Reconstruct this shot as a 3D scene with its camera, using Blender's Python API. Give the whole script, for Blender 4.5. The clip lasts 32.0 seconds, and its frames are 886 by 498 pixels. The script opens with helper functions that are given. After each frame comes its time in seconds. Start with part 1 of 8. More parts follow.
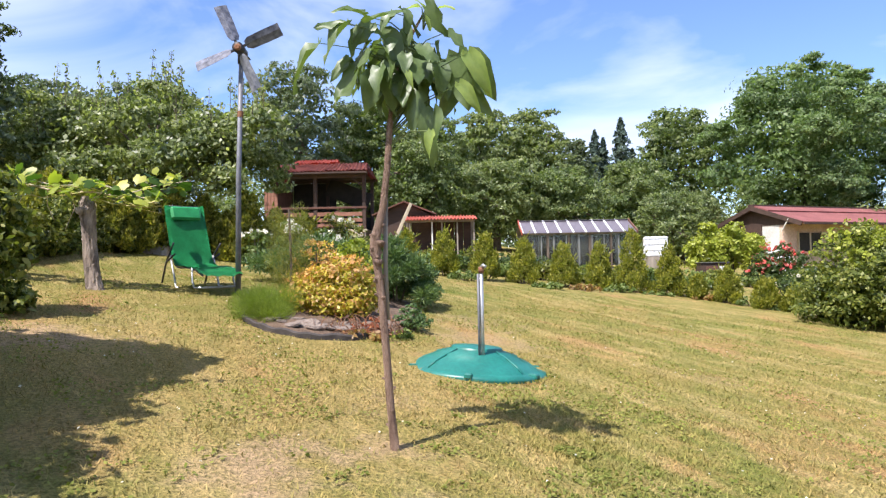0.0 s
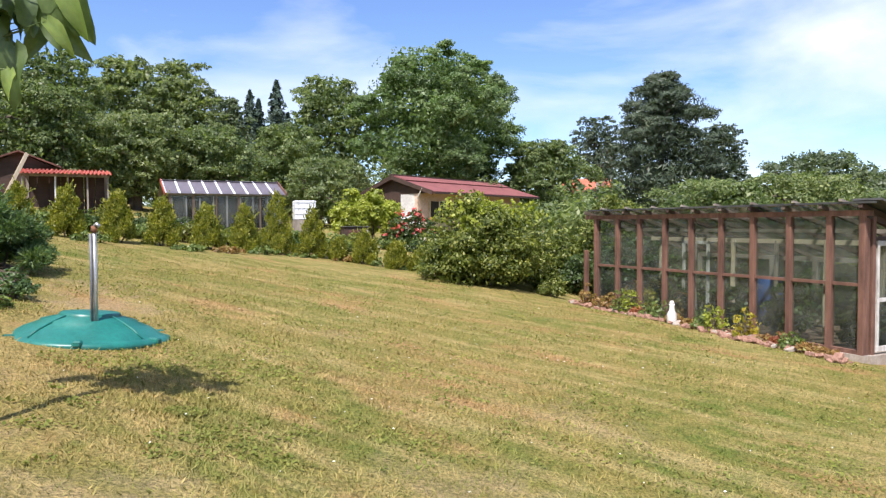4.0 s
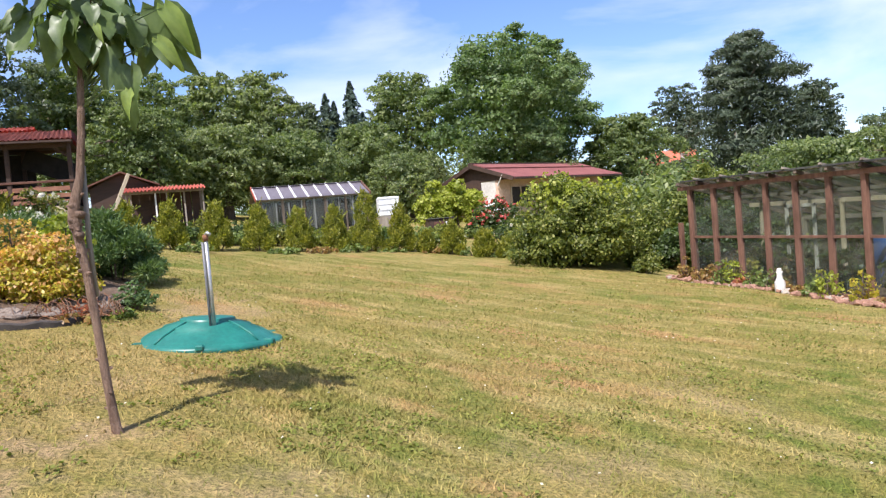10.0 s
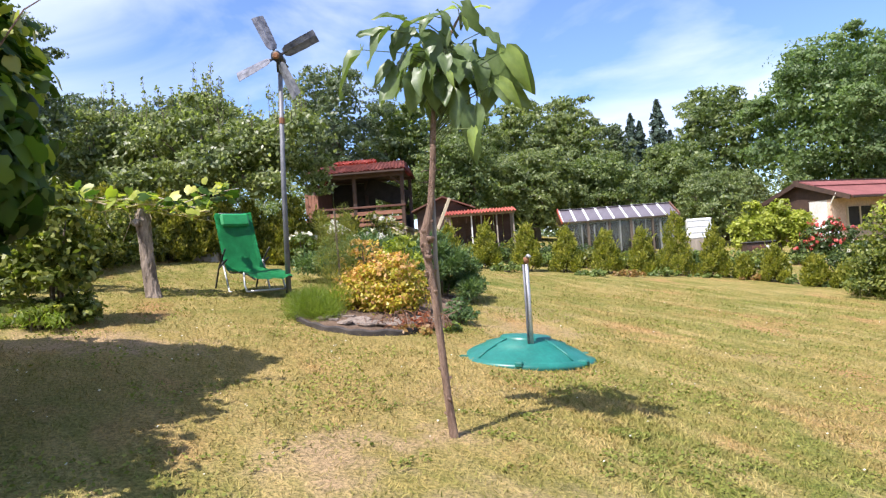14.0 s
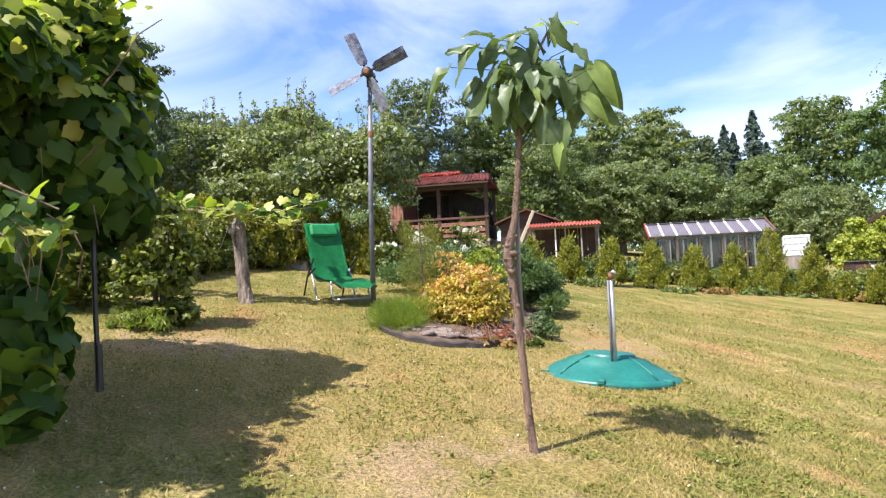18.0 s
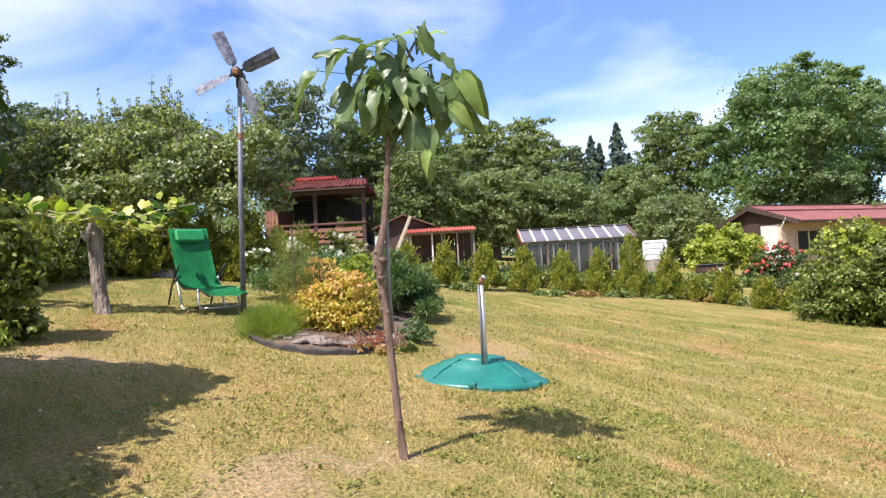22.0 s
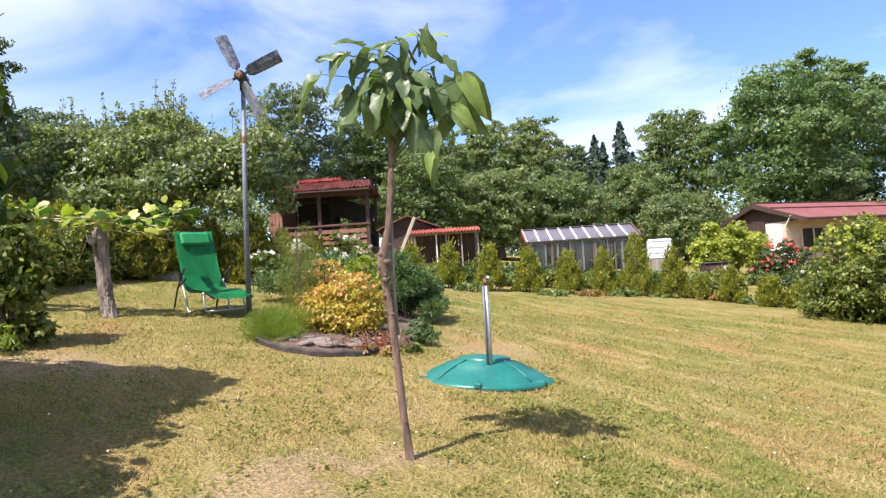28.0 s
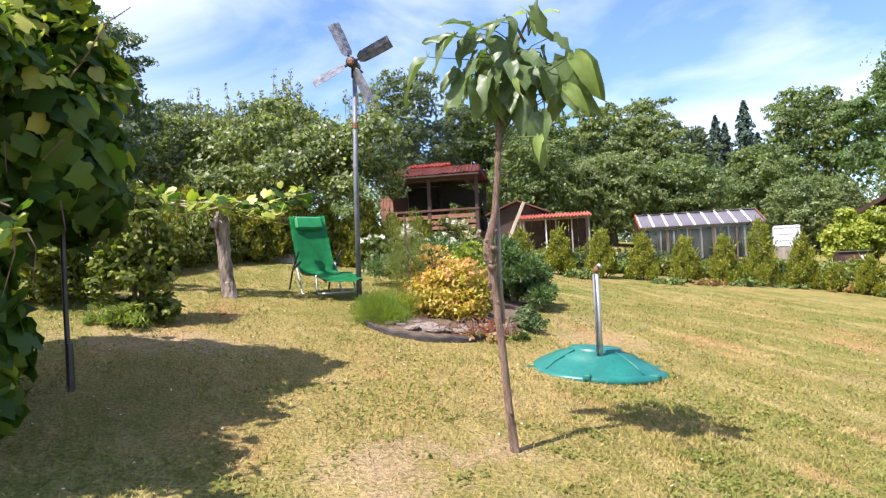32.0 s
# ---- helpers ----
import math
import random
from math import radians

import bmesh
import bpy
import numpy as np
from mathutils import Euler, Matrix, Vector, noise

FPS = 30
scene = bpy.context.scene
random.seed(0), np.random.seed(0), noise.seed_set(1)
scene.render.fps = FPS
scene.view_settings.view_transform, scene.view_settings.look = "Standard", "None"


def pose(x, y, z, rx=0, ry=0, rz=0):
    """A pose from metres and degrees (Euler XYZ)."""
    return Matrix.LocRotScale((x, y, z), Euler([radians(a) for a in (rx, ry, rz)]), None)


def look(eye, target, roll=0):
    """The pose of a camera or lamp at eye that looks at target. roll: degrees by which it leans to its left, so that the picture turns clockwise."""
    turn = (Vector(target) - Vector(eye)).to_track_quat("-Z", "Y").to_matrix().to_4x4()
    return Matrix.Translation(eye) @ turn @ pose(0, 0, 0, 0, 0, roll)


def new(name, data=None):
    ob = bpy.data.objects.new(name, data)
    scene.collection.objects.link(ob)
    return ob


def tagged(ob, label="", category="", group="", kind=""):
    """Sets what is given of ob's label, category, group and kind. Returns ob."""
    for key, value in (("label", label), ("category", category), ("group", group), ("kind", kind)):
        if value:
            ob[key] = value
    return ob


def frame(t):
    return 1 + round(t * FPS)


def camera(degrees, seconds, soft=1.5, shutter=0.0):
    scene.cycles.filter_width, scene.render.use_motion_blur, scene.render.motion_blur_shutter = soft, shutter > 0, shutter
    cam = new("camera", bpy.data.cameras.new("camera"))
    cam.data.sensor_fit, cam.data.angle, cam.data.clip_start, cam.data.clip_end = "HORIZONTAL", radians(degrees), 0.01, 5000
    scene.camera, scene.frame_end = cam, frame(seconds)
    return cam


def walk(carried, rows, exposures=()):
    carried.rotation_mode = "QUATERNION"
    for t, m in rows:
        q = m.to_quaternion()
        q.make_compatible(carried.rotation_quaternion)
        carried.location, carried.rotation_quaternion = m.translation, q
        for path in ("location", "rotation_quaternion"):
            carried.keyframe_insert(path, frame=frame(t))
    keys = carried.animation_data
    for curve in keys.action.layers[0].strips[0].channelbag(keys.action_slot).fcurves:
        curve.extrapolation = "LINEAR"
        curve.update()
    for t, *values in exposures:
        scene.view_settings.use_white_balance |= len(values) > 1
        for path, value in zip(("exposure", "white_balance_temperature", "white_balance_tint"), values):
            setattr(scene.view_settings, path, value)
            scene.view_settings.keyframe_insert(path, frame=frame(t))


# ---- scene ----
cam = camera(64.42, 32.0, 1.28)
PATH = [
    (0, (-0.032, 0.161, -0.000), (-0.061, 2.160, 0.046), -1.16),
    (0.5, (-0.011, 0.142, 0.026), (0.115, 2.139, 0.046), -1.26),
    (1, (0.048, -0.026, 0.034), (0.301, 1.958, 0.026), -1.23),
    (1.5, (0.103, -0.089, 0.044), (0.493, 1.873, 0.010), -0.67),
    (2, (0.154, -0.133, 0.037), (0.665, 1.800, -0.010), -0.89),
    (2.5, (0.186, -0.068, 0.020), (0.812, 1.831, -0.041), -0.55),
    (3, (0.207, -0.005, -0.002), (0.938, 1.857, -0.062), -0.54),
    (3.5, (0.251, 0.025, -0.025), (1.064, 1.852, -0.087), -0.35),
    (5.5, (-0.116, -0.263, 0.001), (1.036, 1.368, -0.113), -1.09),
    (6, (-0.078, -0.228, 0.015), (1.150, 1.346, -0.109), -1.28),
    (6.5, (0.016, -0.167, -0.027), (1.281, 1.377, -0.151), -1.32),
    (7, (0.126, -0.110, -0.039), (1.372, 1.449, -0.175), -1.14),
    (7.5, (0.143, -0.032, -0.053), (1.342, 1.563, -0.190), -1.57),
    (8, (0.155, 0.023, -0.059), (1.262, 1.681, -0.210), -2.60),
    (8.5, (0.102, 0.043, -0.039), (1.102, 1.769, -0.191), -3.69),
    (9, (0.082, 0.052, -0.024), (0.969, 1.839, -0.159), -4.35),
    (9.5, (0.056, 0.031, -0.037), (0.838, 1.868, -0.145), -4.24),
    (10, (0.063, 0.065, -0.043), (0.743, 1.945, -0.135), -4.95),
    (10.5, (0.033, 0.043, -0.053), (0.612, 1.957, -0.135), -5.14),
    (11, (0.008, 0.023, -0.026), (0.499, 1.960, -0.102), -5.39),
    (11.5, (0.010, 0.046, -0.036), (0.391, 2.009, -0.087), -5.33),
    (12, (-0.012, 0.072, -0.032), (0.236, 2.056, -0.081), -5.80),
    (12.5, (-0.029, 0.078, -0.032), (0.104, 2.073, -0.056), -5.67),
    (13, (-0.019, 0.094, -0.029), (-0.013, 2.094, -0.033), -5.62),
    (13.5, (-0.062, 0.048, -0.017), (-0.134, 2.047, -0.004), -5.00),
    (14, (-0.082, 0.016, -0.003), (-0.223, 2.010, 0.031), -4.00),
    (14.5, (-0.090, 0.010, -0.002), (-0.292, 1.999, 0.048), -3.44),
    (15, (-0.093, -0.002, -0.012), (-0.342, 1.982, 0.041), -3.17),
    (15.5, (-0.102, -0.025, -0.012), (-0.393, 1.952, 0.066), -2.62),
    (17.5, (-0.097, -0.029, 0.020), (-0.481, 1.932, 0.098), -2.54),
    (18, (-0.082, -0.033, 0.013), (-0.453, 1.931, 0.093), -2.67),
    (18.5, (-0.057, -0.006, 0.014), (-0.376, 1.966, 0.099), -2.95),
    (19, (-0.036, 0.017, 0.013), (-0.244, 2.005, 0.104), -2.93),
    (19.5, (-0.030, 0.028, 0.010), (-0.137, 2.022, 0.110), -2.89),
    (20, (-0.021, 0.025, 0.008), (-0.082, 2.022, 0.102), -3.02),
    (20.5, (-0.019, 0.010, 0.013), (-0.046, 2.009, 0.093), -3.22),
    (21, (-0.020, 0.018, 0.019), (-0.037, 2.017, 0.099), -3.43),
    (21.5, (-0.020, -0.017, 0.018), (-0.041, 1.981, 0.094), -3.34),
    (22, (-0.023, -0.010, 0.018), (-0.053, 1.988, 0.095), -3.25),
    (22.5, (-0.021, -0.005, 0.020), (-0.056, 1.993, 0.101), -3.33),
    (23, (-0.022, -0.009, 0.020), (-0.051, 1.989, 0.099), -3.47),
    (23.5, (-0.023, -0.007, 0.019), (-0.054, 1.991, 0.100), -3.63),
    (24, (-0.022, -0.007, 0.019), (-0.056, 1.991, 0.103), -3.48),
    (24.5, (-0.025, -0.006, 0.021), (-0.071, 1.991, 0.100), -3.37),
    (25, (-0.025, -0.011, 0.023), (-0.074, 1.987, 0.100), -3.33),
    (25.5, (-0.025, 0.003, 0.017), (-0.068, 2.001, 0.097), -3.50),
    (27.5, (-0.020, -0.016, 0.025), (-0.060, 1.983, 0.105), -3.32),
    (28, (-0.022, -0.029, 0.023), (-0.064, 1.969, 0.102), -3.75),
    (28.5, (-0.031, -0.025, 0.017), (-0.073, 1.973, 0.089), -3.95),
    (29, (-0.032, -0.054, 0.026), (-0.087, 1.945, 0.092), -4.72),
    (29.5, (-0.047, -0.047, 0.031), (-0.140, 1.949, 0.094), -5.04),
    (30, (-0.060, -0.013, 0.025), (-0.225, 1.978, 0.100), -4.61),
    (30.5, (-0.071, -0.044, 0.033), (-0.291, 1.943, 0.112), -4.15),
    (31, (-0.062, -0.093, 0.030), (-0.315, 1.889, 0.115), -4.37),
    (31.5, (-0.041, -0.012, 0.039), (-0.338, 1.964, 0.116), -4.62),
    (32, (-0.016, 0.095, 0.037), (-0.368, 2.063, 0.091), -2.93),
]

walk(cam, [(t, look(eye, target, roll)) for t, eye, target, roll in PATH], [(0.0, 0.9, 6250, 17.5), (2.0, 0.74, 6200, 17.5), (6.0, 0.64, 6150, 17.5), (9.0, 0.66, 6200, 17.5), (12.0, 0.8, 6250, 17.5), (14.0, 0.92, 6250, 17.5), (18.0, 1.0, 6250, 17.5), (20.0, 0.92, 6250, 17.5), (28.0, 0.92, 6250, 17.5), (32.0, 1.06, 6250, 17.5)])

# ---- world and sun ----
SUN = Vector((0.95, 1.08, -2.3)).normalized()
world = bpy.data.worlds.new("world")
scene.world = world
world.use_nodes = True
wt = world.node_tree
wt.nodes.clear()
w_out = wt.nodes.new("ShaderNodeOutputWorld")
w_bg = wt.nodes.new("ShaderNodeBackground")
w_sky = wt.nodes.new("ShaderNodeTexSky")
w_sky.sky_type, w_sky.sun_disc = "NISHITA", False
w_sky.sun_elevation = math.asin(-SUN.z)
w_sky.sun_rotation = math.atan2(-SUN.x, -SUN.y)
w_sky.dust_density, w_sky.ozone_density, w_sky.air_density = 0.1, 3.0, 1.0
w_bg.inputs["Strength"].default_value = 0.09
# thin high cloud: soft streaks that lie over the sky
w_co = wt.nodes.new("ShaderNodeTexCoord")
w_map = wt.nodes.new("ShaderNodeMapping")
w_map.inputs["Scale"].default_value = (1.1, 1.5, 3.4)
w_map.inputs["Rotation"].default_value = (0.25, -0.1, 0.3)
w_no = wt.nodes.new("ShaderNodeTexNoise")
w_no.inputs["Scale"].default_value = 1.7
w_no.inputs["Detail"].default_value = 7.0
w_no.inputs["Roughness"].default_value = 0.52
w_no.inputs["Distortion"].default_value = 0.6
w_rmp = wt.nodes.new("ShaderNodeValToRGB")
w_rmp.color_ramp.elements[0].position, w_rmp.color_ramp.elements[0].color = 0.5, (0, 0, 0, 1)
w_rmp.color_ramp.elements[1].position, w_rmp.color_ramp.elements[1].color = 0.84, (1, 1, 1, 1)
w_mix = wt.nodes.new("ShaderNodeMixRGB")
w_mix.inputs[2].default_value = (8.6, 9.0, 9.6, 1)
wt.links.new(w_co.outputs["Generated"], w_map.inputs[0])
wt.links.new(w_map.outputs[0], w_no.inputs["Vector"])
# more cloud towards the west and far down the valley than overhead
w_sep = wt.nodes.new("ShaderNodeSeparateXYZ")
wt.links.new(w_co.outputs["Generated"], w_sep.inputs[0])
w_off = wt.nodes.new("ShaderNodeMath")
w_off.operation = "SUBTRACT"
wt.links.new(w_sep.outputs["X"], w_off.inputs[0])
w_off.inputs[1].default_value = 0.25
w_sq = wt.nodes.new("ShaderNodeMath")
w_sq.operation = "MULTIPLY"
wt.links.new(w_off.outputs[0], w_sq.inputs[0])
wt.links.new(w_off.outputs[0], w_sq.inputs[1])
w_add = wt.nodes.new("ShaderNodeMath")
w_add.operation = "MULTIPLY_ADD"
wt.links.new(w_sq.outputs[0], w_add.inputs[0])
w_add.inputs[1].default_value = 0.32
wt.links.new(w_no.outputs["Fac"], w_add.inputs[2])
wt.links.new(w_add.outputs[0], w_rmp.inputs[0])
wt.links.new(w_rmp.outputs[0], w_mix.inputs[0])
# clear azure summer air
w_air = wt.nodes.new("ShaderNodeMixRGB")
w_air.blend_type = "MULTIPLY"
w_air.inputs[0].default_value = 1.0
w_air.inputs[2].default_value = (1.1, 1.19, 1.36, 1)
wt.links.new(w_sky.outputs[0], w_air.inputs[1])
wt.links.new(w_air.outputs[0], w_mix.inputs[1])
wt.links.new(w_mix.outputs[0], w_bg.inputs["Color"])
wt.links.new(w_bg.outputs[0], w_out.inputs[0])
sun_lamp = bpy.data.lights.new("sun", "SUN")
sun_lamp.energy, sun_lamp.angle, sun_lamp.color = 5.0, radians(0.53), (1.0, 0.95, 0.86)
sun = new("sun", sun_lamp)
sun.matrix_world = look((0, 0, 30), tuple(Vector((0, 0, 30)) + SUN))

# ---- materials ----


def nodes_of(name):
    m = bpy.data.materials.new(name)
    m.use_nodes = True
    nt = m.node_tree
    return m, nt, nt.nodes["Principled BSDF"]


def add(nt, kind, **values):
    n = nt.nodes.new(kind)
    for k, v in values.items():
        n.inputs[k].default_value = v
    return n


def noise_col(nt, scale, stops, detail=5.0, coord="Object", stretch=(1, 1, 1), turn=None):
    co = nt.nodes.new("ShaderNodeTexCoord")
    mp = nt.nodes.new("ShaderNodeMapping")
    mp.inputs["Scale"].default_value = stretch
    if turn is not None:
        mp.vector_type = "TEXTURE"
        mp.inputs["Scale"].default_value = [1 / v for v in stretch]
        mp.inputs["Rotation"].default_value = (0, 0, turn)
    no = add(nt, "ShaderNodeTexNoise", Scale=scale, Detail=detail, Roughness=0.6)
    rp = nt.nodes.new("ShaderNodeValToRGB")
    while len(rp.color_ramp.elements) < len(stops):
        rp.color_ramp.elements.new(0.5)
    for e, (p, c) in zip(rp.color_ramp.elements, stops):
        e.position, e.color = p, (*c, 1)
    nt.links.new(co.outputs[coord], mp.inputs[0])
    nt.links.new(mp.outputs[0], no.inputs["Vector"])
    nt.links.new(no.outputs["Fac"], rp.inputs[0])
    return rp, no


def bump(nt, bsdf, height, strength=0.4, distance=0.02):
    b = add(nt, "ShaderNodeBump", Strength=strength, Distance=distance)
    nt.links.new(height, b.inputs["Height"])
    nt.links.new(b.outputs[0], bsdf.inputs["Normal"])


def mixed(nt, fac, a, b, mode="MIX"):
    m = nt.nodes.new("ShaderNodeMixRGB")
    m.blend_type = mode
    for i, v in ((0, fac), (1, a), (2, b)):
        if isinstance(v, (int, float)):
            m.inputs[i].default_value = v
        elif isinstance(v, tuple):
            m.inputs[i].default_value = (*v, 1)
        else:
            nt.links.new(v, m.inputs[i])
    return m.outputs[0]


def plain(name, c1, c2, scale=6.0, rough=0.7, metal=0.0, grain=0.25, stretch=(1, 1, 1), depth=0.01):
    """A surface with blotches at one scale and grain at a finer one."""
    m, nt, b = nodes_of(name)
    big, no = noise_col(nt, scale, [(0.3, c1), (0.7, c2)], stretch=stretch)
    fine, fno = noise_col(nt, scale * 9, [(0.3, (0.72, 0.72, 0.72)), (0.7, (1.1, 1.1, 1.1))], stretch=stretch)
    nt.links.new(mixed(nt, 0.8, big.outputs[0], fine.outputs[0], "MULTIPLY"), b.inputs["Base Color"])
    b.inputs["Roughness"].default_value, b.inputs["Metallic"].default_value = rough, metal
    bump(nt, b, fno.outputs["Fac"], grain, depth)
    return m


def leaf_mat(name, dark, mid, light, through_col=None, rough=0.45, clump=0.9, thin=0.35, gloss=0.4):
    """Leaves: each one its own tint, whole boughs lighter or darker, and light that comes through."""
    m, nt, b = nodes_of(name)
    geo = nt.nodes.new("ShaderNodeNewGeometry")
    rp = nt.nodes.new("ShaderNodeValToRGB")
    rp.color_ramp.elements.new(0.5)
    for e, (p, c) in zip(rp.color_ramp.elements, ((0.0, dark), (0.55, mid), (1.0, light))):
        e.position, e.color = p, (*c, 1)
    nt.links.new(geo.outputs["Random Per Island"], rp.inputs[0])
    cl, _ = noise_col(nt, clump, [(0.3, (0.68, 0.72, 0.7)), (0.7, (1.18, 1.12, 1.0))], detail=3.0)
    col = mixed(nt, 1.0, rp.outputs[0], cl.outputs[0], "MULTIPLY")
    nt.links.new(col, b.inputs["Base Color"])
    b.inputs["Roughness"].default_value = rough
    b.inputs["Specular IOR Level"].default_value = gloss
    tr = nt.nodes.new("ShaderNodeBsdfTranslucent")
    t_in = mixed(nt, 1.0, col, through_col or (1.35, 1.5, 0.6), "MULTIPLY")
    nt.links.new(t_in, tr.inputs[0])
    ms = nt.nodes.new("ShaderNodeMixShader")
    ms.inputs[0].default_value = thin
    nt.links.new(b.outputs[0], ms.inputs[1])
    nt.links.new(tr.outputs[0], ms.inputs[2])
    nt.links.new(ms.outputs[0], nt.nodes["Material Output"].inputs[0])
    return m


def bark_mat(name, c1, c2, scale=9.0):
    return plain(name, c1, c2, scale, 0.9, 0, 0.9, (1, 1, 0.25), 0.03)


def turf_tint(nt):
    """The lawn's own colours: green clover areas, dry straw streaks along the mowing and rusty bare spots."""
    area, n1 = noise_col(nt, 0.42, [(0.4, (0, 0, 0)), (0.6, (1, 1, 1))], 7.0)
    streak, n4 = noise_col(nt, 1.5, [(0.46, (0, 0, 0)), (0.7, (1, 1, 1))], 8.0, stretch=(0.42, 2.4, 1), turn=-0.95)
    spot, n2 = noise_col(nt, 3.2, [(0.38, (0, 0, 0)), (0.62, (1, 1, 1))], 9.0)
    tuft, n6 = noise_col(nt, 9.0, [(0.5, (0, 0, 0)), (0.62, (1, 1, 1))], 6.0)
    rust, n5 = noise_col(nt, 0.8, [(0.54, (0, 0, 0)), (0.68, (1, 1, 1))], 9.0, stretch=(0.7, 1.6, 1), turn=-0.95)
    c = mixed(nt, area.outputs[0], (0.135, 0.162, 0.034), (0.24, 0.2, 0.064))
    c = mixed(nt, mixed(nt, 0.6, (0, 0, 0), spot.outputs[0]), c, (0.33, 0.248, 0.09))
    c = mixed(nt, mixed(nt, 0.35, (0, 0, 0), tuft.outputs[0]), c, (0.15, 0.17, 0.035))
    c = mixed(nt, mixed(nt, 0.52, (0, 0, 0), streak.outputs[0]), c, (0.52, 0.385, 0.19))
    c = mixed(nt, mixed(nt, 0.7, (0, 0, 0), rust.outputs[0]), c, (0.38, 0.22, 0.105))
    # the western half has dried out further than the slope below the greenhouse
    co = nt.nodes.new("ShaderNodeTexCoord")
    for cx, cy, size, amt in ((-1.6, 6.0, 2.6, 0.45), (0.9, 8.6, 1.6, 0.22)):
        off = nt.nodes.new("ShaderNodeVectorMath")
        off.operation = "DISTANCE"
        nt.links.new(co.outputs["Object"], off.inputs[0])
        off.inputs[1].default_value = (cx, cy, -0.8)
        rim = nt.nodes.new("ShaderNodeMath")
        rim.operation = "MULTIPLY_ADD"
        nt.links.new(n1.outputs["Fac"], rim.inputs[0])
        rim.inputs[1].default_value = 4.5
        nt.links.new(off.outputs["Value"], rim.inputs[2])
        rg = nt.nodes.new("ShaderNodeMapRange")
        rg.inputs["From Min"].default_value, rg.inputs["From Max"].default_value = size * 0.5 + 2.2, size + 2.6
        rg.inputs["To Min"].default_value, rg.inputs["To Max"].default_value = amt, 0.0
        nt.links.new(rim.outputs[0], rg.inputs[0])
        c = mixed(nt, rg.outputs[0], c, (0.37, 0.255, 0.105))
    return c, n2


def grass_material():
    m, nt, b = nodes_of("grass_blades")
    c, _ = turf_tint(nt)
    geo = nt.nodes.new("ShaderNodeNewGeometry")
    rp = nt.nodes.new("ShaderNodeValToRGB")
    rp.color_ramp.elements.new(0.5)
    for e, (p, v) in zip(rp.color_ramp.elements, ((0.0, (0.68, 0.82, 0.58)), (0.5, (1.0, 1.02, 0.95)), (1.0, (1.38, 1.3, 1.25)))):
        e.position, e.color = p, (*v, 1)
    nt.links.new(geo.outputs["Random Per Island"], rp.inputs[0])
    nt.links.new(mixed(nt, 1.0, c, rp.outputs[0], "MULTIPLY"), b.inputs["Base Color"])
    b.inputs["Roughness"].default_value = 0.8
    b.inputs["Specular IOR Level"].default_value = 0.15
    return m


def lawn_material():
    """Mown, sun-dried turf with worn earth."""
    m, nt, b = nodes_of("lawn")
    c, n2 = turf_tint(nt)
    fine, n3 = noise_col(nt, 38.0, [(0.34, (0.52, 0.57, 0.46)), (0.5, (0.96, 0.96, 0.92)), (0.66, (1.4, 1.34, 1.25))], 6.0)
    # worn bare earth, at the tree's foot and beside the arbour
    co = nt.nodes.new("ShaderNodeTexCoord")
    for cx, cy, sx, sy, amt in ((-1.0, 3.75, 1.75, 1.15, 0.85), (-3.8, 6.1, 0.7, 1.1, 0.9), (-0.42, 4.3, 3.0, 3.0, 0.8), (0.35, 8.3, 1.1, 0.9, 0.6), (0.0, 3.2, 0.9, 1.6, 0.65), (-0.5, 5.3, 1.6, 1.8, 0.4), (2.6, 7.6, 1.3, 2.2, 0.35), (3.6, 4.4, 1.3, 1.3, 0.4), (0.2, 9.6, 1.2, 1.1, 0.6), (2.0, 3.3, 1.2, 1.6, 0.45)):
        mp = nt.nodes.new("ShaderNodeMapping")
        mp.inputs["Location"].default_value = (-cx * sx, -cy * sy, 0)
        mp.inputs["Scale"].default_value = (sx, sy, 0)
        nt.links.new(co.outputs["Object"], mp.inputs[0])
        ln = nt.nodes.new("ShaderNodeVectorMath")
        ln.operation = "LENGTH"
        nt.links.new(mp.outputs[0], ln.inputs[0])
        ad = nt.nodes.new("ShaderNodeMath")
        ad.operation = "MULTIPLY_ADD"
        nt.links.new(n2.outputs["Fac"], ad.inputs[0])
        ad.inputs[1].default_value = 3.0
        nt.links.new(ln.outputs["Value"], ad.inputs[2])
        rg = nt.nodes.new("ShaderNodeMapRange")
        rg.inputs["From Min"].default_value, rg.inputs["From Max"].default_value = 1.6, 2.3
        rg.inputs["To Min"].default_value, rg.inputs["To Max"].default_value = amt, 0.0
        nt.links.new(ad.outputs[0], rg.inputs[0])
        c = mixed(nt, rg.outputs[0], c, (0.38, 0.265, 0.16))
    c = mixed(nt, 0.95, c, fine.outputs[0], "MULTIPLY")
    nt.links.new(c, b.inputs["Base Color"])
    b.inputs["Roughness"].default_value = 0.95
    b.inputs["Specular IOR Level"].default_value = 0.1
    bump(nt, b, n3.outputs["Fac"], 0.9, 0.05)
    return m


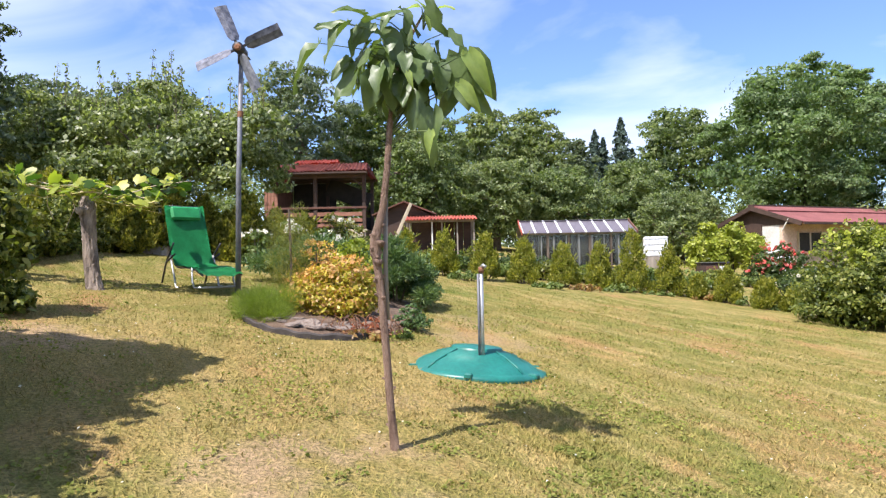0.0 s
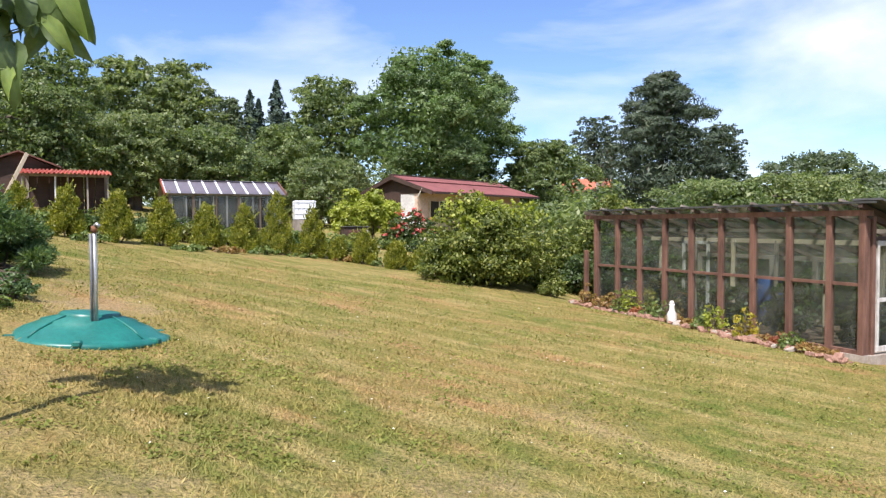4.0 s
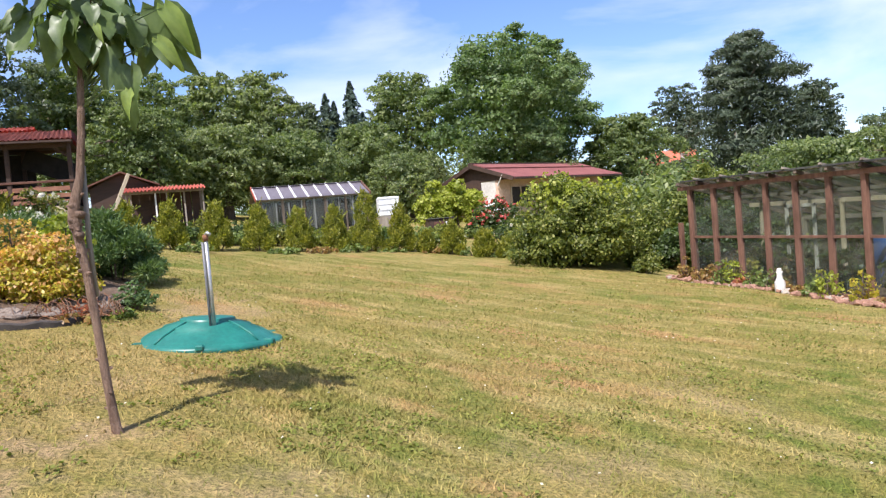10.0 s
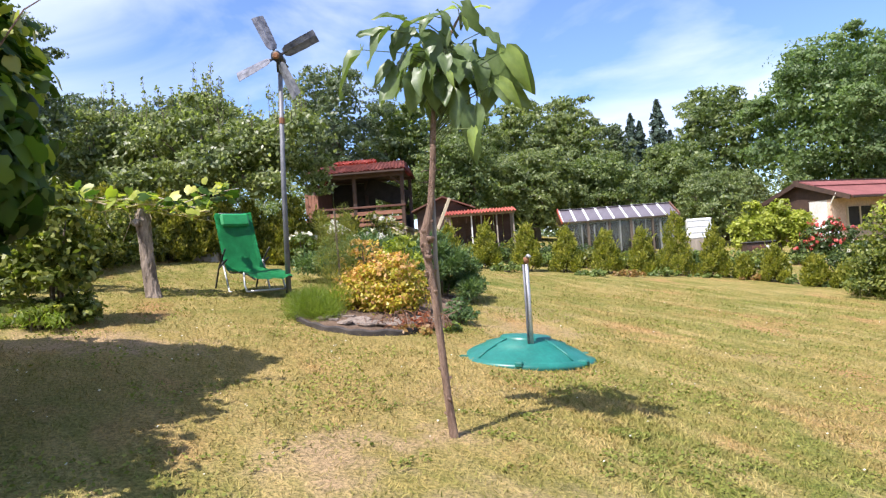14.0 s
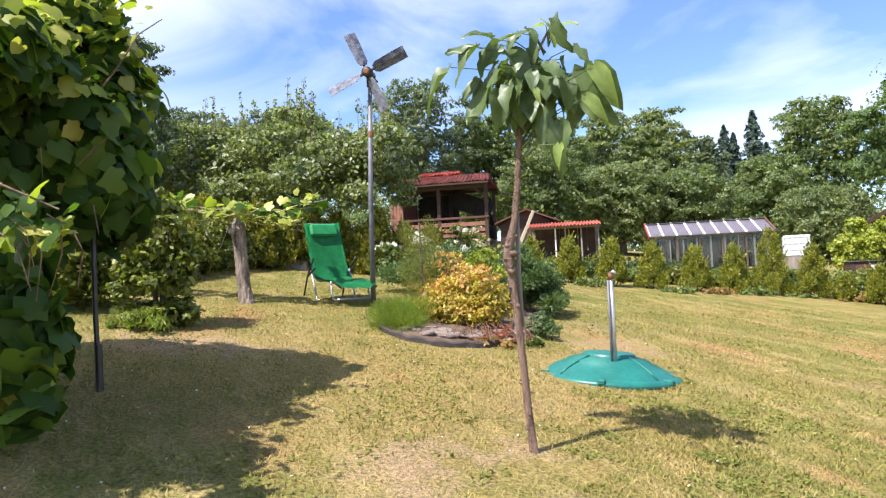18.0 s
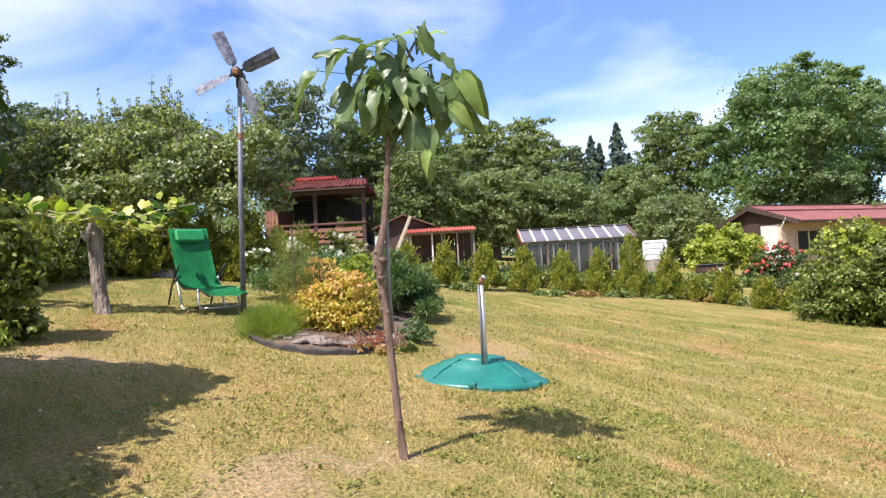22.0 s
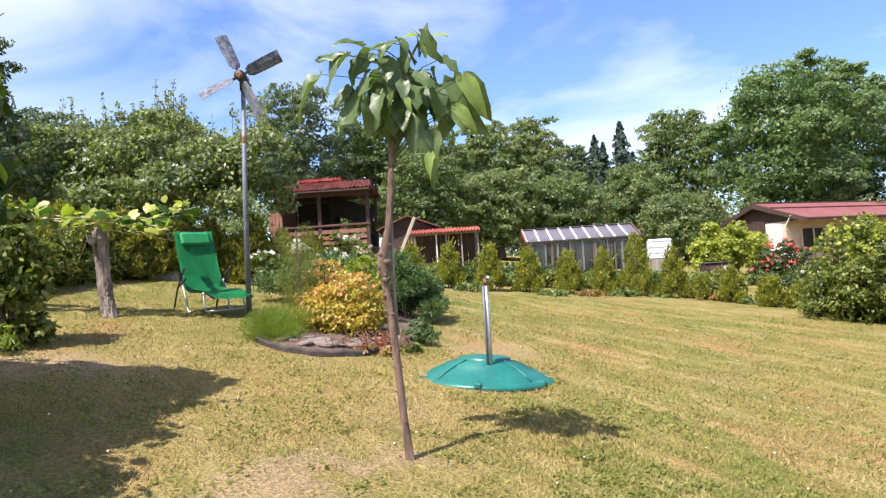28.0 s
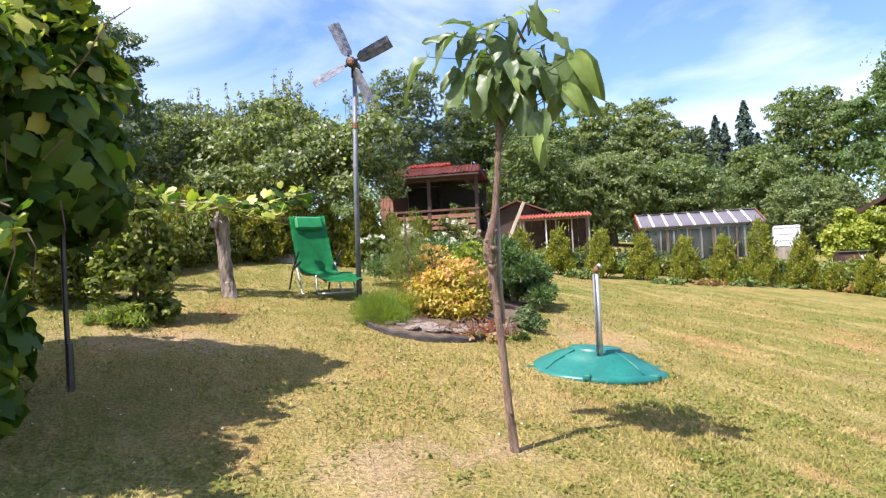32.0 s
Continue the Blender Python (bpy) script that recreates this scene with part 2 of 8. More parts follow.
def glass_material(name, tint, rough=0.08, clear=0.75):
    """An old dusty pane: partly seen through, partly a film of dirt and a reflection."""
    m, nt, b = nodes_of(name)
    out = nt.nodes["Material Output"]
    tr = nt.nodes.new("ShaderNodeBsdfTransparent")
    tr.inputs[0].default_value = (*tint, 1)
    dirt, no = noise_col(nt, 2.5, [(0.3, (0.14, 0.155, 0.14)), (0.75, (0.36, 0.36, 0.33))])
    nt.links.new(dirt.outputs[0], b.inputs["Base Color"])
    b.inputs["Roughness"].default_value = 0.5
    film = nt.nodes.new("ShaderNodeMapRange")
    film.inputs["From Min"].default_value, film.inputs["From Max"].default_value = 0.3, 0.8
    film.inputs["To Min"].default_value, film.inputs["To Max"].default_value = (1 - clear) * 0.35, (1 - clear) * 1.6
    nt.links.new(no.outputs["Fac"], film.inputs[0])
    m1 = nt.nodes.new("ShaderNodeMixShader")
    nt.links.new(film.outputs[0], m1.inputs[0])
    nt.links.new(tr.outputs[0], m1.inputs[1])
    nt.links.new(b.outputs[0], m1.inputs[2])
    gl = add(nt, "ShaderNodeBsdfGlossy", Roughness=rough)
    lw = add(nt, "ShaderNodeLayerWeight", Blend=0.5)
    pw = nt.nodes.new("ShaderNodeMath")
    pw.operation = "POWER"
    nt.links.new(lw.outputs["Facing"], pw.inputs[0])
    pw.inputs[1].default_value = 4.0
    fr = nt.nodes.new("ShaderNodeMath")
    fr.operation = "MULTIPLY_ADD"
    nt.links.new(pw.outputs[0], fr.inputs[0])
    fr.inputs[1].default_value, fr.inputs[2].default_value = 0.6, 0.03
    m2 = nt.nodes.new("ShaderNodeMixShader")
    nt.links.new(fr.outputs[0], m2.inputs[0])
    nt.links.new(m1.outputs[0], m2.inputs[1])
    nt.links.new(gl.outputs[0], m2.inputs[2])
    nt.links.new(m2.outputs[0], out.inputs[0])
    return m


M = {
    "lawn": lawn_material(),
    "grass": grass_material(),
    "clover": leaf_mat("clover_leaves", (0.14, 0.17, 0.036), (0.2, 0.225, 0.055), (0.29, 0.29, 0.085), rough=0.7, clump=1.2, thin=0.25, gloss=0.1),
    "catalpa": leaf_mat("catalpa_leaf", (0.045, 0.085, 0.028), (0.1, 0.155, 0.052), (0.24, 0.3, 0.13), rough=0.45, clump=4.0, thin=0.28, gloss=0.6),
    # Pale leaves: truly young ones, and ones painted as lit through.
    "catalpa_young_lit": leaf_mat("young_lit_leaf", (0.22, 0.33, 0.085), (0.3, 0.4, 0.12), (0.4, 0.44, 0.18), rough=0.45, clump=2.0, thin=0.45),
    "apple": leaf_mat("apple_leaf", (0.085, 0.12, 0.04), (0.18, 0.22, 0.08), (0.4, 0.44, 0.24), clump=0.9, gloss=0.6, thin=0.42),
    # Tree leaves carry some added blue, painting the air's haze into them.
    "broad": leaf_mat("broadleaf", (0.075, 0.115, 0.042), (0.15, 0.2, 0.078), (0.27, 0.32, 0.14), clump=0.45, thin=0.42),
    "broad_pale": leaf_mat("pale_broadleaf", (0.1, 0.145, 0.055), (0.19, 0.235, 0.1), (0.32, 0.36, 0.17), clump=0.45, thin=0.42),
    # Far leaves: paler and bluer, so distance haze is in the colour.
    "broad_haze": leaf_mat("hazy_broadleaf", (0.085, 0.12, 0.075), (0.13, 0.17, 0.105), (0.185, 0.225, 0.14), clump=0.3, thin=0.4),
    "walnut": leaf_mat("walnut_leaf", (0.075, 0.13, 0.05), (0.145, 0.215, 0.085), (0.255, 0.34, 0.155), clump=0.45, thin=0.42),
    # Pine colour is lightened and blued to paint in the haze.
    "pine": leaf_mat("pine_needles", (0.04, 0.06, 0.04), (0.07, 0.1, 0.065), (0.12, 0.155, 0.1), clump=0.4, thin=0.2),
    # Darker version of the hazed far leaf.
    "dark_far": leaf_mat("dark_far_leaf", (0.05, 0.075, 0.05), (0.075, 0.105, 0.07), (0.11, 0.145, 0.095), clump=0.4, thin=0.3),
    # Spruce needles lifted towards pale blue, painting in the haze of distance.
    "spruce": leaf_mat("spruce_needles", (0.055, 0.085, 0.075), (0.078, 0.115, 0.098), (0.1, 0.142, 0.115), rough=0.9, clump=0.4, thin=0.05, gloss=0.1),
    "thuja": leaf_mat("thuja_spray", (0.11, 0.135, 0.02), (0.25, 0.265, 0.042), (0.44, 0.41, 0.085), clump=3.5, thin=0.42),
    "gold": leaf_mat("golden_thuja_spray", (0.19, 0.21, 0.02), (0.42, 0.41, 0.04), (0.66, 0.57, 0.09), clump=6.0, thin=0.35),
    "juniper": leaf_mat("juniper_spray", (0.06, 0.115, 0.045), (0.105, 0.17, 0.062), (0.17, 0.24, 0.09), clump=2.0, thin=0.3),
    "spirea": leaf_mat("spirea_leaf", (0.28, 0.29, 0.03), (0.46, 0.4, 0.045), (0.6, 0.44, 0.085), clump=3.0),
    "spirea_tip": leaf_mat("spirea_tip", (0.5, 0.27, 0.10), (0.6, 0.36, 0.16), (0.66, 0.46, 0.14), clump=3.0),
    "fennel": leaf_mat("fennel_threads", (0.14, 0.2, 0.03), (0.2, 0.27, 0.045), (0.28, 0.34, 0.08), clump=3.0, thin=0.5),
    "fern": leaf_mat("fern_threads", (0.12, 0.14, 0.03), (0.2, 0.215, 0.055), (0.29, 0.28, 0.09), clump=3.0, thin=0.5),
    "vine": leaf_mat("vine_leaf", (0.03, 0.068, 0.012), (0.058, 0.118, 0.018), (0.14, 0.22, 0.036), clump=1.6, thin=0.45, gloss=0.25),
    # Brighter vine leaf: real yellow leaves, and painted sunlight on the arbour's top.
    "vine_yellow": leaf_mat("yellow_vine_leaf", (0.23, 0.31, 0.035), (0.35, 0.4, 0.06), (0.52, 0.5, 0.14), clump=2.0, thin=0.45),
    "hedge": leaf_mat("hedge_leaf", (0.075, 0.10, 0.02), (0.155, 0.17, 0.035), (0.3, 0.285, 0.065), clump=1.2, thin=0.42),
    # Brighter copy of the hedge leaf, with sunlight put into its colour.
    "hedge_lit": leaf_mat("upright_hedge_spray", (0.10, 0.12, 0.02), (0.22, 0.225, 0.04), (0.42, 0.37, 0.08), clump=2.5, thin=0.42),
    "shrub": leaf_mat("shrub_leaf", (0.065, 0.095, 0.018), (0.15, 0.185, 0.038), (0.34, 0.35, 0.095), clump=0.9, thin=0.4),
    "lime": leaf_mat("lime_leaf", (0.22, 0.27, 0.03), (0.34, 0.38, 0.05), (0.46, 0.48, 0.1), clump=1.5, thin=0.4),
    "rose_leaf": leaf_mat("rose_leaf", (0.04, 0.07, 0.02), (0.07, 0.11, 0.03), (0.11, 0.16, 0.05), clump=1.5),
    "rose": leaf_mat("rose_petal", (0.55, 0.07, 0.07), (0.72, 0.15, 0.13), (0.8, 0.28, 0.24), (1.2, 0.5, 0.5), clump=3.0),
    "white_flower": leaf_mat("white_petal", (0.7, 0.68, 0.6), (0.8, 0.78, 0.72), (0.85, 0.83, 0.78), (1, 1, 0.9), clump=3.0),
    "weed": leaf_mat("weed_leaf", (0.10, 0.15, 0.04), (0.16, 0.22, 0.06), (0.25, 0.3, 0.1), clump=2.0),
    "red_leaf": leaf_mat("red_leaf", (0.28, 0.09, 0.05), (0.38, 0.13, 0.07), (0.45, 0.22, 0.1), (1.2, 0.8, 0.5), clump=3.0),
    "rusty_leaf": leaf_mat("rusty_leaf", (0.25, 0.14, 0.05), (0.36, 0.22, 0.08), (0.3, 0.3, 0.08), (1.2, 1.0, 0.5), clump=3.0),
    "bark": bark_mat("bark", (0.09, 0.065, 0.045), (0.20, 0.155, 0.115)),
    "young_bark": bark_mat("young_bark", (0.14, 0.08, 0.055), (0.42, 0.28, 0.2), 26.0),
    "grey_bark": bark_mat("grey_bark", (0.035, 0.024, 0.018), (0.5, 0.4, 0.32), 15.0),
    "old_wood": plain("weathered_wood", (0.16, 0.13, 0.10), (0.34, 0.30, 0.25), 5.0, 0.9, 0, 0.6, (1, 1, 0.15), 0.01),
    "dark_wood": plain("dark_stained_wood", (0.035, 0.02, 0.014), (0.075, 0.04, 0.026), 5.0, 0.75, 0, 0.4, (0.2, 1, 1)),
    "yellow_cane": plain("yellow_green_cane", (0.3, 0.26, 0.08), (0.5, 0.42, 0.15), 9.0, 0.6),
    "tarred": plain("tarred_wood", (0.012, 0.01, 0.009), (0.04, 0.033, 0.03), 6.0, 0.8, 0, 0.5, (1, 1, 0.2)),
    # Lighter copy of the red-brown boards: sunlight painted into the railing's colour.
    "rail_wood": plain("sunlit_red_boards", (0.16, 0.065, 0.04), (0.34, 0.16, 0.1), 5.0, 0.8, 0, 0.4, (0.2, 1, 1)),
    "cap_red": plain("bright_red_sheet", (0.36, 0.06, 0.04), (0.5, 0.11, 0.07), 3.0, 0.55),
    "red_wood": plain("red_brown_boards", (0.075, 0.03, 0.02), (0.155, 0.068, 0.045), 5.0, 0.8, 0, 0.4, (0.2, 1, 1)),
    "maroon": plain("maroon_frame_paint", (0.095, 0.045, 0.03), (0.24, 0.12, 0.08), 8.0, 0.8, 0, 0.6, (1, 1, 0.2)),
    "white_paint": plain("flaking_white_paint", (0.55, 0.53, 0.49), (0.8, 0.79, 0.76), 7.0, 0.6),
    "old_white": plain("grey_flaking_paint", (0.3, 0.26, 0.21), (0.82, 0.8, 0.76), 9.0, 0.7, 0, 0.6, (1, 1, 0.3)),
    "pale_wood": plain("pale_wood", (0.45, 0.36, 0.24), (0.62, 0.52, 0.38), 6.0, 0.8, 0, 0.4, (1, 1, 0.15)),
    "red_roof": plain("red_corrugated_roof", (0.13, 0.03, 0.022), (0.28, 0.075, 0.05), 3.0, 0.65),
    "shed_roof": plain("orange_red_corrugated_roof", (0.42, 0.08, 0.05), (0.56, 0.15, 0.1), 2.0, 0.5),
    "maroon_roof": plain("maroon_felt_roof", (0.19, 0.06, 0.055), (0.27, 0.095, 0.085), 1.2, 0.8),
    "house_wall": plain("peach_render", (0.52, 0.36, 0.26), (0.66, 0.48, 0.36), 1.5, 0.9),
    "white_wall": plain("white_render", (0.5, 0.48, 0.44), (0.66, 0.64, 0.6), 1.5, 0.9),
    "dark": plain("dark_interior", (0.015, 0.013, 0.011), (0.035, 0.03, 0.025), 4.0, 0.9),
    "green_plastic": plain("green_plastic", (0.011, 0.13, 0.105), (0.018, 0.185, 0.145), 3.0, 0.38, 0, 0.1),
    "green_cloth": plain("green_mesh_cloth", (0.006, 0.19, 0.05), (0.015, 0.29, 0.085), 8.0, 0.5, 0, 0.2, (1, 1, 1), 0.003),
    "steel": plain("galvanised_steel", (0.42, 0.42, 0.42), (0.62, 0.62, 0.61), 9.0, 0.42, 0.75, 0.15),
    "dull_steel": plain("dull_grey_pipe", (0.11, 0.115, 0.13), (0.22, 0.225, 0.24), 9.0, 0.6, 0.3, 0.2),
    "dark_tube": plain("dark_tube", (0.03, 0.03, 0.035), (0.07, 0.07, 0.075), 9.0, 0.4, 0.4, 0.1),
    "blade": plain("peeling_blade_paint", (0.07, 0.08, 0.11), (0.3, 0.31, 0.34), 11.0, 0.5, 0.2, 0.4),
    "dark_blade": plain("dark_blade_paint", (0.03, 0.035, 0.06), (0.2, 0.21, 0.26), 11.0, 0.65, 0.0, 0.4),
    "rust": plain("rust", (0.16, 0.07, 0.035), (0.3, 0.14, 0.07), 12.0, 0.9),
    "rubber": plain("black_rubber_edging", (0.03, 0.025, 0.022), (0.075, 0.062, 0.054), 8.0, 0.85),
    "stone": plain("brown_grey_stone", (0.13, 0.1, 0.08), (0.4, 0.32, 0.26), 5.0, 0.9, 0, 0.9),
    "soil": plain("dry_soil", (0.11, 0.07, 0.045), (0.24, 0.16, 0.105), 9.0, 0.95, 0, 1.0, (1, 1, 1), 0.03),
    "brick": plain("brick_rubble", (0.2, 0.1, 0.07), (0.46, 0.27, 0.19), 9.0, 0.95, 0, 0.7),
    "concrete": plain("pale_concrete", (0.3, 0.25, 0.2), (0.5, 0.43, 0.36), 4.0, 0.9, 0, 0.5),
    "felt": plain("dark_roof_felt", (0.03, 0.032, 0.03), (0.09, 0.09, 0.085), 3.0, 0.8),
    "tub": plain("old_zinc_tub", (0.36, 0.31, 0.25), (0.5, 0.45, 0.38), 6.0, 0.7, 0.1, 0.3),
    "ibc": plain("white_plastic_tank", (0.72, 0.74, 0.75), (0.82, 0.83, 0.84), 3.0, 0.4),
    "rib": plain("grey_roof_sheet", (0.11, 0.095, 0.11), (0.18, 0.16, 0.18), 1.5, 0.5),
    "net": plain("pale_plastic_sheet", (0.12, 0.13, 0.115), (0.28, 0.28, 0.26), 3.0, 0.6),
    "glass": glass_material("dusty_glass", (0.72, 0.78, 0.75), 0.06, 0.9),
    "roof_glass": glass_material("mossy_roof_glass", (0.62, 0.66, 0.62), 0.15, 0.86),
    "slate": plain("grey_roof", (0.16, 0.17, 0.19), (0.25, 0.26, 0.28), 0.8, 0.7),
    "teal_film": plain("teal_tunnel_film", (0.12, 0.36, 0.30), (0.2, 0.46, 0.38), 1.5, 0.4),
    "red_tile": plain("far_red_roof", (0.5, 0.11, 0.06), (0.62, 0.17, 0.1), 1.5, 0.7),
    "orange_mark": plain("red_paint_mark", (0.2, 0.06, 0.04), (0.34, 0.11, 0.07), 9.0, 0.6),
    "blue_cloth": plain("blue_plastic_barrel", (0.03, 0.07, 0.22), (0.05, 0.11, 0.3), 4.0, 0.4),
}

# ---- mesh helpers ----


def soft_turn(u, k):
    return 0.5 * (u + math.sqrt(u * u + k))


def ground_z(x, y):
    """Height of the hillside: it falls to the east, climbs to the north and levels out far away."""
    far = math.hypot(x, y)
    f = 1.0 if far < 40 else 40 / far
    xx, yy = x * f, y * f
    z = -1.44 + 0.07 * yy - 0.135 * xx + 0.06 * soft_turn(xx - 4.5, 3.0)
    return z - 0.33 * math.exp(-(((x - 11.2) / 2.2) ** 2) - ((y - 12.0) / 3.2) ** 2)


def mesh_ob(name, verts, faces, material, smooth=False):
    me = bpy.data.meshes.new(name)
    me.from_pydata([tuple(v) for v in verts], [], faces)
    me.materials.append(material)
    if smooth:
        me.polygons.foreach_set("use_smooth", [True] * len(me.polygons))
    return new(name, me)


def fast_quads(name, verts, material, mats=None):
    """A mesh of loose quads from an (n, 4, 3) array."""
    n = len(verts)
    me = bpy.data.meshes.new(name)
    me.vertices.add(n * 4)
    me.vertices.foreach_set("co", np.asarray(verts, np.float32).ravel())
    me.loops.add(n * 4)
    me.loops.foreach_set("vertex_index", np.arange(n * 4, dtype=np.int32))
    me.polygons.add(n)
    me.polygons.foreach_set("loop_start", np.arange(0, n * 4, 4, dtype=np.int32))
    me.materials.append(material)
    for extra in (mats or [])[:1]:
        me.materials.append(extra[0])
        idx = (np.random.default_rng(5).random(n) < extra[1]).astype(np.int32)
        me.polygons.foreach_set("material_index", idx)
    me.update(calc_edges=True)
    return new(name, me)


def under(ob, parent):
    ob.parent = parent
    return ob


def part(name, bm, material, parent, label="", smooth=False):
    me = bpy.data.meshes.new(name)
    bm.to_mesh(me)
    bm.free()
    me.materials.append(material)
    if smooth:
        me.polygons.foreach_set("use_smooth", [True] * len(me.polygons))
    ob = new(name, me)
    ob.parent = parent
    if label:
        ob["label"] = label
    return ob


def thing(name, at, label, category, group="", rz=0.0, kind=""):
    e = new(name)
    e.matrix_basis = pose(*at, 0, 0, rz)
    return tagged(e, label, category, group, kind)


def bm_box(lo, hi, bev=0.0, bm=None):
    bm = bm or bmesh.new()
    m = Matrix.Translation([(a + b) / 2 for a, b in zip(lo, hi)]) @ Matrix.Diagonal([max(b - a, 1e-4) for a, b in zip(lo, hi)] + [1])
    r = bmesh.ops.create_cube(bm, size=1, matrix=m)
    if bev:
        bmesh.ops.bevel(bm, geom=list({e for v in r["verts"] for e in v.link_edges}), offset=bev, segments=1, affect="EDGES")
    return bm


def bm_beam(a, b, w, h, bm=None, up=(0, 0, 1), bev=0.0):
    """A squared timber from a to b, w wide and h high."""
    bm = bm or bmesh.new()
    a, b = Vector(a), Vector(b)
    d = (b - a).normalized()
    s = d.cross(Vector(up))
    if s.length < 1e-3:
        s = d.cross(Vector((1, 0, 0)))
    s.normalize()
    u = s.cross(d)
    vs = []
    for p in (a, b):
        for i, j in ((-1, -1), (1, -1), (1, 1), (-1, 1)):
            vs.append(bm.verts.new(p + s * (w / 2 * i) + u * (h / 2 * j)))
    fs = [(3, 2, 1, 0), (4, 5, 6, 7), (0, 1, 5, 4), (1, 2, 6, 5), (2, 3, 7, 6), (3, 0, 4, 7)]
    made = [bm.faces.new([vs[i] for i in f]) for f in fs]
    if bev:
        bmesh.ops.bevel(bm, geom=list({e for f in made for e in f.edges}), offset=bev, segments=1, affect="EDGES")
    return bm


def bm_tube(points, radii, sides=8, bm=None, wob=0.0, seed=0):
    """A round, tapered tube through the points."""
    bm = bm or bmesh.new()
    rng = random.Random(seed)
    pts = [Vector(p) for p in points]
    if isinstance(radii, (int, float)):
        radii = [radii] * len(pts)
    rings, side = [], None
    for i, p in enumerate(pts):
        d = (pts[min(i + 1, len(pts) - 1)] - pts[max(i - 1, 0)]).normalized()
        if side is None:
            side = d.cross(Vector((0.3, 1, 0.2))).normalized()
        side = (side - d * side.dot(d)).normalized()
        o = d.cross(side)
        ring = []
        for k in range(sides):
            a = 2 * math.pi * k / sides
            r = radii[i] * (1 + wob * (rng.random() - 0.5))
            ring.append(bm.verts.new(p + (side * math.cos(a) + o * math.sin(a)) * r))
        rings.append(ring)
    for r0, r1 in zip(rings, rings[1:]):
        for k in range(sides):
            bm.faces.new((r0[k], r0[(k + 1) % sides], r1[(k + 1) % sides], r1[k]))
    bm.faces.new(rings[0][::-1])
    bm.faces.new(rings[-1])
    return bm


def leaf_quads(centres, normals, size, rng, aspect=0.62, spread=0.35, droop=0.2):
    """Leaf quads (kite shapes) at the centres, turned near the normals."""
    n = len(centres)
    nrm = normals + rng.normal(0, spread, (n, 3))
    nrm /= np.linalg.norm(nrm, axis=1, keepdims=True) + 1e-9
    d = rng.normal(0, 1, (n, 3))
    d[:, 2] -= droop * 2
    d -= nrm * (d * nrm).sum(1, keepdims=True)
    d /= np.linalg.norm(d, axis=1, keepdims=True) + 1e-9
    s = np.cross(nrm, d)
    L = (size * rng.uniform(0.65, 1.3, n))[:, None]
    q = np.empty((n, 4, 3))
    q[:, 0] = centres - d * L * 0.5
    q[:, 1] = centres + s * L * aspect * 0.5 - nrm * L * 0.1 - d * L * 0.06
    q[:, 2] = centres + d * L * 0.5 - nrm * L * 0.12
    q[:, 3] = centres - s * L * aspect * 0.5 - nrm * L * 0.1 - d * L * 0.06
    return q


def sphere_points(n, rng):
    v = rng.normal(0, 1, (n, 3))
    return v / np.linalg.norm(v, axis=1, keepdims=True)


def tuft_crown(blobs, count, size, seed, tufts=9, aspect=0.5, spread=0.5):
    """Leaves gathered in tufts on the clumps' upper and outer sides, with dark gaps between them."""
    rng = np.random.default_rng(seed)
    b = np.array(blobs, float)
    k = len(b)
    d = sphere_points(k * tufts, rng)
    d[:, 2] = np.where(d[:, 2] < -0.35, -d[:, 2], d[:, 2])
    root = np.repeat(np.arange(k), tufts)
    scale = np.stack([b[:, 3], b[:, 3], b[:, 4]], 1)[root]
    heart = b[root, :3] + d * scale * rng.uniform(0.55, 1.0, (k * tufts, 1))
    reach = scale * rng.uniform(0.26, 0.58, (k * tufts, 1))
    w = reach[:, 0] ** 1.8
    pick = rng.choice(k * tufts, count, p=w / w.sum())
    o = sphere_points(count, rng) * rng.random((count, 1)) ** 0.45
    o[:, 2] *= 0.62
    c = heart[pick] + o * reach[pick]
    nrm = o * 0.8 + d[pick] * 0.5 + np.array([0, 0, 0.55])
    nrm /= np.linalg.norm(nrm, axis=1, keepdims=True)
    return leaf_quads(c, nrm, size, rng, aspect, spread)


def clump_crown(blobs, count, size, seed, spread=0.5, fill=0.35, low=-0.7, aspect=0.62):
    """Leaves on the skins of many overlapping clumps: blobs are rows of x, y, z, rx, rz."""
    rng = np.random.default_rng(seed)
    b = np.array(blobs, float)
    wts = (b[:, 3] * (b[:, 3] + b[:, 4])) ** 0.9
    pick = rng.choice(len(b), count, p=wts / wts.sum())
    v = sphere_points(count, rng)
    v[:, 2] = np.where(v[:, 2] < low, -v[:, 2], v[:, 2])
    r = 1 - fill * rng.random(count) ** 2
    r *= 1 + 0.16 * np.sin(v[:, 0] * 5 + pick) * np.cos(v[:, 1] * 4 + v[:, 2] * 5 + pick * 1.7) + rng.normal(0, 0.05, count)
    scale = np.stack([b[pick, 3], b[pick, 3], b[pick, 4]], 1)
    c = b[pick, :3] + v * scale * r[:, None]
    return leaf_quads(c, v, size, rng, aspect, spread)


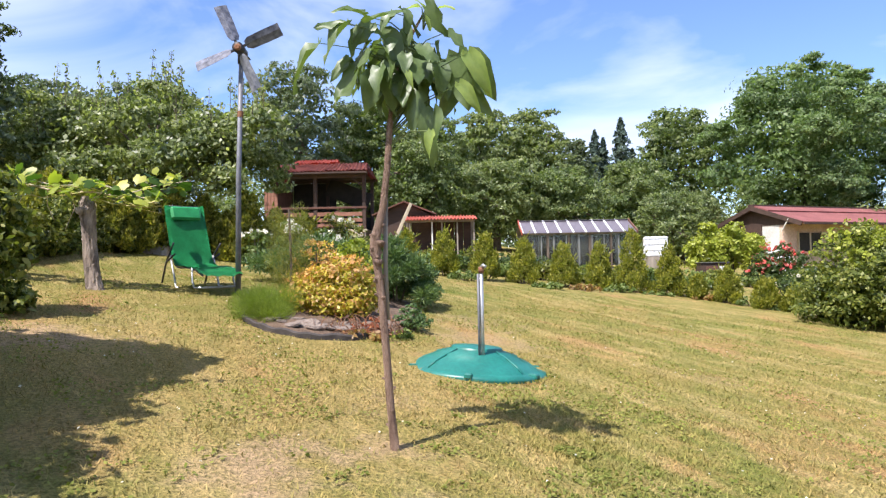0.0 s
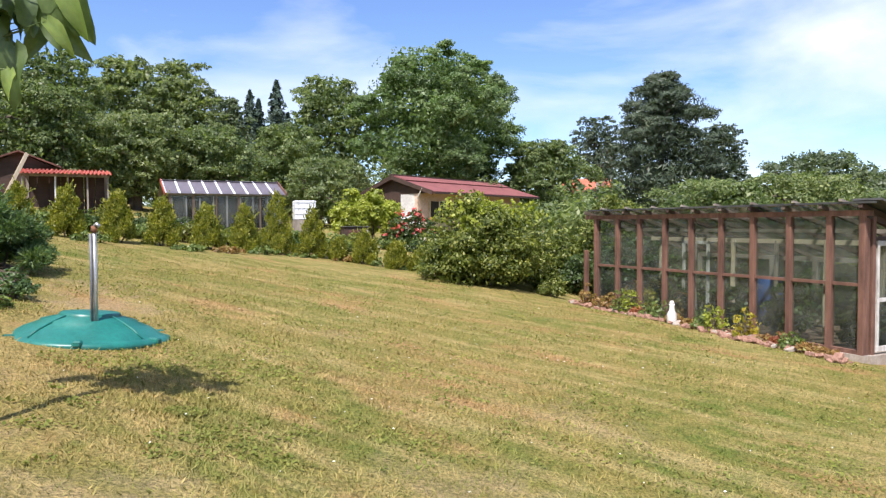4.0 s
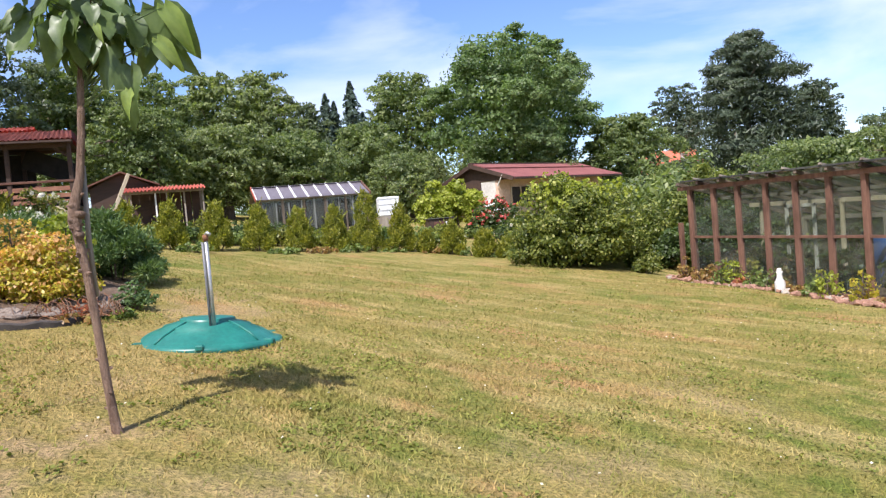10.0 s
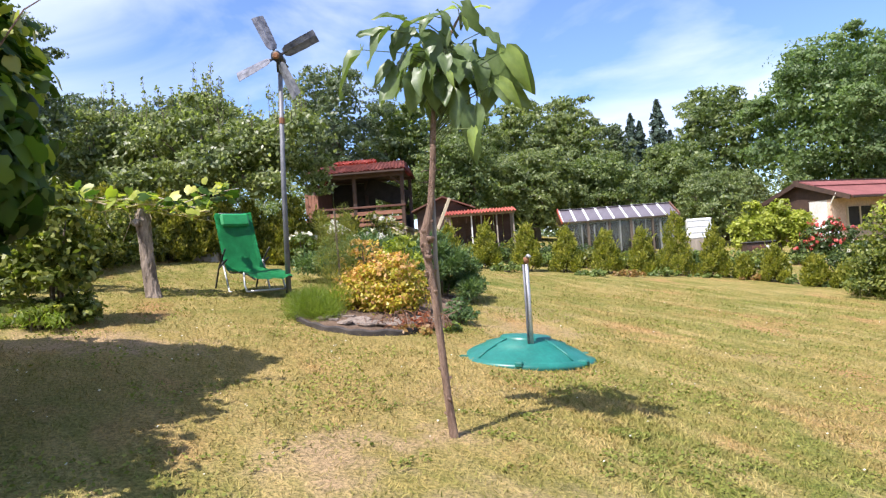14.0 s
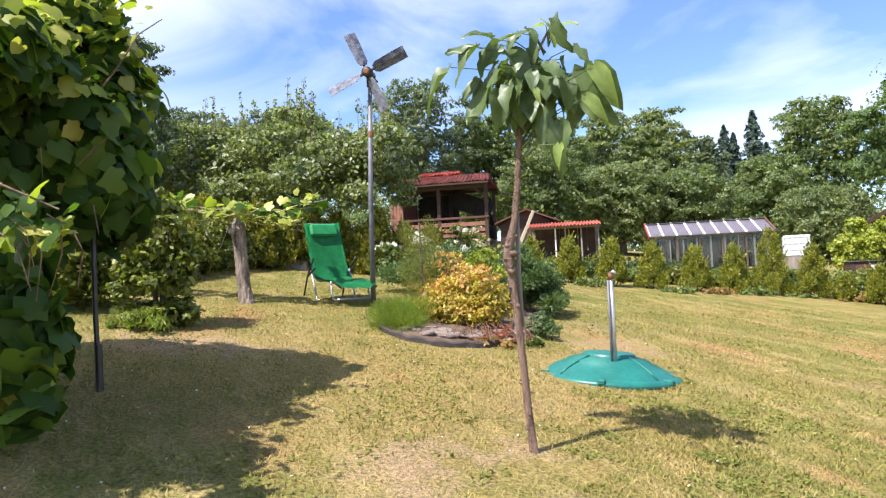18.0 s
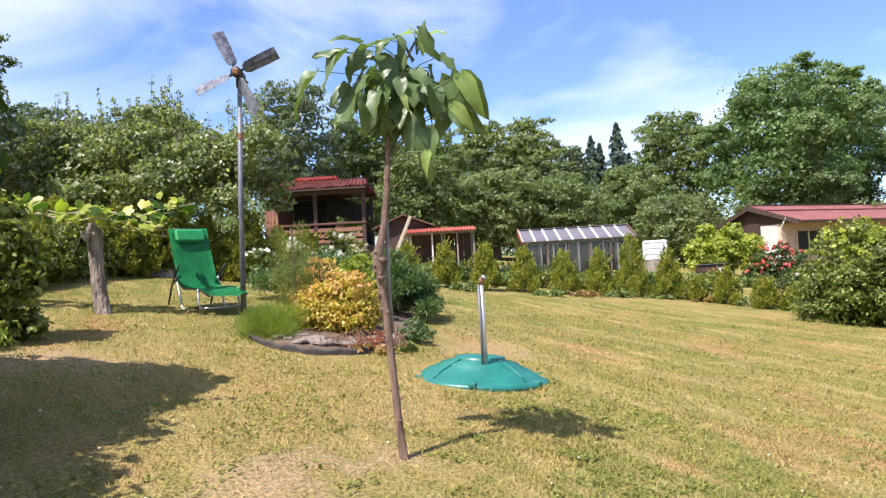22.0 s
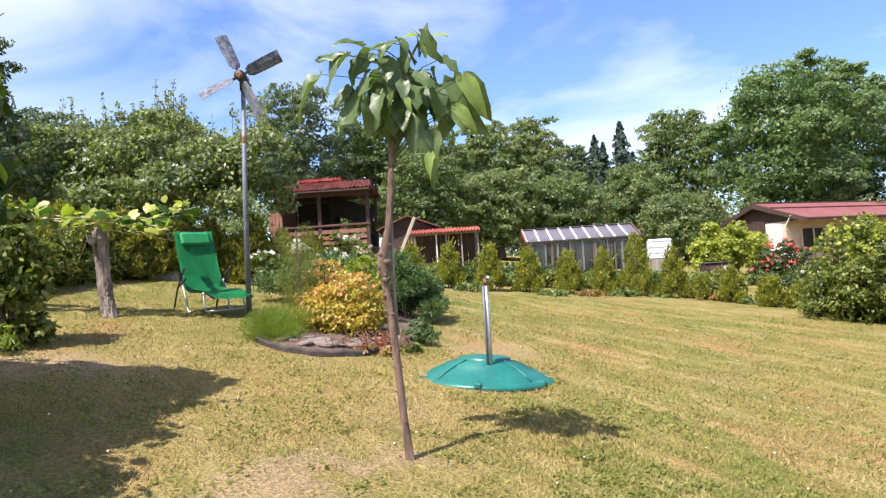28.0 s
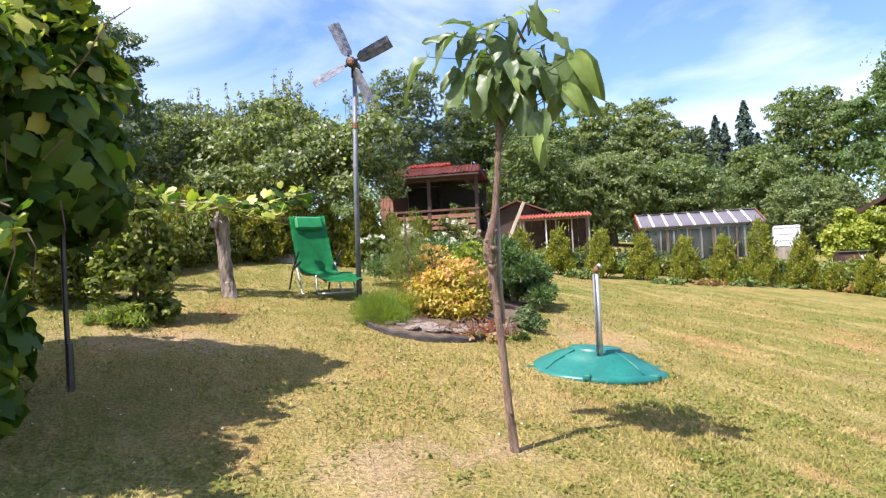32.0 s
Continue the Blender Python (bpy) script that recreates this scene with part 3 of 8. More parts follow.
def blob_tree(h0, h1, rx, n, seed, ry=None, lump=0.25, shape="round"):
    """A crown from height h0 to h1: inner masses that fill it, and many small clumps on its uneven outside."""
    rng = random.Random(seed)
    H = h1 - h0
    ry = ry or rx

    def wide(f, a=0.0):
        w = math.sin(math.pi * min(1, 0.15 + 0.77 * f)) ** 0.62 if shape == "round" else (1 - f) ** 0.68 * 0.97 + 0.04
        return w * (1 + 0.16 * math.sin(2 * a + seed) + 0.10 * math.sin(3 * a + 9 * f + seed * 1.7))

    core, skin = [], []
    for i in range(8):
        f = (i + 0.6) / 8.6
        for j in range(2):
            a = i * 1.9 + j * math.pi
            w = wide(f, a) * rx
            core.append((math.cos(a) * w * 0.28, math.sin(a) * w * 0.28 * ry / rx, h0 + H * f, w * 0.55, min(H * 0.13, w * 0.6)))
    for i in range(n):
        f = ((i + rng.random()) / n) ** 0.9
        a = i * 2.399 + rng.uniform(-0.4, 0.4)
        r = rx * lump * rng.uniform(0.55, 1.25) * (0.75 if f > 0.85 else 1.0)
        rr = wide(f, a) * rng.uniform(0.66, 1.0)
        rz = r * (rng.uniform(0.62, 0.9) if shape == "round" else 0.5)
        skin.append((math.cos(a) * max(0, rr * rx - r * 0.6), math.sin(a) * max(0, rr * ry - r * 0.6), min(h0 + H * f, h1 - rz * rng.uniform(0.75, 1.1)), r, rz))
    return core, skin


def limbs(trunk_top, blobs, r, seed, count, parent, mat, base=(0, 0, 0)):
    """Branches from the trunk towards the clumps, each a part."""
    rng = random.Random(seed)
    for b in blobs[:: max(1, len(blobs) // count)][:count]:
        start = Vector(base).lerp(Vector(trunk_top), rng.uniform(0.6, 1.0))
        end = Vector(b[:3])
        midp = start.lerp(end, 0.5) + Vector((rng.uniform(-0.1, 0.1), rng.uniform(-0.1, 0.1), 0.12)) * (end - start).length
        part("limb", bm_tube([start, midp, end], [r, r * 0.6, r * 0.2], 6), mat, parent, smooth=True)


def tree(name, at, height, rx, leaves, size, leaf, label, seed, low=0.16, trunk_r=0.2, bark="bark", category="tree", lump=0.25, group="", ry=None, fill=0.6, spread=0.95, shape="round", arms=7, aspect=0.62):
    x, y = at[:2]
    z = at[2] if len(at) > 2 else ground_z(x, y)
    t = thing(name, (x, y, z - 0.05), label, category, group)
    n = int(max(46, min(120, 24 * height * (1 - low) / rx)))
    core, skin = blob_tree(height * low, height, rx, n, seed, ry, lump, shape)
    top = (0.05, 0.03, height * 0.66)
    trunk = bm_tube([(0, 0, 0), (0.02, 0.03, height * 0.2), (0.05, 0, height * 0.4), top], [trunk_r * 1.25, trunk_r, trunk_r * 0.8, trunk_r * 0.35], 9, wob=0.2, seed=seed)
    part("trunk", trunk, M[bark], t, smooth=True)
    limbs(top, skin, trunk_r * 0.42, seed, arms, t, M[bark])
    deep = 0.45 if shape == "cone" else 0.2
    q = np.concatenate([clump_crown(core + (skin if shape == "cone" else []), int(leaves * deep), size * 1.5, seed, spread, fill, -0.7, aspect), tuft_crown(skin, int(leaves * (1 - deep)), size, seed + 1, 12, aspect * 0.85)])
    under(fast_quads("crown", q, M[leaf]), t)
    return t


def conifer(name, at, height, rx, leaves, size, leaf, label, seed, low=0.06, trunk_r=0.2, category="tree", group="", power=1.0, tiers=16, droop=0.25):
    """A conifer with drooping whorls of branches."""
    x, y = at[:2]
    z = at[2] if len(at) > 2 else ground_z(x, y)
    t = thing(name, (x, y, z - 0.05), label, category, group)
    part("trunk", bm_tube([(0, 0, 0), (0.05, 0, height * 0.5), (0, 0, height * 0.99)], [trunk_r, trunk_r * 0.6, 0.02], 7), M["bark"], t, smooth=True)
    rng = np.random.default_rng(seed)
    f = rng.random(leaves) ** 1.35
    tier = np.floor(f * tiers) / tiers
    f = np.clip(tier + rng.random(leaves) ** 1.8 * 0.9 / tiers, 0, 0.995)
    reach = rx * (1 - f) ** power * (1 - 0.75 * (f - tier) * tiers * 0.5) + 0.06
    arms = rng.integers(5, 9, tiers + 1)[(tier * tiers).astype(int)]
    a = (rng.integers(0, 100, leaves) % arms) / arms * 2 * math.pi + tier * 37 + rng.normal(0, 0.23, leaves)
    r = reach * np.sqrt(rng.random(leaves)) * (0.8 + 0.35 * np.sin(a * 3 + tier * 50))
    zz = height * (low + (1 - low) * f) - r * droop
    c = np.stack([np.cos(a) * r, np.sin(a) * r, zz], 1)
    nn = np.stack([np.cos(a) * 0.6, np.sin(a) * 0.6, np.full(leaves, 0.7)], 1)
    under(fast_quads("crown", leaf_quads(c, nn, size, rng, 0.45, 0.5), M[leaf]), t)
    return t


def bush(name, at, rx, ry, h, leaves, size, leaf, label, seed, clumps=12, category="shrub", group="", extra=None, flowers=None, stems=7, low=0.12, aspect=0.62, fill=0.4, spread=0.6):
    """A leafy shrub with stems and an uneven outline."""
    x, y = at[:2]
    z = at[2] if len(at) > 2 else ground_z(x, y)
    t = thing(name, (x, y, z - 0.03), label, category, group)
    rng = random.Random(seed)
    blobs = []
    for i in range(clumps):
        a, q = i * 2.399, math.sqrt((i + 0.4) / clumps)
        lr = min(rx, ry) * rng.uniform(0.3, 0.48)
        top = h * (1 - 0.45 * q * q) * rng.uniform(0.8, 1.05)
        px, py = math.cos(a) * q * (rx - lr * 0.75), math.sin(a) * q * (ry - lr * 0.75)
        for zz in (top - lr * 0.8, top * 0.5, h * low + lr * 0.55):
            blobs.append((px * rng.uniform(0.9, 1.08), py * rng.uniform(0.9, 1.08), max(zz, lr * 0.5), lr, lr * 0.85))
    for i in range(min(stems, 4)):
        b = blobs[(i * 3) % len(blobs)]
        a = i * 2.4
        part("stem", bm_tube([(0.12 * rx * math.cos(a), 0.12 * ry * math.sin(a), 0), (b[0] * 0.5, b[1] * 0.5, b[2] * 0.55), b[:3]], [0.022, 0.016, 0.006], 5), M["bark"], t)
    deep = int(leaves * 0.35)
    q = np.concatenate([clump_crown(blobs, deep, size, seed, spread, fill, -0.85, aspect), tuft_crown(blobs, leaves - deep, size, seed + 1, 5, aspect)])
    q[:, :, 2] = np.maximum(q[:, :, 2], 0.0)
    under(fast_quads("leaves", q, M[leaf], extra), t)
    if flowers:
        mat, n, fsize, share = flowers
        heads = [b for b in blobs if b[2] > h * share]
        rr = np.random.default_rng(seed + 9)
        c = np.array([heads[k][:3] for k in rr.integers(0, len(heads), n)])
        v = sphere_points(n, rr)
        v[:, 2] = abs(v[:, 2])
        c = c + v * np.array([min(rx, ry) * 0.42] * 2 + [min(rx, ry) * 0.38])
        q = np.concatenate([leaf_quads(c + rr.normal(0, fsize * 0.3, c.shape), v, fsize, rr, 0.8, 0.5) for _ in range(7)])
        under(fast_quads("blossoms", q, M[mat]), t)
    return t


VINE_LEAF = [(0.0, 0.0), (0.2, -0.16), (0.42, -0.1), (0.47, 0.09), (0.56, 0.27), (0.47, 0.42), (0.4, 0.6), (0.22, 0.71), (0.0, 0.97)]


def shaped_leaves(name, centres, normals, size, seed, material, outline=VINE_LEAF, spread=0.5, droop=0.6, extra=None):
    """Lobed leaves: each a folded fan of triangles, all in one mesh."""
    rng = np.random.default_rng(seed)
    n = len(centres)
    nrm = np.asarray(normals, float) + rng.normal(0, spread, (n, 3))
    nrm /= np.linalg.norm(nrm, axis=1, keepdims=True)
    d = rng.normal(0, 0.7, (n, 3))
    d[:, 2] -= droop * 2
    d -= nrm * (d * nrm).sum(1, keepdims=True)
    d /= np.linalg.norm(d, axis=1, keepdims=True)
    sd = np.cross(nrm, d)
    rim = outline + [(-x, y) for x, y in outline[-2:0:-1]]
    rim = [(x, y - 0.35, -0.3 * x * x - 0.22 * max(0.0, y - 0.3) ** 2) for x, y in rim]
    tpl = np.array([(0.0, -0.05, 0.05)] + rim)
    k = len(tpl)
    L = (size * rng.uniform(0.55, 1.25, n))[:, None, None]
    jit = 1 + rng.normal(0, 0.06, (n, k, 1))
    v = np.asarray(centres)[:, None, :] + L * jit * (tpl[None, :, 0:1] * sd[:, None, :] + tpl[None, :, 1:2] * d[:, None, :] + tpl[None, :, 2:3] * nrm[:, None, :])
    tri = np.array([(0, i, i + 1 if i + 1 < k else 1) for i in range(1, k)], np.int32)
    idx = (tri[None] + (np.arange(n) * k)[:, None, None]).astype(np.int32)
    me = bpy.data.meshes.new(name)
    me.vertices.add(n * k)
    me.vertices.foreach_set("co", v.astype(np.float32).ravel())
    me.loops.add(idx.size)
    me.loops.foreach_set("vertex_index", idx.ravel())
    me.polygons.add(n * len(tri))
    me.polygons.foreach_set("loop_start", np.arange(0, idx.size, 3, dtype=np.int32))
    me.materials.append(material)
    if extra:
        me.materials.append(extra[0])
        pick = (rng.random(n) < extra[1]).astype(np.int32)
        me.polygons.foreach_set("material_index", np.repeat(pick, len(tri)))
    me.update(calc_edges=True)
    return new(name, me)


def blob_points(blobs, count, seed, fill=0.4):
    rng = np.random.default_rng(seed)
    b = np.array(blobs, float)
    w = b[:, 3] ** 2
    pick = rng.choice(len(b), count, p=w / w.sum())
    v = sphere_points(count, rng)
    r = 1 - fill * rng.random(count) ** 1.5 + rng.normal(0, 0.06, count)
    return b[pick, :3] + v * np.stack([b[pick, 3], b[pick, 3], b[pick, 4]], 1) * r[:, None], v


def sprays(name, at, blobs, count, size, leaf, label, category, seed, upright=1.2, aspect=0.3, group="", stems=6, extra=None, tips=0):
    """A shrub of narrow upright sprays."""
    x, y = at[:2]
    t = thing(name, (x, y, ground_z(x, y) - 0.03), label, category, group)
    rng = np.random.default_rng(seed)
    c, v = blob_points(blobs, count, seed, 0.6)
    c[:, 2] = np.maximum(c[:, 2], 0.03)
    d = v * 0.8 + rng.normal(0, 0.35, v.shape)
    d[:, 2] += upright
    d /= np.linalg.norm(d, axis=1, keepdims=True)
    if tips:
        top = np.argsort(-c[:, 2])[: count // 3]
        pick = rng.choice(top, tips)
        for k in range(9):
            c = np.concatenate([c, c[pick] + d[pick] * (0.02 + 0.018 * k)])
            d = np.concatenate([d, d[pick] + rng.normal(0, 0.35, (tips, 3))])
        d /= np.linalg.norm(d, axis=1, keepdims=True)
        v = np.concatenate([v] + [v[pick]] * 9)
    n = len(c)
    s = np.cross(d, rng.normal(0, 1, (n, 3)))
    s /= np.linalg.norm(s, axis=1, keepdims=True)
    L = (size * rng.uniform(0.6, 1.4, n))[:, None]
    q = np.empty((n, 4, 3))
    q[:, 0] = c - d * L * 0.5
    q[:, 1] = c + s * L * aspect * 0.5 + d * L * 0.05
    q[:, 2] = c + d * L * 0.5
    q[:, 3] = c - s * L * aspect * 0.5 + d * L * 0.05
    for k in range(min(stems, 4)):
        b = blobs[k % len(blobs)]
        part("stem", bm_tube([(b[0] * 0.3, b[1] * 0.3, 0), (b[0] * 0.7, b[1] * 0.7, b[2] * 0.6), b[:3]], [0.016, 0.012, 0.005], 5), M["bark"], t)
    under(fast_quads("foliage", q, M[leaf], extra), t)
    return t

# ---- ground ----


def build_ground():
    ax = [-3000, -900, -300, -120, -60, -40] + [-30 + i * 2.0 for i in range(9)] + [-13 + i * 0.5 for i in range(59)] + [18 + i * 3 for i in range(8)] + [45, 60, 120, 300, 900, 3000]
    ay = [-3000, -900, -300, -100, -40, -20, -10, -6] + [-4 + i * 0.5 for i in range(53)] + [23.5 + i * 2 for i in range(12)] + [50, 60, 80, 120, 300, 900, 3000]
    vs, fs = [], []
    for y in ay:
        for x in ax:
            z = ground_z(x, y)
            if abs(x) < 18 and -4 < y < 24:
                z += 0.035 * noise.noise(Vector((x * 0.5, y * 0.5, 0))) + 0.012 * noise.noise(Vector((x * 1.9, y * 1.9, 4)))
            vs.append((x, y, z))
    w = len(ax)
    for j in range(len(ay) - 1):
        for i in range(w - 1):
            fs.append((j * w + i, j * w + i + 1, (j + 1) * w + i + 1, (j + 1) * w + i))
    return tagged(mesh_ob("ground", vs, fs, M["lawn"], True), "sloping mown lawn with dry yellowed patches", "lawn", kind="structure")


ground = build_ground()


def real_z(x, y):
    z = ground_z(x, y)
    if abs(x) < 18 and -4 < y < 24:
        z += 0.035 * noise.noise(Vector((x * 0.5, y * 0.5, 0))) + 0.012 * noise.noise(Vector((x * 1.9, y * 1.9, 4)))
    return z


def on(x, y, dz=0.0):
    return (x, y, real_z(x, y) + dz)


# ---- the old greenhouse ----
def old_greenhouse():
    """A lean-to glasshouse: a long glazed front, a felt roof that falls to the east, and a doorway at its south end."""
    a, b = Vector((9.95, 6.17, 0)), Vector((10.0, 12.1, 0))
    base = -1.99
    d = (b - a).normalized()
    e = Vector((d.y, -d.x, 0))
    L, W, H, HB = (b - a).length, 3.05, 2.12, 1.25
    t = thing("old_greenhouse", (0, 0, 0), "old lean-to greenhouse of maroon painted timber with dusty panes", "greenhouse")

    def P(s, w, z):
        return a + d * s + e * w + Vector((0, 0, base + z))

    def roof(w):
        return H - (H - HB) * w / W

    part("plinth", bm_beam(P(-0.05, 0.02, -0.1), P(L + 0.05, 0.02, -0.06), 0.2, 0.35), M["concrete"], t)
    part("plinth", bm_beam(P(0.02, 0.02, -0.2), P(0.02, W, -0.2), 0.22, 0.55), M["concrete"], t)
    n = 9
    marks = [0.02] + [0.53 + 0.675 * k for k in range(9)]
    for i in range(n + 1):
        s = marks[i]
        w = 0.13 if i in (0, n) else 0.095
        part("post", bm_beam(P(s, 0, 0.06), P(s + 0.01 * math.sin(i * 3), 0.01 * math.cos(i * 5), H - 0.06), w, 0.09, up=tuple(d), bev=0.006), M["maroon"], t)
        if i < n:
            s2 = marks[i + 1]
            part("rail", bm_beam(P(s + 0.05, 0, 1.07), P(s2 - 0.05, 0, 1.07), 0.05, 0.045), M["maroon"], t)
            for z0, z1 in ((0.1, 1.045), (1.095, H - 0.1)):
                p = part("pane", bm_beam(P((s + s2) / 2, 0.01, z0), P((s + s2) / 2, 0.01, z1), s2 - s - 0.08, 0.005, up=tuple(e)), M["glass"], t)
                p.visible_shadow = False
    part("top_plate", bm_beam(P(-0.08, 0, H - 0.03), P(L + 0.35, 0, H - 0.03), 0.1, 0.08), M["maroon"], t)
    part("bottom_plate", bm_beam(P(0, 0, 0.1), P(L, 0, 0.1), 0.1, 0.07), M["maroon"], t)
    # back wall of weathered posts and rails
    for i in range(7):
        s = L * i / 6
        part("back_post", bm_beam(P(s, W, -0.2), P(s, W, HB), 0.1, 0.1, up=tuple(d)), M["old_wood"], t)
        if i < 6:
            p = part("pane", bm_beam(P(s + L / 12, W, 0.1), P(s + L / 12, W, HB - 0.08), L / 6 - 0.1, 0.005, up=tuple(e)), M["glass"], t)
            p.visible_shadow = False
    for i in range(6):
        s = 0.7 + L * i / 6
        part("inner_post", bm_tube([P(s, 1.55, -0.1), P(s + 0.03, 1.57, 0.8), P(s, 1.55, roof(1.55) - 0.05)], [0.05, 0.042, 0.04], 7, wob=0.2, seed=i), M["pale_wood" if i % 2 else "old_wood"], t)
    part("back_plate", bm_beam(P(0, W, HB - 0.02), P(L, W, HB - 0.02), 0.09, 0.08), M["old_wood"], t)
    part("purlin", bm_beam(P(0, 1.55, roof(1.55) - 0.06), P(L, 1.55, roof(1.55) - 0.06), 0.07, 0.08), M["pale_wood"], t)
    part("purlin", bm_beam(P(0, 0.8, roof(0.8) - 0.07), P(L, 0.8, roof(0.8) - 0.07), 0.05, 0.06), M["old_wood"], t)
    # rafters that stick out past the front, and the roof panes
    for i in range(n + 2):
        s = -0.02 + L * i / (n + 0.6)
        part("rafter", bm_beam(P(s, -0.16, roof(-0.16) + 0.03), P(s, W + 0.15, roof(W + 0.15) + 0.03), 0.06, 0.07, bev=0.004), M["bark" if i % 3 else "dark_wood"], t)
        if i < n + 1:
            s2 = -0.02 + L * (i + 1) / (n + 0.6)
            for w0, w1 in ((-0.12, 0.85), (0.87, 1.9), (1.92, W + 0.1)):
                p = part("roof_pane", bm_beam(P((s + s2) / 2, w0, roof(w0) + 0.075 - w0 * 0.003), P((s + s2) / 2, w1, roof(w1) + 0.075 - w1 * 0.003), s2 - s - 0.03, 0.006), M["roof_glass"], t)
                p.visible_shadow = False
    for i in range(8):
        s = 0.25 + 0.76 * i
        part("rafter_end", bm_beam(P(s, -0.2, roof(-0.2) + 0.1), P(s + 0.02, 0.35, roof(0.35) + 0.13), 0.05, 0.035), M["old_wood"], t)
    part("ridge_board", bm_beam(P(-0.25, -0.1, roof(-0.1) + 0.09), P(L + 0.1, -0.1, roof(-0.1) + 0.09), 0.14, 0.03), M["felt"], t)
    part("verge_strip", bm_beam(P(-0.12, -0.17, roof(-0.17) + 0.11), P(-0.12, 1.3, roof(1.3) + 0.11), 0.42, 0.03), M["felt"], t, "curled dark roofing felt")
    part("verge_strip", bm_beam(P(-0.1, 1.26, roof(1.26) + 0.085), P(-0.1, W + 0.25, roof(W + 0.25) + 0.085), 0.34, 0.03), M["felt"], t)
    # south end: door frame with a narrow open leaf, then two fixed lights
    for w, m, h in ((0.14, "maroon", roof(0.14)), (1.36, "maroon", roof(1.36)), (2.2, "maroon", roof(2.2)), (W, "maroon", roof(W))):
        part("end_post", bm_beam(P(0, w, 0.06), P(0, w, h - 0.04), 0.085, 0.08, up=tuple(e), bev=0.005), M[m], t)
    part("end_plate", bm_beam(P(0, 0, H - 0.05), P(0, W, HB - 0.05), 0.07, 0.09), M["dark_wood"], t)
    part("lintel", bm_beam(P(0, 0.1, 1.72), P(0, 1.4, 1.72), 0.06, 0.07), M["dark_wood"], t)
    part("end_rail", bm_beam(P(0, 1.36, 0.95), P(0, W, 0.95), 0.05, 0.05), M["maroon"], t)
    for w0, w1 in ((1.41, 2.15), (2.25, W - 0.05)):
        for z0, z1 in ((0.1, 0.92), (0.98, roof(w1) - 0.1)):
            p = part("pane", bm_beam(P(0, (w0 + w1) / 2, z0), P(0, (w0 + w1) / 2, z1), w1 - w0, 0.005, up=tuple(d)), M["glass"], t)
            p.visible_shadow = False

    def leaf(w0, w1, s, lab):
        door = part("door", bm_beam(P(s, w0 + 0.03, 0.12), P(s, w0 + 0.03, 1.7), 0.05, 0.04, up=tuple(e), bev=0.004), M["old_white"], t, lab)
        for q in (bm_beam(P(s, w1 - 0.03, 0.12), P(s, w1 - 0.03, 1.7), 0.05, 0.04, up=tuple(e)), bm_beam(P(s, w0, 0.15), P(s, w1, 0.15), 0.04, 0.07), bm_beam(P(s, w0, 1.66), P(s, w1, 1.66), 0.04, 0.07), bm_beam(P(s, w0, 0.85), P(s, w1, 0.85), 0.04, 0.05)):
            part("door_rail", q, M["old_white"], door)
        for z0, z1 in ((0.19, 0.82), (0.88, 1.62)):
            p = part("door_pane", bm_beam(P(s, (w0 + w1) / 2, z0), P(s, (w0 + w1) / 2, z1), w1 - w0 - 0.12, 0.005, up=tuple(d)), M["glass"], door)
            p.visible_shadow = False

    leaf(0.2, 0.78, -0.03, "flaking white glazed door")
    leaf(0.86, 1.32, -0.06, "flaking white glazed door, ajar")
    return P, L, W, base


gh_point, GH_L, GH_W, GH_BASE = old_greenhouse()


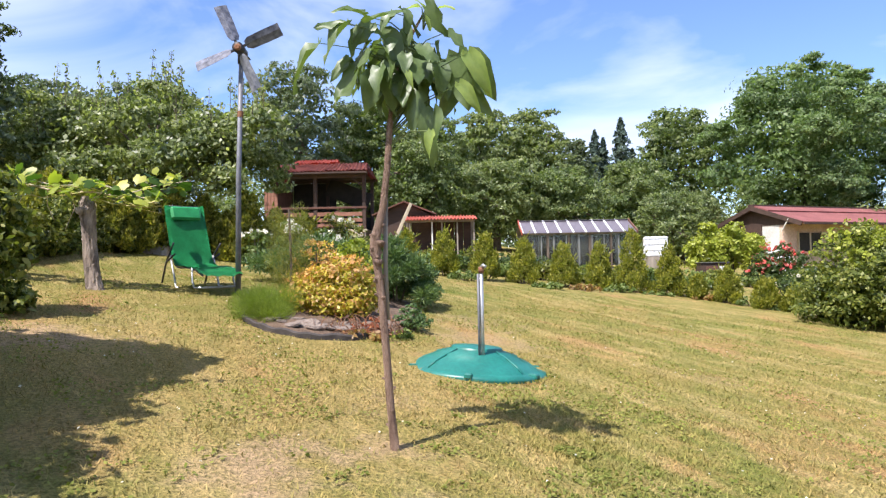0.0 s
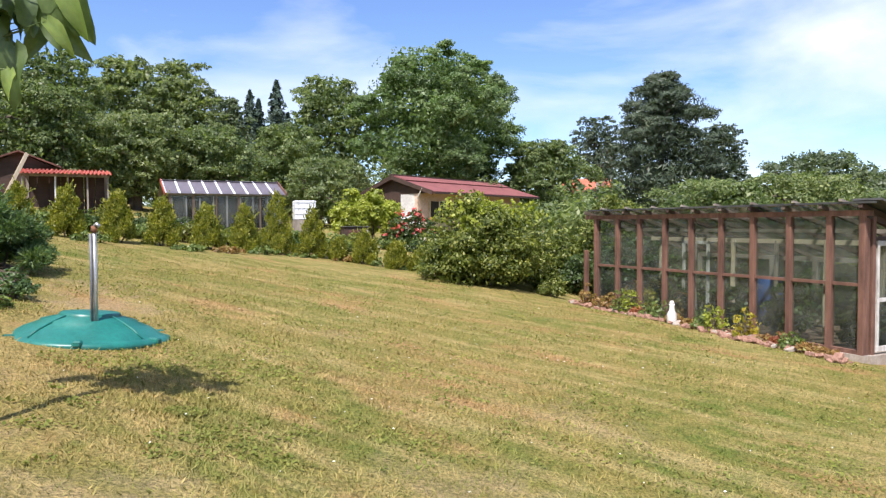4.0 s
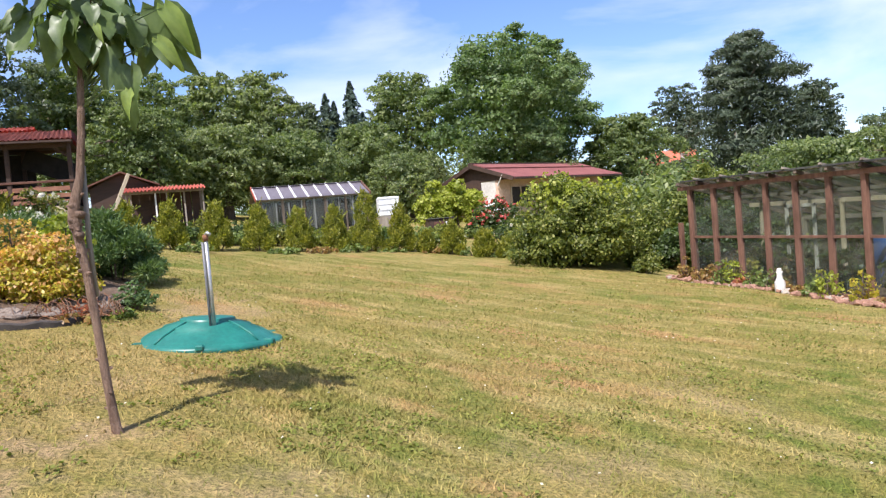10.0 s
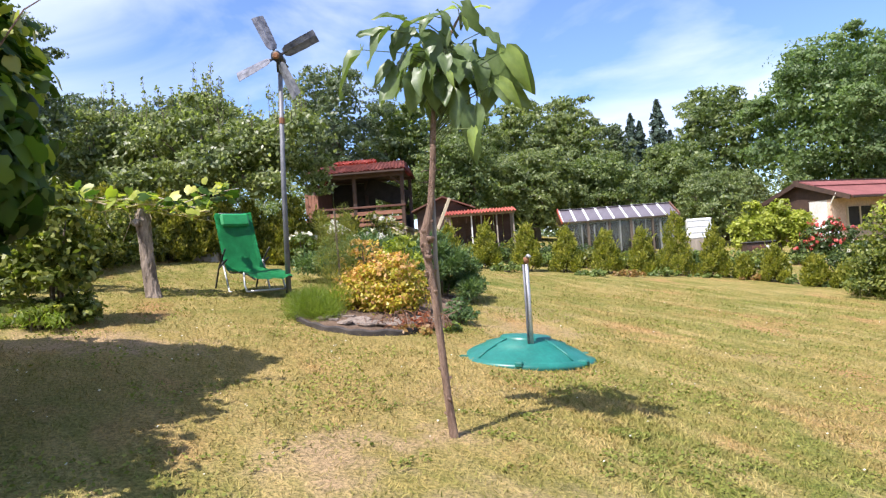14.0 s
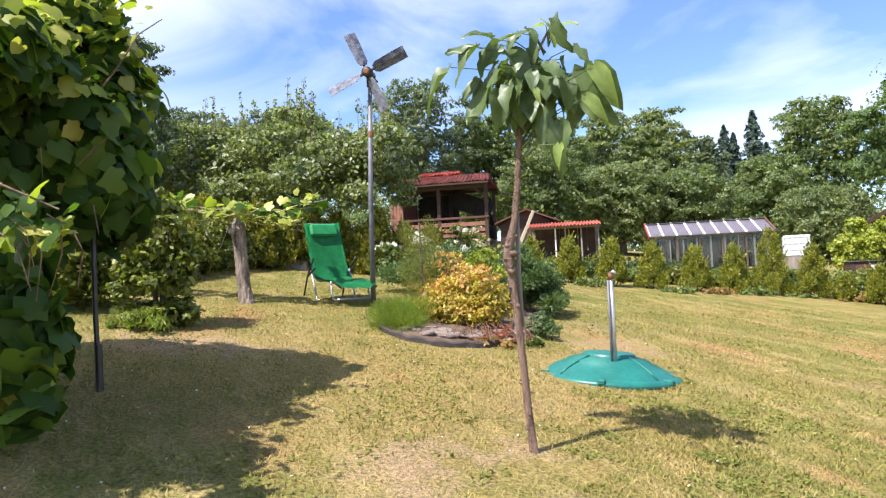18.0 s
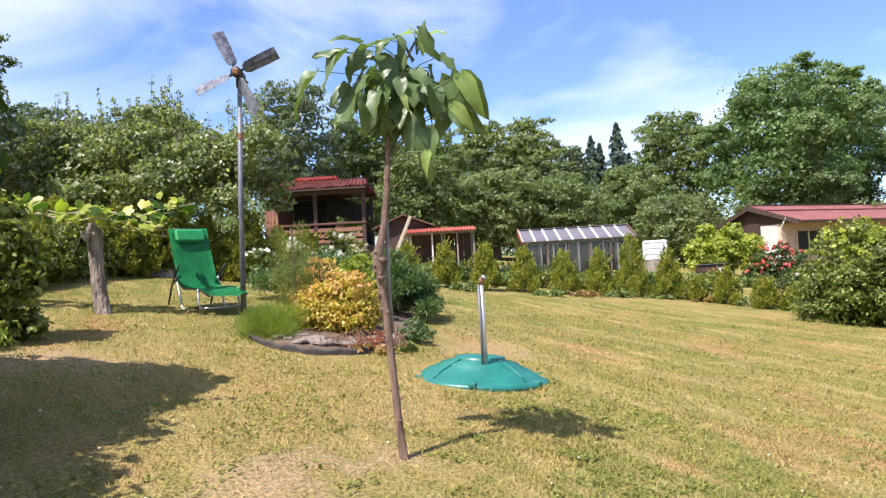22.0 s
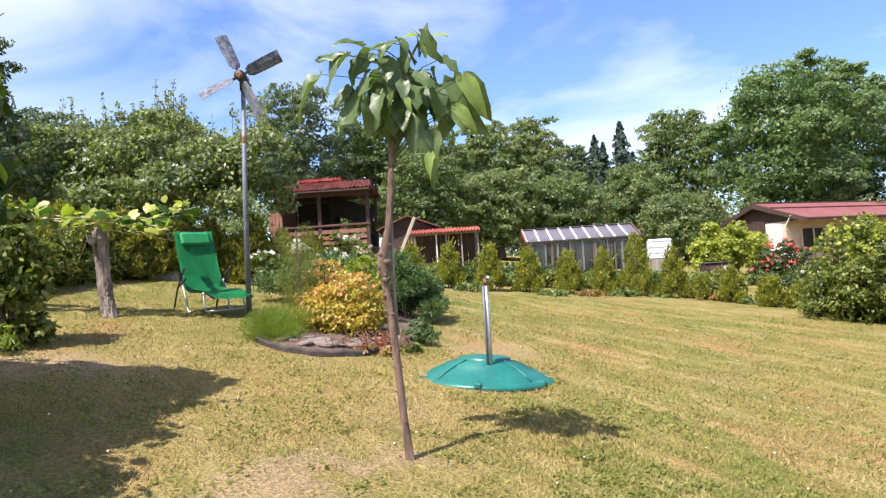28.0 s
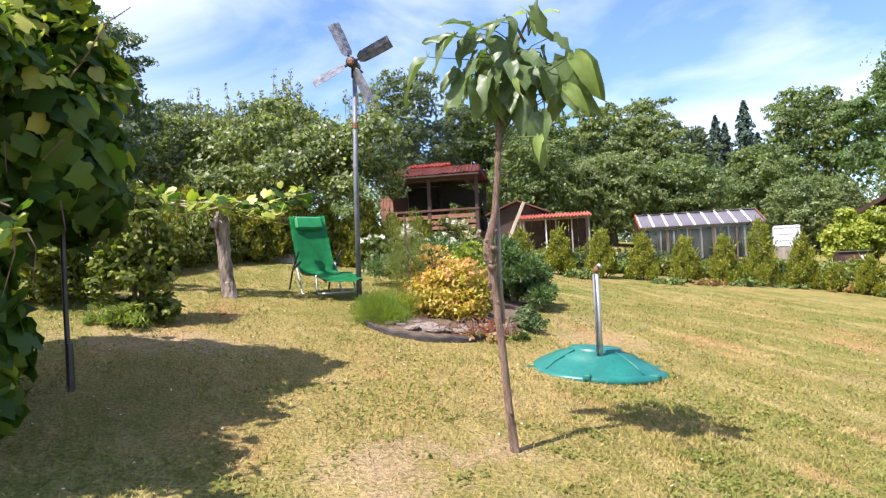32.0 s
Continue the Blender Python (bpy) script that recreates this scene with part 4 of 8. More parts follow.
def greenhouse_surroundings():
    P, L, W = gh_point, GH_L, GH_W
    floor = bm_beam(P(0.1, W / 2, -0.12), P(L - 0.1, W / 2, -0.12), W - 0.2, 0.2)
    ob = part("soil", floor, M["soil"], None)
    ob.name = "greenhouse_floor"
    tagged(ob, "dark beds of earth inside the old greenhouse", "floor", kind="structure")
    rng = random.Random(21)
    for k in range(8):
        p = P(0.5 + k * 0.7, 0.9 + 1.3 * (k % 2), 0)
        bush("tomato_plant", (p.x, p.y, GH_BASE - 0.02), 0.42, 0.4, rng.uniform(0.8, 1.4), 1800, 0.1, "rose_leaf", "staked tomato plant inside the old greenhouse", 300 + k, clumps=7, group="greenhouse plants", category="plant")
    for k, (sp, w, h, mat) in enumerate(((5.5, 0.6, 0.9, "rusty_leaf"), (4.9, 0.5, 0.75, "spirea"), (4.2, 0.6, 0.65, "rusty_leaf"), (5.2, 1.3, 1.2, "weed"), (3.4, 0.5, 0.5, "weed"))):
        p = P(sp, w, 0)
        bush("dry_plant", (p.x, p.y, GH_BASE - 0.02), 0.36, 0.3, h, 1100, 0.08, mat, "yellowing plant behind the panes of the old greenhouse", 620 + k, clumps=6, group="greenhouse plants", category="plant")
    b = P(3.1, 2.0, 0)
    t = thing("blue_barrel", (b.x, b.y, GH_BASE), "blue plastic barrel inside the old greenhouse", "barrel")
    part("body", bm_tube([(0, 0, 0), (0, 0, 0.05), (0, 0, 0.45), (0, 0, 0.85), (0, 0, 0.9)], [0.26, 0.29, 0.31, 0.29, 0.26], 16), M["blue_cloth"], t, smooth=True)
    d = P(4.3, 1.2, 0)
    t = thing("inner_door", (d.x, d.y, GH_BASE), "white framed inner door standing in the old greenhouse", "door", rz=90)
    for q in (bm_box((-0.35, -0.02, 0), (-0.29, 0.02, 1.6)), bm_box((0.29, -0.02, 0), (0.35, 0.02, 1.6)), bm_box((-0.35, -0.02, 1.54), (0.35, 0.02, 1.6)), bm_box((-0.35, -0.02, 0.9), (0.35, 0.02, 0.96))):
        part("frame_bar", q, M["old_white"], t)
    # shrubs that close the view behind it
    for k in range(9):
        p = P(-0.6 + k * 1.05, W + 1.1 + 0.4 * math.sin(k * 2), 0)
        bush("orchard_shrub", (p.x, p.y), 1.0, 0.85, 2.35 + 0.3 * math.sin(k * 1.7), 9000, 0.09, "rose_leaf" if k % 3 else "shrub", "dense dark shrub behind the old greenhouse", 320 + k, clumps=11, group="orchard shrubs")
    for k, (px, py) in enumerate(((11.4, 13.9), (12.3, 14.7), (13.3, 15.4), (14.3, 16.2), (12.7, 13.3), (11.2, 15.4), (15.2, 15.2), (10.9, 16.8))):
        bush("orchard_shrub", (px, py), 1.05, 0.95, (2.3 if k not in (0, 5, 7) else 1.35) + 0.25 * math.sin(k * 2.7), 8500, 0.09, "shrub" if k % 2 else "rose_leaf", "dense green shrub beyond the old greenhouse", 380 + k, clumps=10, group="orchard shrubs")
    # broken bricks along its front
    bm = bmesh.new()
    bm_box((-0.12, -0.06, -0.035), (0.12, 0.06, 0.035), 0.008, bm)
    me = bpy.data.meshes.new("brick")
    bm.to_mesh(me)
    bm.free()
    me.materials.append(M["brick"])
    edge = thing("brick_edging", (0, 0, 0), "loose broken brick edging along the old greenhouse", "edging")
    pale = me.copy()
    pale.materials.clear()
    pale.materials.append(M["concrete"])
    for k in range(230):
        p = P(-0.1 + 6.3 * k / 230, -0.22 - rng.uniform(0, 0.42), 0)
        ob = new("brick", pale if rng.random() < 0.16 else me)
        ob.parent = edge
        s = rng.uniform(0.3, 0.95)
        ob.matrix_basis = pose(p.x, p.y, real_z(p.x, p.y) + 0.03, rng.uniform(-25, 25), rng.uniform(-25, 25), rng.uniform(0, 180)) @ Matrix.Diagonal((s, s, s * 1.1, 1))
    for k, (s, h, mat) in enumerate(((0.35, 0.2, "rusty_leaf"), (0.9, 0.3, "weed"), (1.35, 0.18, "rusty_leaf"), (1.75, 0.5, "spirea"), (2.35, 0.52, "lime"), (0.6, 0.22, "rusty_leaf"), (1.1, 0.25, "red_leaf"), (2.65, 0.3, "weed"), (3.3, 0.24, "rusty_leaf"), (3.95, 0.4, "weed"), (4.45, 0.5, "lime"), (5.05, 0.4, "rusty_leaf"), (2.9, 0.2, "rusty_leaf"), (3.6, 0.42, "weed"), (4.2, 0.26, "red_leaf"), (4.7, 0.5, "weed"), (5.3, 0.3, "rusty_leaf"), (5.8, 0.45, "rusty_leaf"))):
        p = P(s, -0.38, 0)
        bush("border_plant", (p.x, p.y), 0.26, 0.22, h * 1.15, 380, 0.06, mat, "small leafy border plant beside the old greenhouse", 340 + k, clumps=6, group="border plants", category="plant", stems=5)
    p = P(3.15, -0.55, 0)
    t = thing("white_ornament", on(p.x, p.y, -0.01), "white bottle-shaped garden ornament", "ornament")
    part("body", bm_tube([(0, 0, 0), (0, 0, 0.02), (0, 0, 0.2), (0, 0, 0.26), (0, 0, 0.34), (0, 0, 0.38)], [0.075, 0.085, 0.085, 0.05, 0.045, 0.055], 14), M["white_paint"], t, smooth=True)
    part("cap", bm_tube([(0, 0, 0.375), (0, 0, 0.43)], [0.05, 0.03], 12), M["white_paint"], t, smooth=True)
    q = P(-0.25, 1.3, 0)
    bush("weeds", (q.x, q.y - 0.25), 0.5, 0.25, 0.3, 900, 0.06, "weed", "tall weeds at the greenhouse doorway", 360, clumps=7, category="weeds")
    q = P(-0.4, 2.6, 0)
    bush("weeds", (q.x, q.y - 0.2), 0.8, 0.5, 0.4, 2200, 0.06, "weed", "rank weeds beside the greenhouse corner", 361, clumps=10, category="weeds", flowers=("white_flower", 14, 0.035, 0.4))
    st = thing("spade_handle", on(q.x - 1.6, q.y - 0.1, -0.02), "weathered stake leaning at the greenhouse door", "stake")
    part("stake", bm_beam((0, 0, 0), (0.03, 0.12, 1.05), 0.06, 0.05), M["dark_wood"], st)
    pst = thing("fence_post", on(10.02, 12.5, -0.05), "short maroon fence post beside the greenhouse", "post")
    part("post", bm_beam((0, 0, 0), (0, 0, 1.25), 0.09, 0.09, bev=0.008), M["maroon"], pst)


greenhouse_surroundings()


def tub_on_barrel():
    x, y = 11.75, 5.15
    z = real_z(x, y)
    t = thing("zinc_tub", (x, y, z), "old zinc tub standing on a rusty barrel", "tub")
    H = -1.45 - z
    part("barrel", bm_tube([(0, 0, 0), (0, 0, 0.3), (0, 0, H - 0.36)], [0.2, 0.215, 0.2], 18), M["old_wood"], t, smooth=True)
    bm = bmesh.new()
    n = 26
    prof = [(0.215, H - 0.36), (0.25, H - 0.02), (0.27, H), (0.255, H + 0.005), (0.24, H - 0.02), (0.2, H - 0.33)]
    rings = [[bm.verts.new((r * math.cos(2 * math.pi * k / n), r * math.sin(2 * math.pi * k / n), zz)) for k in range(n)] for r, zz in prof]
    for r0, r1 in zip(rings, rings[1:]):
        for k in range(n):
            bm.faces.new((r0[k], r0[(k + 1) % n], r1[(k + 1) % n], r1[k]))
    bm.faces.new(rings[-1])
    bm.faces.new(rings[0][::-1])
    part("tub", bm, M["tub"], t, smooth=True)
    for zz in (H - 0.3, H - 0.1):
        part("hoop", bm_tube([(0.232 * math.cos(2 * math.pi * k / n), 0.232 * math.sin(2 * math.pi * k / n), zz) for k in range(n + 1)], 0.008, 5), M["rust"], t)


tub_on_barrel()


def vine_posts():
    x, y = 8.86, 3.62
    z = real_z(x, y)
    t = thing("grape_trellis", (x, y, z), "dark post frame carrying a leafy grape vine", "trellis", rz=-12)
    part("post", bm_beam((0, 0, -0.15), (0.0, 0, 1.68), 0.068, 0.06, up=(0, 1, 0), bev=0.008), M["bark"], t, "weathered wooden post")
    part("post_top", bm_beam((0, -0.004, 0.85), (0.0, -0.004, 1.69), 0.074, 0.066, up=(0, 1, 0)), M["tarred"], t, "tarred black upper part of the post")
    part("paint_mark", bm_beam((0, -0.01, 0.0), (0.0, -0.01, 0.2), 0.073, 0.06, up=(0, 1, 0)), M["orange_mark"], t, "red painted foot")
    part("post", bm_beam((0.82, 0.39, -0.15), (0.84, 0.39, 1.9), 0.072, 0.075, up=(0, 1, 0), bev=0.008), M["tarred"], t)

    def V(r, v, h):
        return (r * 0.563 + v * 0.82, -r * 0.82 + v * 0.563, h)

    part("cross_bar", bm_beam(V(-0.38, 0.0, 1.66), V(0.1, 0.05, 1.68), 0.04, 0.05), M["bark"], t)
    part("cross_bar", bm_beam(V(-0.35, 0.4, 2.18), V(1.2, 0.5, 2.1), 0.05, 0.05), M["dark_wood"], t)
    part("cross_bar", bm_beam((0, 0, 1.66), (0.83, 0.39, 1.8), 0.05, 0.05), M["dark_wood"], t)
    part("brace", bm_beam(V(-0.2, 0.2, 1.66), V(-0.22, 0.4, 2.2), 0.04, 0.04), M["bark"], t)
    blobs = [(*V(r, v, h), s, s * 0.8) for r, v, h, s in ((-0.42, 0.2, 1.95, 0.2), (-0.15, 0.3, 2.02, 0.26), (0.15, 0.3, 1.98, 0.28), (0.45, 0.3, 1.98, 0.3), (0.8, 0.3, 1.92, 0.33), (1.15, 0.4, 1.88, 0.35), (0.55, 0.5, 1.6, 0.28), (0.95, 0.5, 1.55, 0.35), (1.3, 0.5, 1.25, 0.4), (1.0, 0.6, 1.15, 0.28), (-0.2, 0.5, 1.7, 0.2), (0.2, 0.3, 2.25, 0.16))]
    c, v = blob_points(blobs, 1900, 63, 0.6)
    v[:, 2] = v[:, 2] * 0.6 + 0.5
    under(shaped_leaves("leaves", c, v, 0.105, 64, M["vine"], extra=(M["vine_yellow"], 0.4)), t)
    for k in range(6):
        a = -0.5 + 0.35 * k
        part("shoot", bm_tube([V(a, 0.3, 2.0), V(a - 0.05, 0.25, 2.3), V(a + 0.08, 0.2, 2.55 - 0.05 * k)], [0.007, 0.005, 0.003], 5), M["young_bark"], t)
    part("long_shoot", bm_tube([V(-0.3, 0.1, 1.8), V(-0.6, 0.0, 1.45), V(-0.95, -0.05, 1.3)], [0.007, 0.005, 0.003], 5), M["young_bark"], t)
    cs = np.array([V(r, 0.05, h) for r, h in ((-0.6, 1.47), (-0.75, 1.38), (-0.95, 1.28), (-0.68, 1.33), (-0.15, 2.55), (0.15, 2.5), (0.5, 2.45), (0.9, 2.3))])
    under(shaped_leaves("shoot_leaves", cs, np.array([(0, -0.5, 1.0)] * len(cs)), 0.11, 4, M["vine_yellow"]), t)
    bush("weeds", (x + 0.15, y + 0.15), 0.3, 0.25, 0.32, 900, 0.06, "weed", "weeds round the foot of the vine posts", 362, clumps=6, category="weeds")
    bush("weeds", (x + 1.3, y + 0.9), 0.7, 0.5, 0.4, 2000, 0.06, "weed", "rank grass and weeds behind the vine posts", 363, clumps=12, category="weeds", flowers=("white_flower", 16, 0.035, 0.4))
    bush("leafy_bush", (x + 4.1, y + 0.1), 1.1, 0.9, 1.5, 7000, 0.09, "shrub", "leafy bush behind the vine posts", 364, clumps=14)
    bush("leafy_bush", (x + 4.2, y + 2.2), 1.3, 1.0, 1.9, 7000, 0.1, "rose_leaf", "dark leafy bush behind the zinc tub", 365, clumps=14)
    sp = thing("vine_shoot", on(5.7, 1.95, 0.0), "pale vine shoot reaching over the lawn", "vine shoot")
    h = 0.55
    part("cane", bm_tube([(0.9, -0.1, 0.0), (0.6, -0.05, h * 0.8), (0.2, 0, h), (-0.05, 0, h - 0.04)], [0.008, 0.006, 0.004, 0.003], 5), M["young_bark"], sp)
    under(shaped_leaves("leaves", np.array([(-0.05, 0, h - 0.02), (0.03, 0, h + 0.03), (0.1, 0.0, h + 0.01)]), np.array([(0, -0.6, 1.0)] * 3), 0.13, 9, M["catalpa_young_lit"]), sp)


vine_posts()

# ---- gazebo ----
def corrugated(width, depth, waves, amp, thick=0.012):
    """A corrugated sheet in the xy plane; the waves run across x."""
    n = waves * 6
    bm = bmesh.new()
    rows = []
    for y in (0, depth):
        for dz in (0, -thick):
            rows.append([bm.verts.new((width * i / n, y, amp * math.sin(2 * math.pi * waves * i / n) + dz)) for i in range(n + 1)])
    f0, f1, b0, b1 = rows
    for i in range(n):
        bm.faces.new((f0[i], f0[i + 1], b0[i + 1], b0[i]))
        bm.faces.new((b1[i], b1[i + 1], f1[i + 1], f1[i]))
        bm.faces.new((f1[i], f1[i + 1], f0[i + 1], f0[i]))
        bm.faces.new((b0[i], b0[i + 1], b1[i + 1], b1[i]))
    return bm


def hip_slope(e0, e1, t0, t1, waves, amp=0.022, thick=0.012):
    """A corrugated roof slope between an eave from e0 to e1 and a shorter top edge from t0 to t1."""
    e0, e1, t0, t1 = map(Vector, (e0, e1, t0, t1))
    up = (e1 - e0).cross(t0 - e0).normalized()
    n = waves * 6
    bm = bmesh.new()
    rows = []
    for f in (0.0, 0.33, 0.67, 1.0):
        a, b = e0.lerp(t0, f), e1.lerp(t1, f)
        rows.append([bm.verts.new(a.lerp(b, i / n) + up * (amp * math.sin(2 * math.pi * waves * i / n) + 0.012 * math.sin(i * 0.21 + f * 5))) for i in range(n + 1)])
    for r0, r1 in zip(rows, rows[1:]):
        for i in range(n):
            bm.faces.new((r0[i], r0[i + 1], r1[i + 1], r1[i]))
    bmesh.ops.solidify(bm, geom=bm.faces[:], thickness=thick)
    return bm


def gazebo():
    x0, y0, z0 = -6.83, 27.05, 1.44
    t = thing("gazebo", (x0, y0, z0), "dark timber garden gazebo with a red corrugated roof", "gazebo", rz=0)
    g = real_z(x0 + 1.6, y0) - z0
    W, D, H = 3.42, 2.8, 2.12
    part("base", bm_box((-0.05, -0.05, min(g, -0.6) - 0.4), (W + 0.05, D, -0.1)), M["concrete"], t)
    rng = random.Random(19)
    for k in range(9):
        w = W / 9
        part("base_stone", bm_box((k * w + 0.02, -0.16, -0.34), ((k + 1) * w - 0.02, -0.05, -0.1 + rng.uniform(-0.04, 0.05)), 0.03), M["concrete"], t)
    part("deck", bm_box((-0.1, -0.1, -0.1), (W + 0.1, D, 0.0)), M["pale_wood"], t)
    for px in (0.0, 1.55, W):
        for py in (0.0, D - 0.1):
            part("post", bm_box((px - 0.07, py - 0.07, 0), (px + 0.07, py + 0.07, H), 0.01), M["dark_wood"], t)
    for z, h in ((0.1, 0.12), (0.3, 0.14), (0.52, 0.15)):
        for xa, xb in ((0.07, 1.48), (1.62, W - 0.07)):
            part("rail_board", bm_beam((xa, -0.06, z + h / 2), (xb, -0.06, z + h / 2 + rng.uniform(-0.02, 0.02)), 0.035, h, bev=0.006), M["rail_wood"], t)
    part("handrail", bm_box((-0.1, -0.1, 0.8), (W + 0.1, 0.04, 0.88), 0.01), M["red_wood"], t)
    part("brace", bm_beam((1.62, -0.03, 0.12), (2.5, -0.03, 0.78), 0.05, 0.09), M["red_wood"], t)
    for k in range(4):
        part("side_board", bm_box((-0.4 + k * 0.13, -0.1, -0.3), (-0.28 + k * 0.13, -0.06, 1.5 + rng.uniform(-0.05, 0.05)), 0.006), M["rail_wood"], t)
    # Side wall added to keep the inside shaded.
    part("side_wall", bm_box((-0.04, 0.08, 0), (0.04, D - 0.2, 1.9)), M["red_wood"], t)
    # Near-black rear walls stand in for the shade inside.
    part("back_wall", bm_box((0.1, D - 0.08, 0), (1.9, D - 0.02, 2.1)), M["dark"], t)
    part("back_wall", bm_box((1.9, D - 0.08, 0), (W, D - 0.02, 0.62)), M["dark"], t)
    part("awning", bm_beam((1.6, D - 0.3, 1.95), (W - 0.1, D - 0.3, 1.25), 0.06, 0.75), M["dark"], t, "dark sloping cover at the rear")
    part("bench", bm_box((0.2, 0.9, 0.4), (1.4, 1.4, 0.46)), M["dark_wood"], t)
    for lx in (0.3, 1.3):
        part("bench_leg", bm_box((lx - 0.04, 0.95, 0.0), (lx + 0.04, 1.35, 0.4)), M["dark_wood"], t)
    part("table", bm_box((1.7, 0.9, 0.7), (2.6, 1.7, 0.75)), M["dark_wood"], t)
    for lx in (1.8, 2.5):
        part("table_leg", bm_box((lx - 0.04, 1.0, 0.0), (lx + 0.04, 1.6, 0.7)), M["dark_wood"], t)
    part("beam", bm_box((-0.15, -0.08, H), (W + 0.15, 0.08, H + 0.12)), M["dark_wood"], t)
    part("beam", bm_box((-0.15, D - 0.16, H), (W + 0.15, D - 0.02, H + 0.12)), M["dark_wood"], t)
    part("valance", bm_box((0.07, -0.05, H - 0.14), (W - 0.07, 0.0, H), 0.005), M["dark_wood"], t)
    part("brace", bm_beam((W - 0.6, 0.03, H), (W, 0.03, H - 0.5), 0.08, 0.08), M["dark_wood"], t)
    # Ceiling boards added to darken the inside.
    part("ceiling_board", bm_box((0.0, 0.1, H + 0.1), (W, D - 0.1, H + 0.13)), M["dark_wood"], t)
    E, T = H + 0.06, H + 0.52
    fl, fr, bl, br = (-0.3, -0.6, E), (W + 0.2, -0.6, E + 0.04), (-0.3, D + 0.4, E), (W + 0.2, D + 0.4, E)
    tl, tr, ul, ur = (0.05, 0.75, T), (W + 0.02, 0.75, T + 0.03), (0.05, D - 0.75, T), (W + 0.02, D - 0.75, T)
    for q in (hip_slope(fl, fr, tl, tr, 25), hip_slope(br, bl, ur, ul, 25), hip_slope(bl, fl, ul, tl, 20), hip_slope(fr, br, tr, ur, 20)):
        part("roof_slope", q, M["red_roof"], t)
    part("eave_board", bm_box((-0.28, -0.58, E - 0.08), (W + 0.18, -0.54, E - 0.015)), M["dark_wood"], t)
    cap = hip_slope((0.55, 0.7, T + 0.05), (2.3, 0.7, T + 0.07), (0.62, 1.3, T + 0.24), (2.26, 1.3, T + 0.26), 12)
    part("ridge_cap", cap, M["cap_red"], t, "brighter red raised ridge sheet")
    part("ridge_cap", hip_slope((2.3, 1.9, T + 0.05), (0.55, 1.9, T + 0.05), (2.26, 1.3, T + 0.25), (0.62, 1.3, T + 0.24), 12), M["cap_red"], t)
    part("roof_deck", bm_box((0.1, 0.72, T - 0.04), (W, D - 0.72, T)), M["red_roof"], t)
    return t


gazebo()


def wood_shed():
    x0, y0 = -1.72, 25.1
    z0 = real_z(x0 + 1.2, y0)
    t = thing("open_shed", (x0, y0, z0), "low open wood shed with an orange-red corrugated roof", "shed")
    W, H = 2.5, 1.62 - z0
    for px in (0.06, 0.95, 1.3, 1.85, W - 0.06):
        part("post", bm_beam((px, 0.05, -0.1), (px, 0.05, H), 0.05, 0.05, up=(0, 1, 0)), M["white_paint" if px in (0.95,) else "old_wood"], t)
    for px in (0.1, W - 0.1):
        part("post", bm_beam((px, 1.5, -0.1), (px, 1.5, H + 0.2), 0.08, 0.08, up=(0, 1, 0)), M["old_wood"], t)
    for i in range(7):
        part("back_board", bm_box((0.05 + i * 0.34, 1.5, 0.0), (0.37 + i * 0.34, 1.53, H)), M["dark_wood"], t)
    part("beam", bm_box((0, 0, H - 0.08), (W, 0.1, H), 0.01), M["old_wood"], t)
    for k in range(3):
        f = part("roof_sheet", corrugated(W / 3 + 0.08, 1.9, 8, 0.028), M["shed_roof"], t)
        f.matrix_basis = pose(-0.04 + k * W / 3, -0.2, H + 0.01 + 0.004 * (k % 2), 7, 0, 0)
    return t


wood_shed()


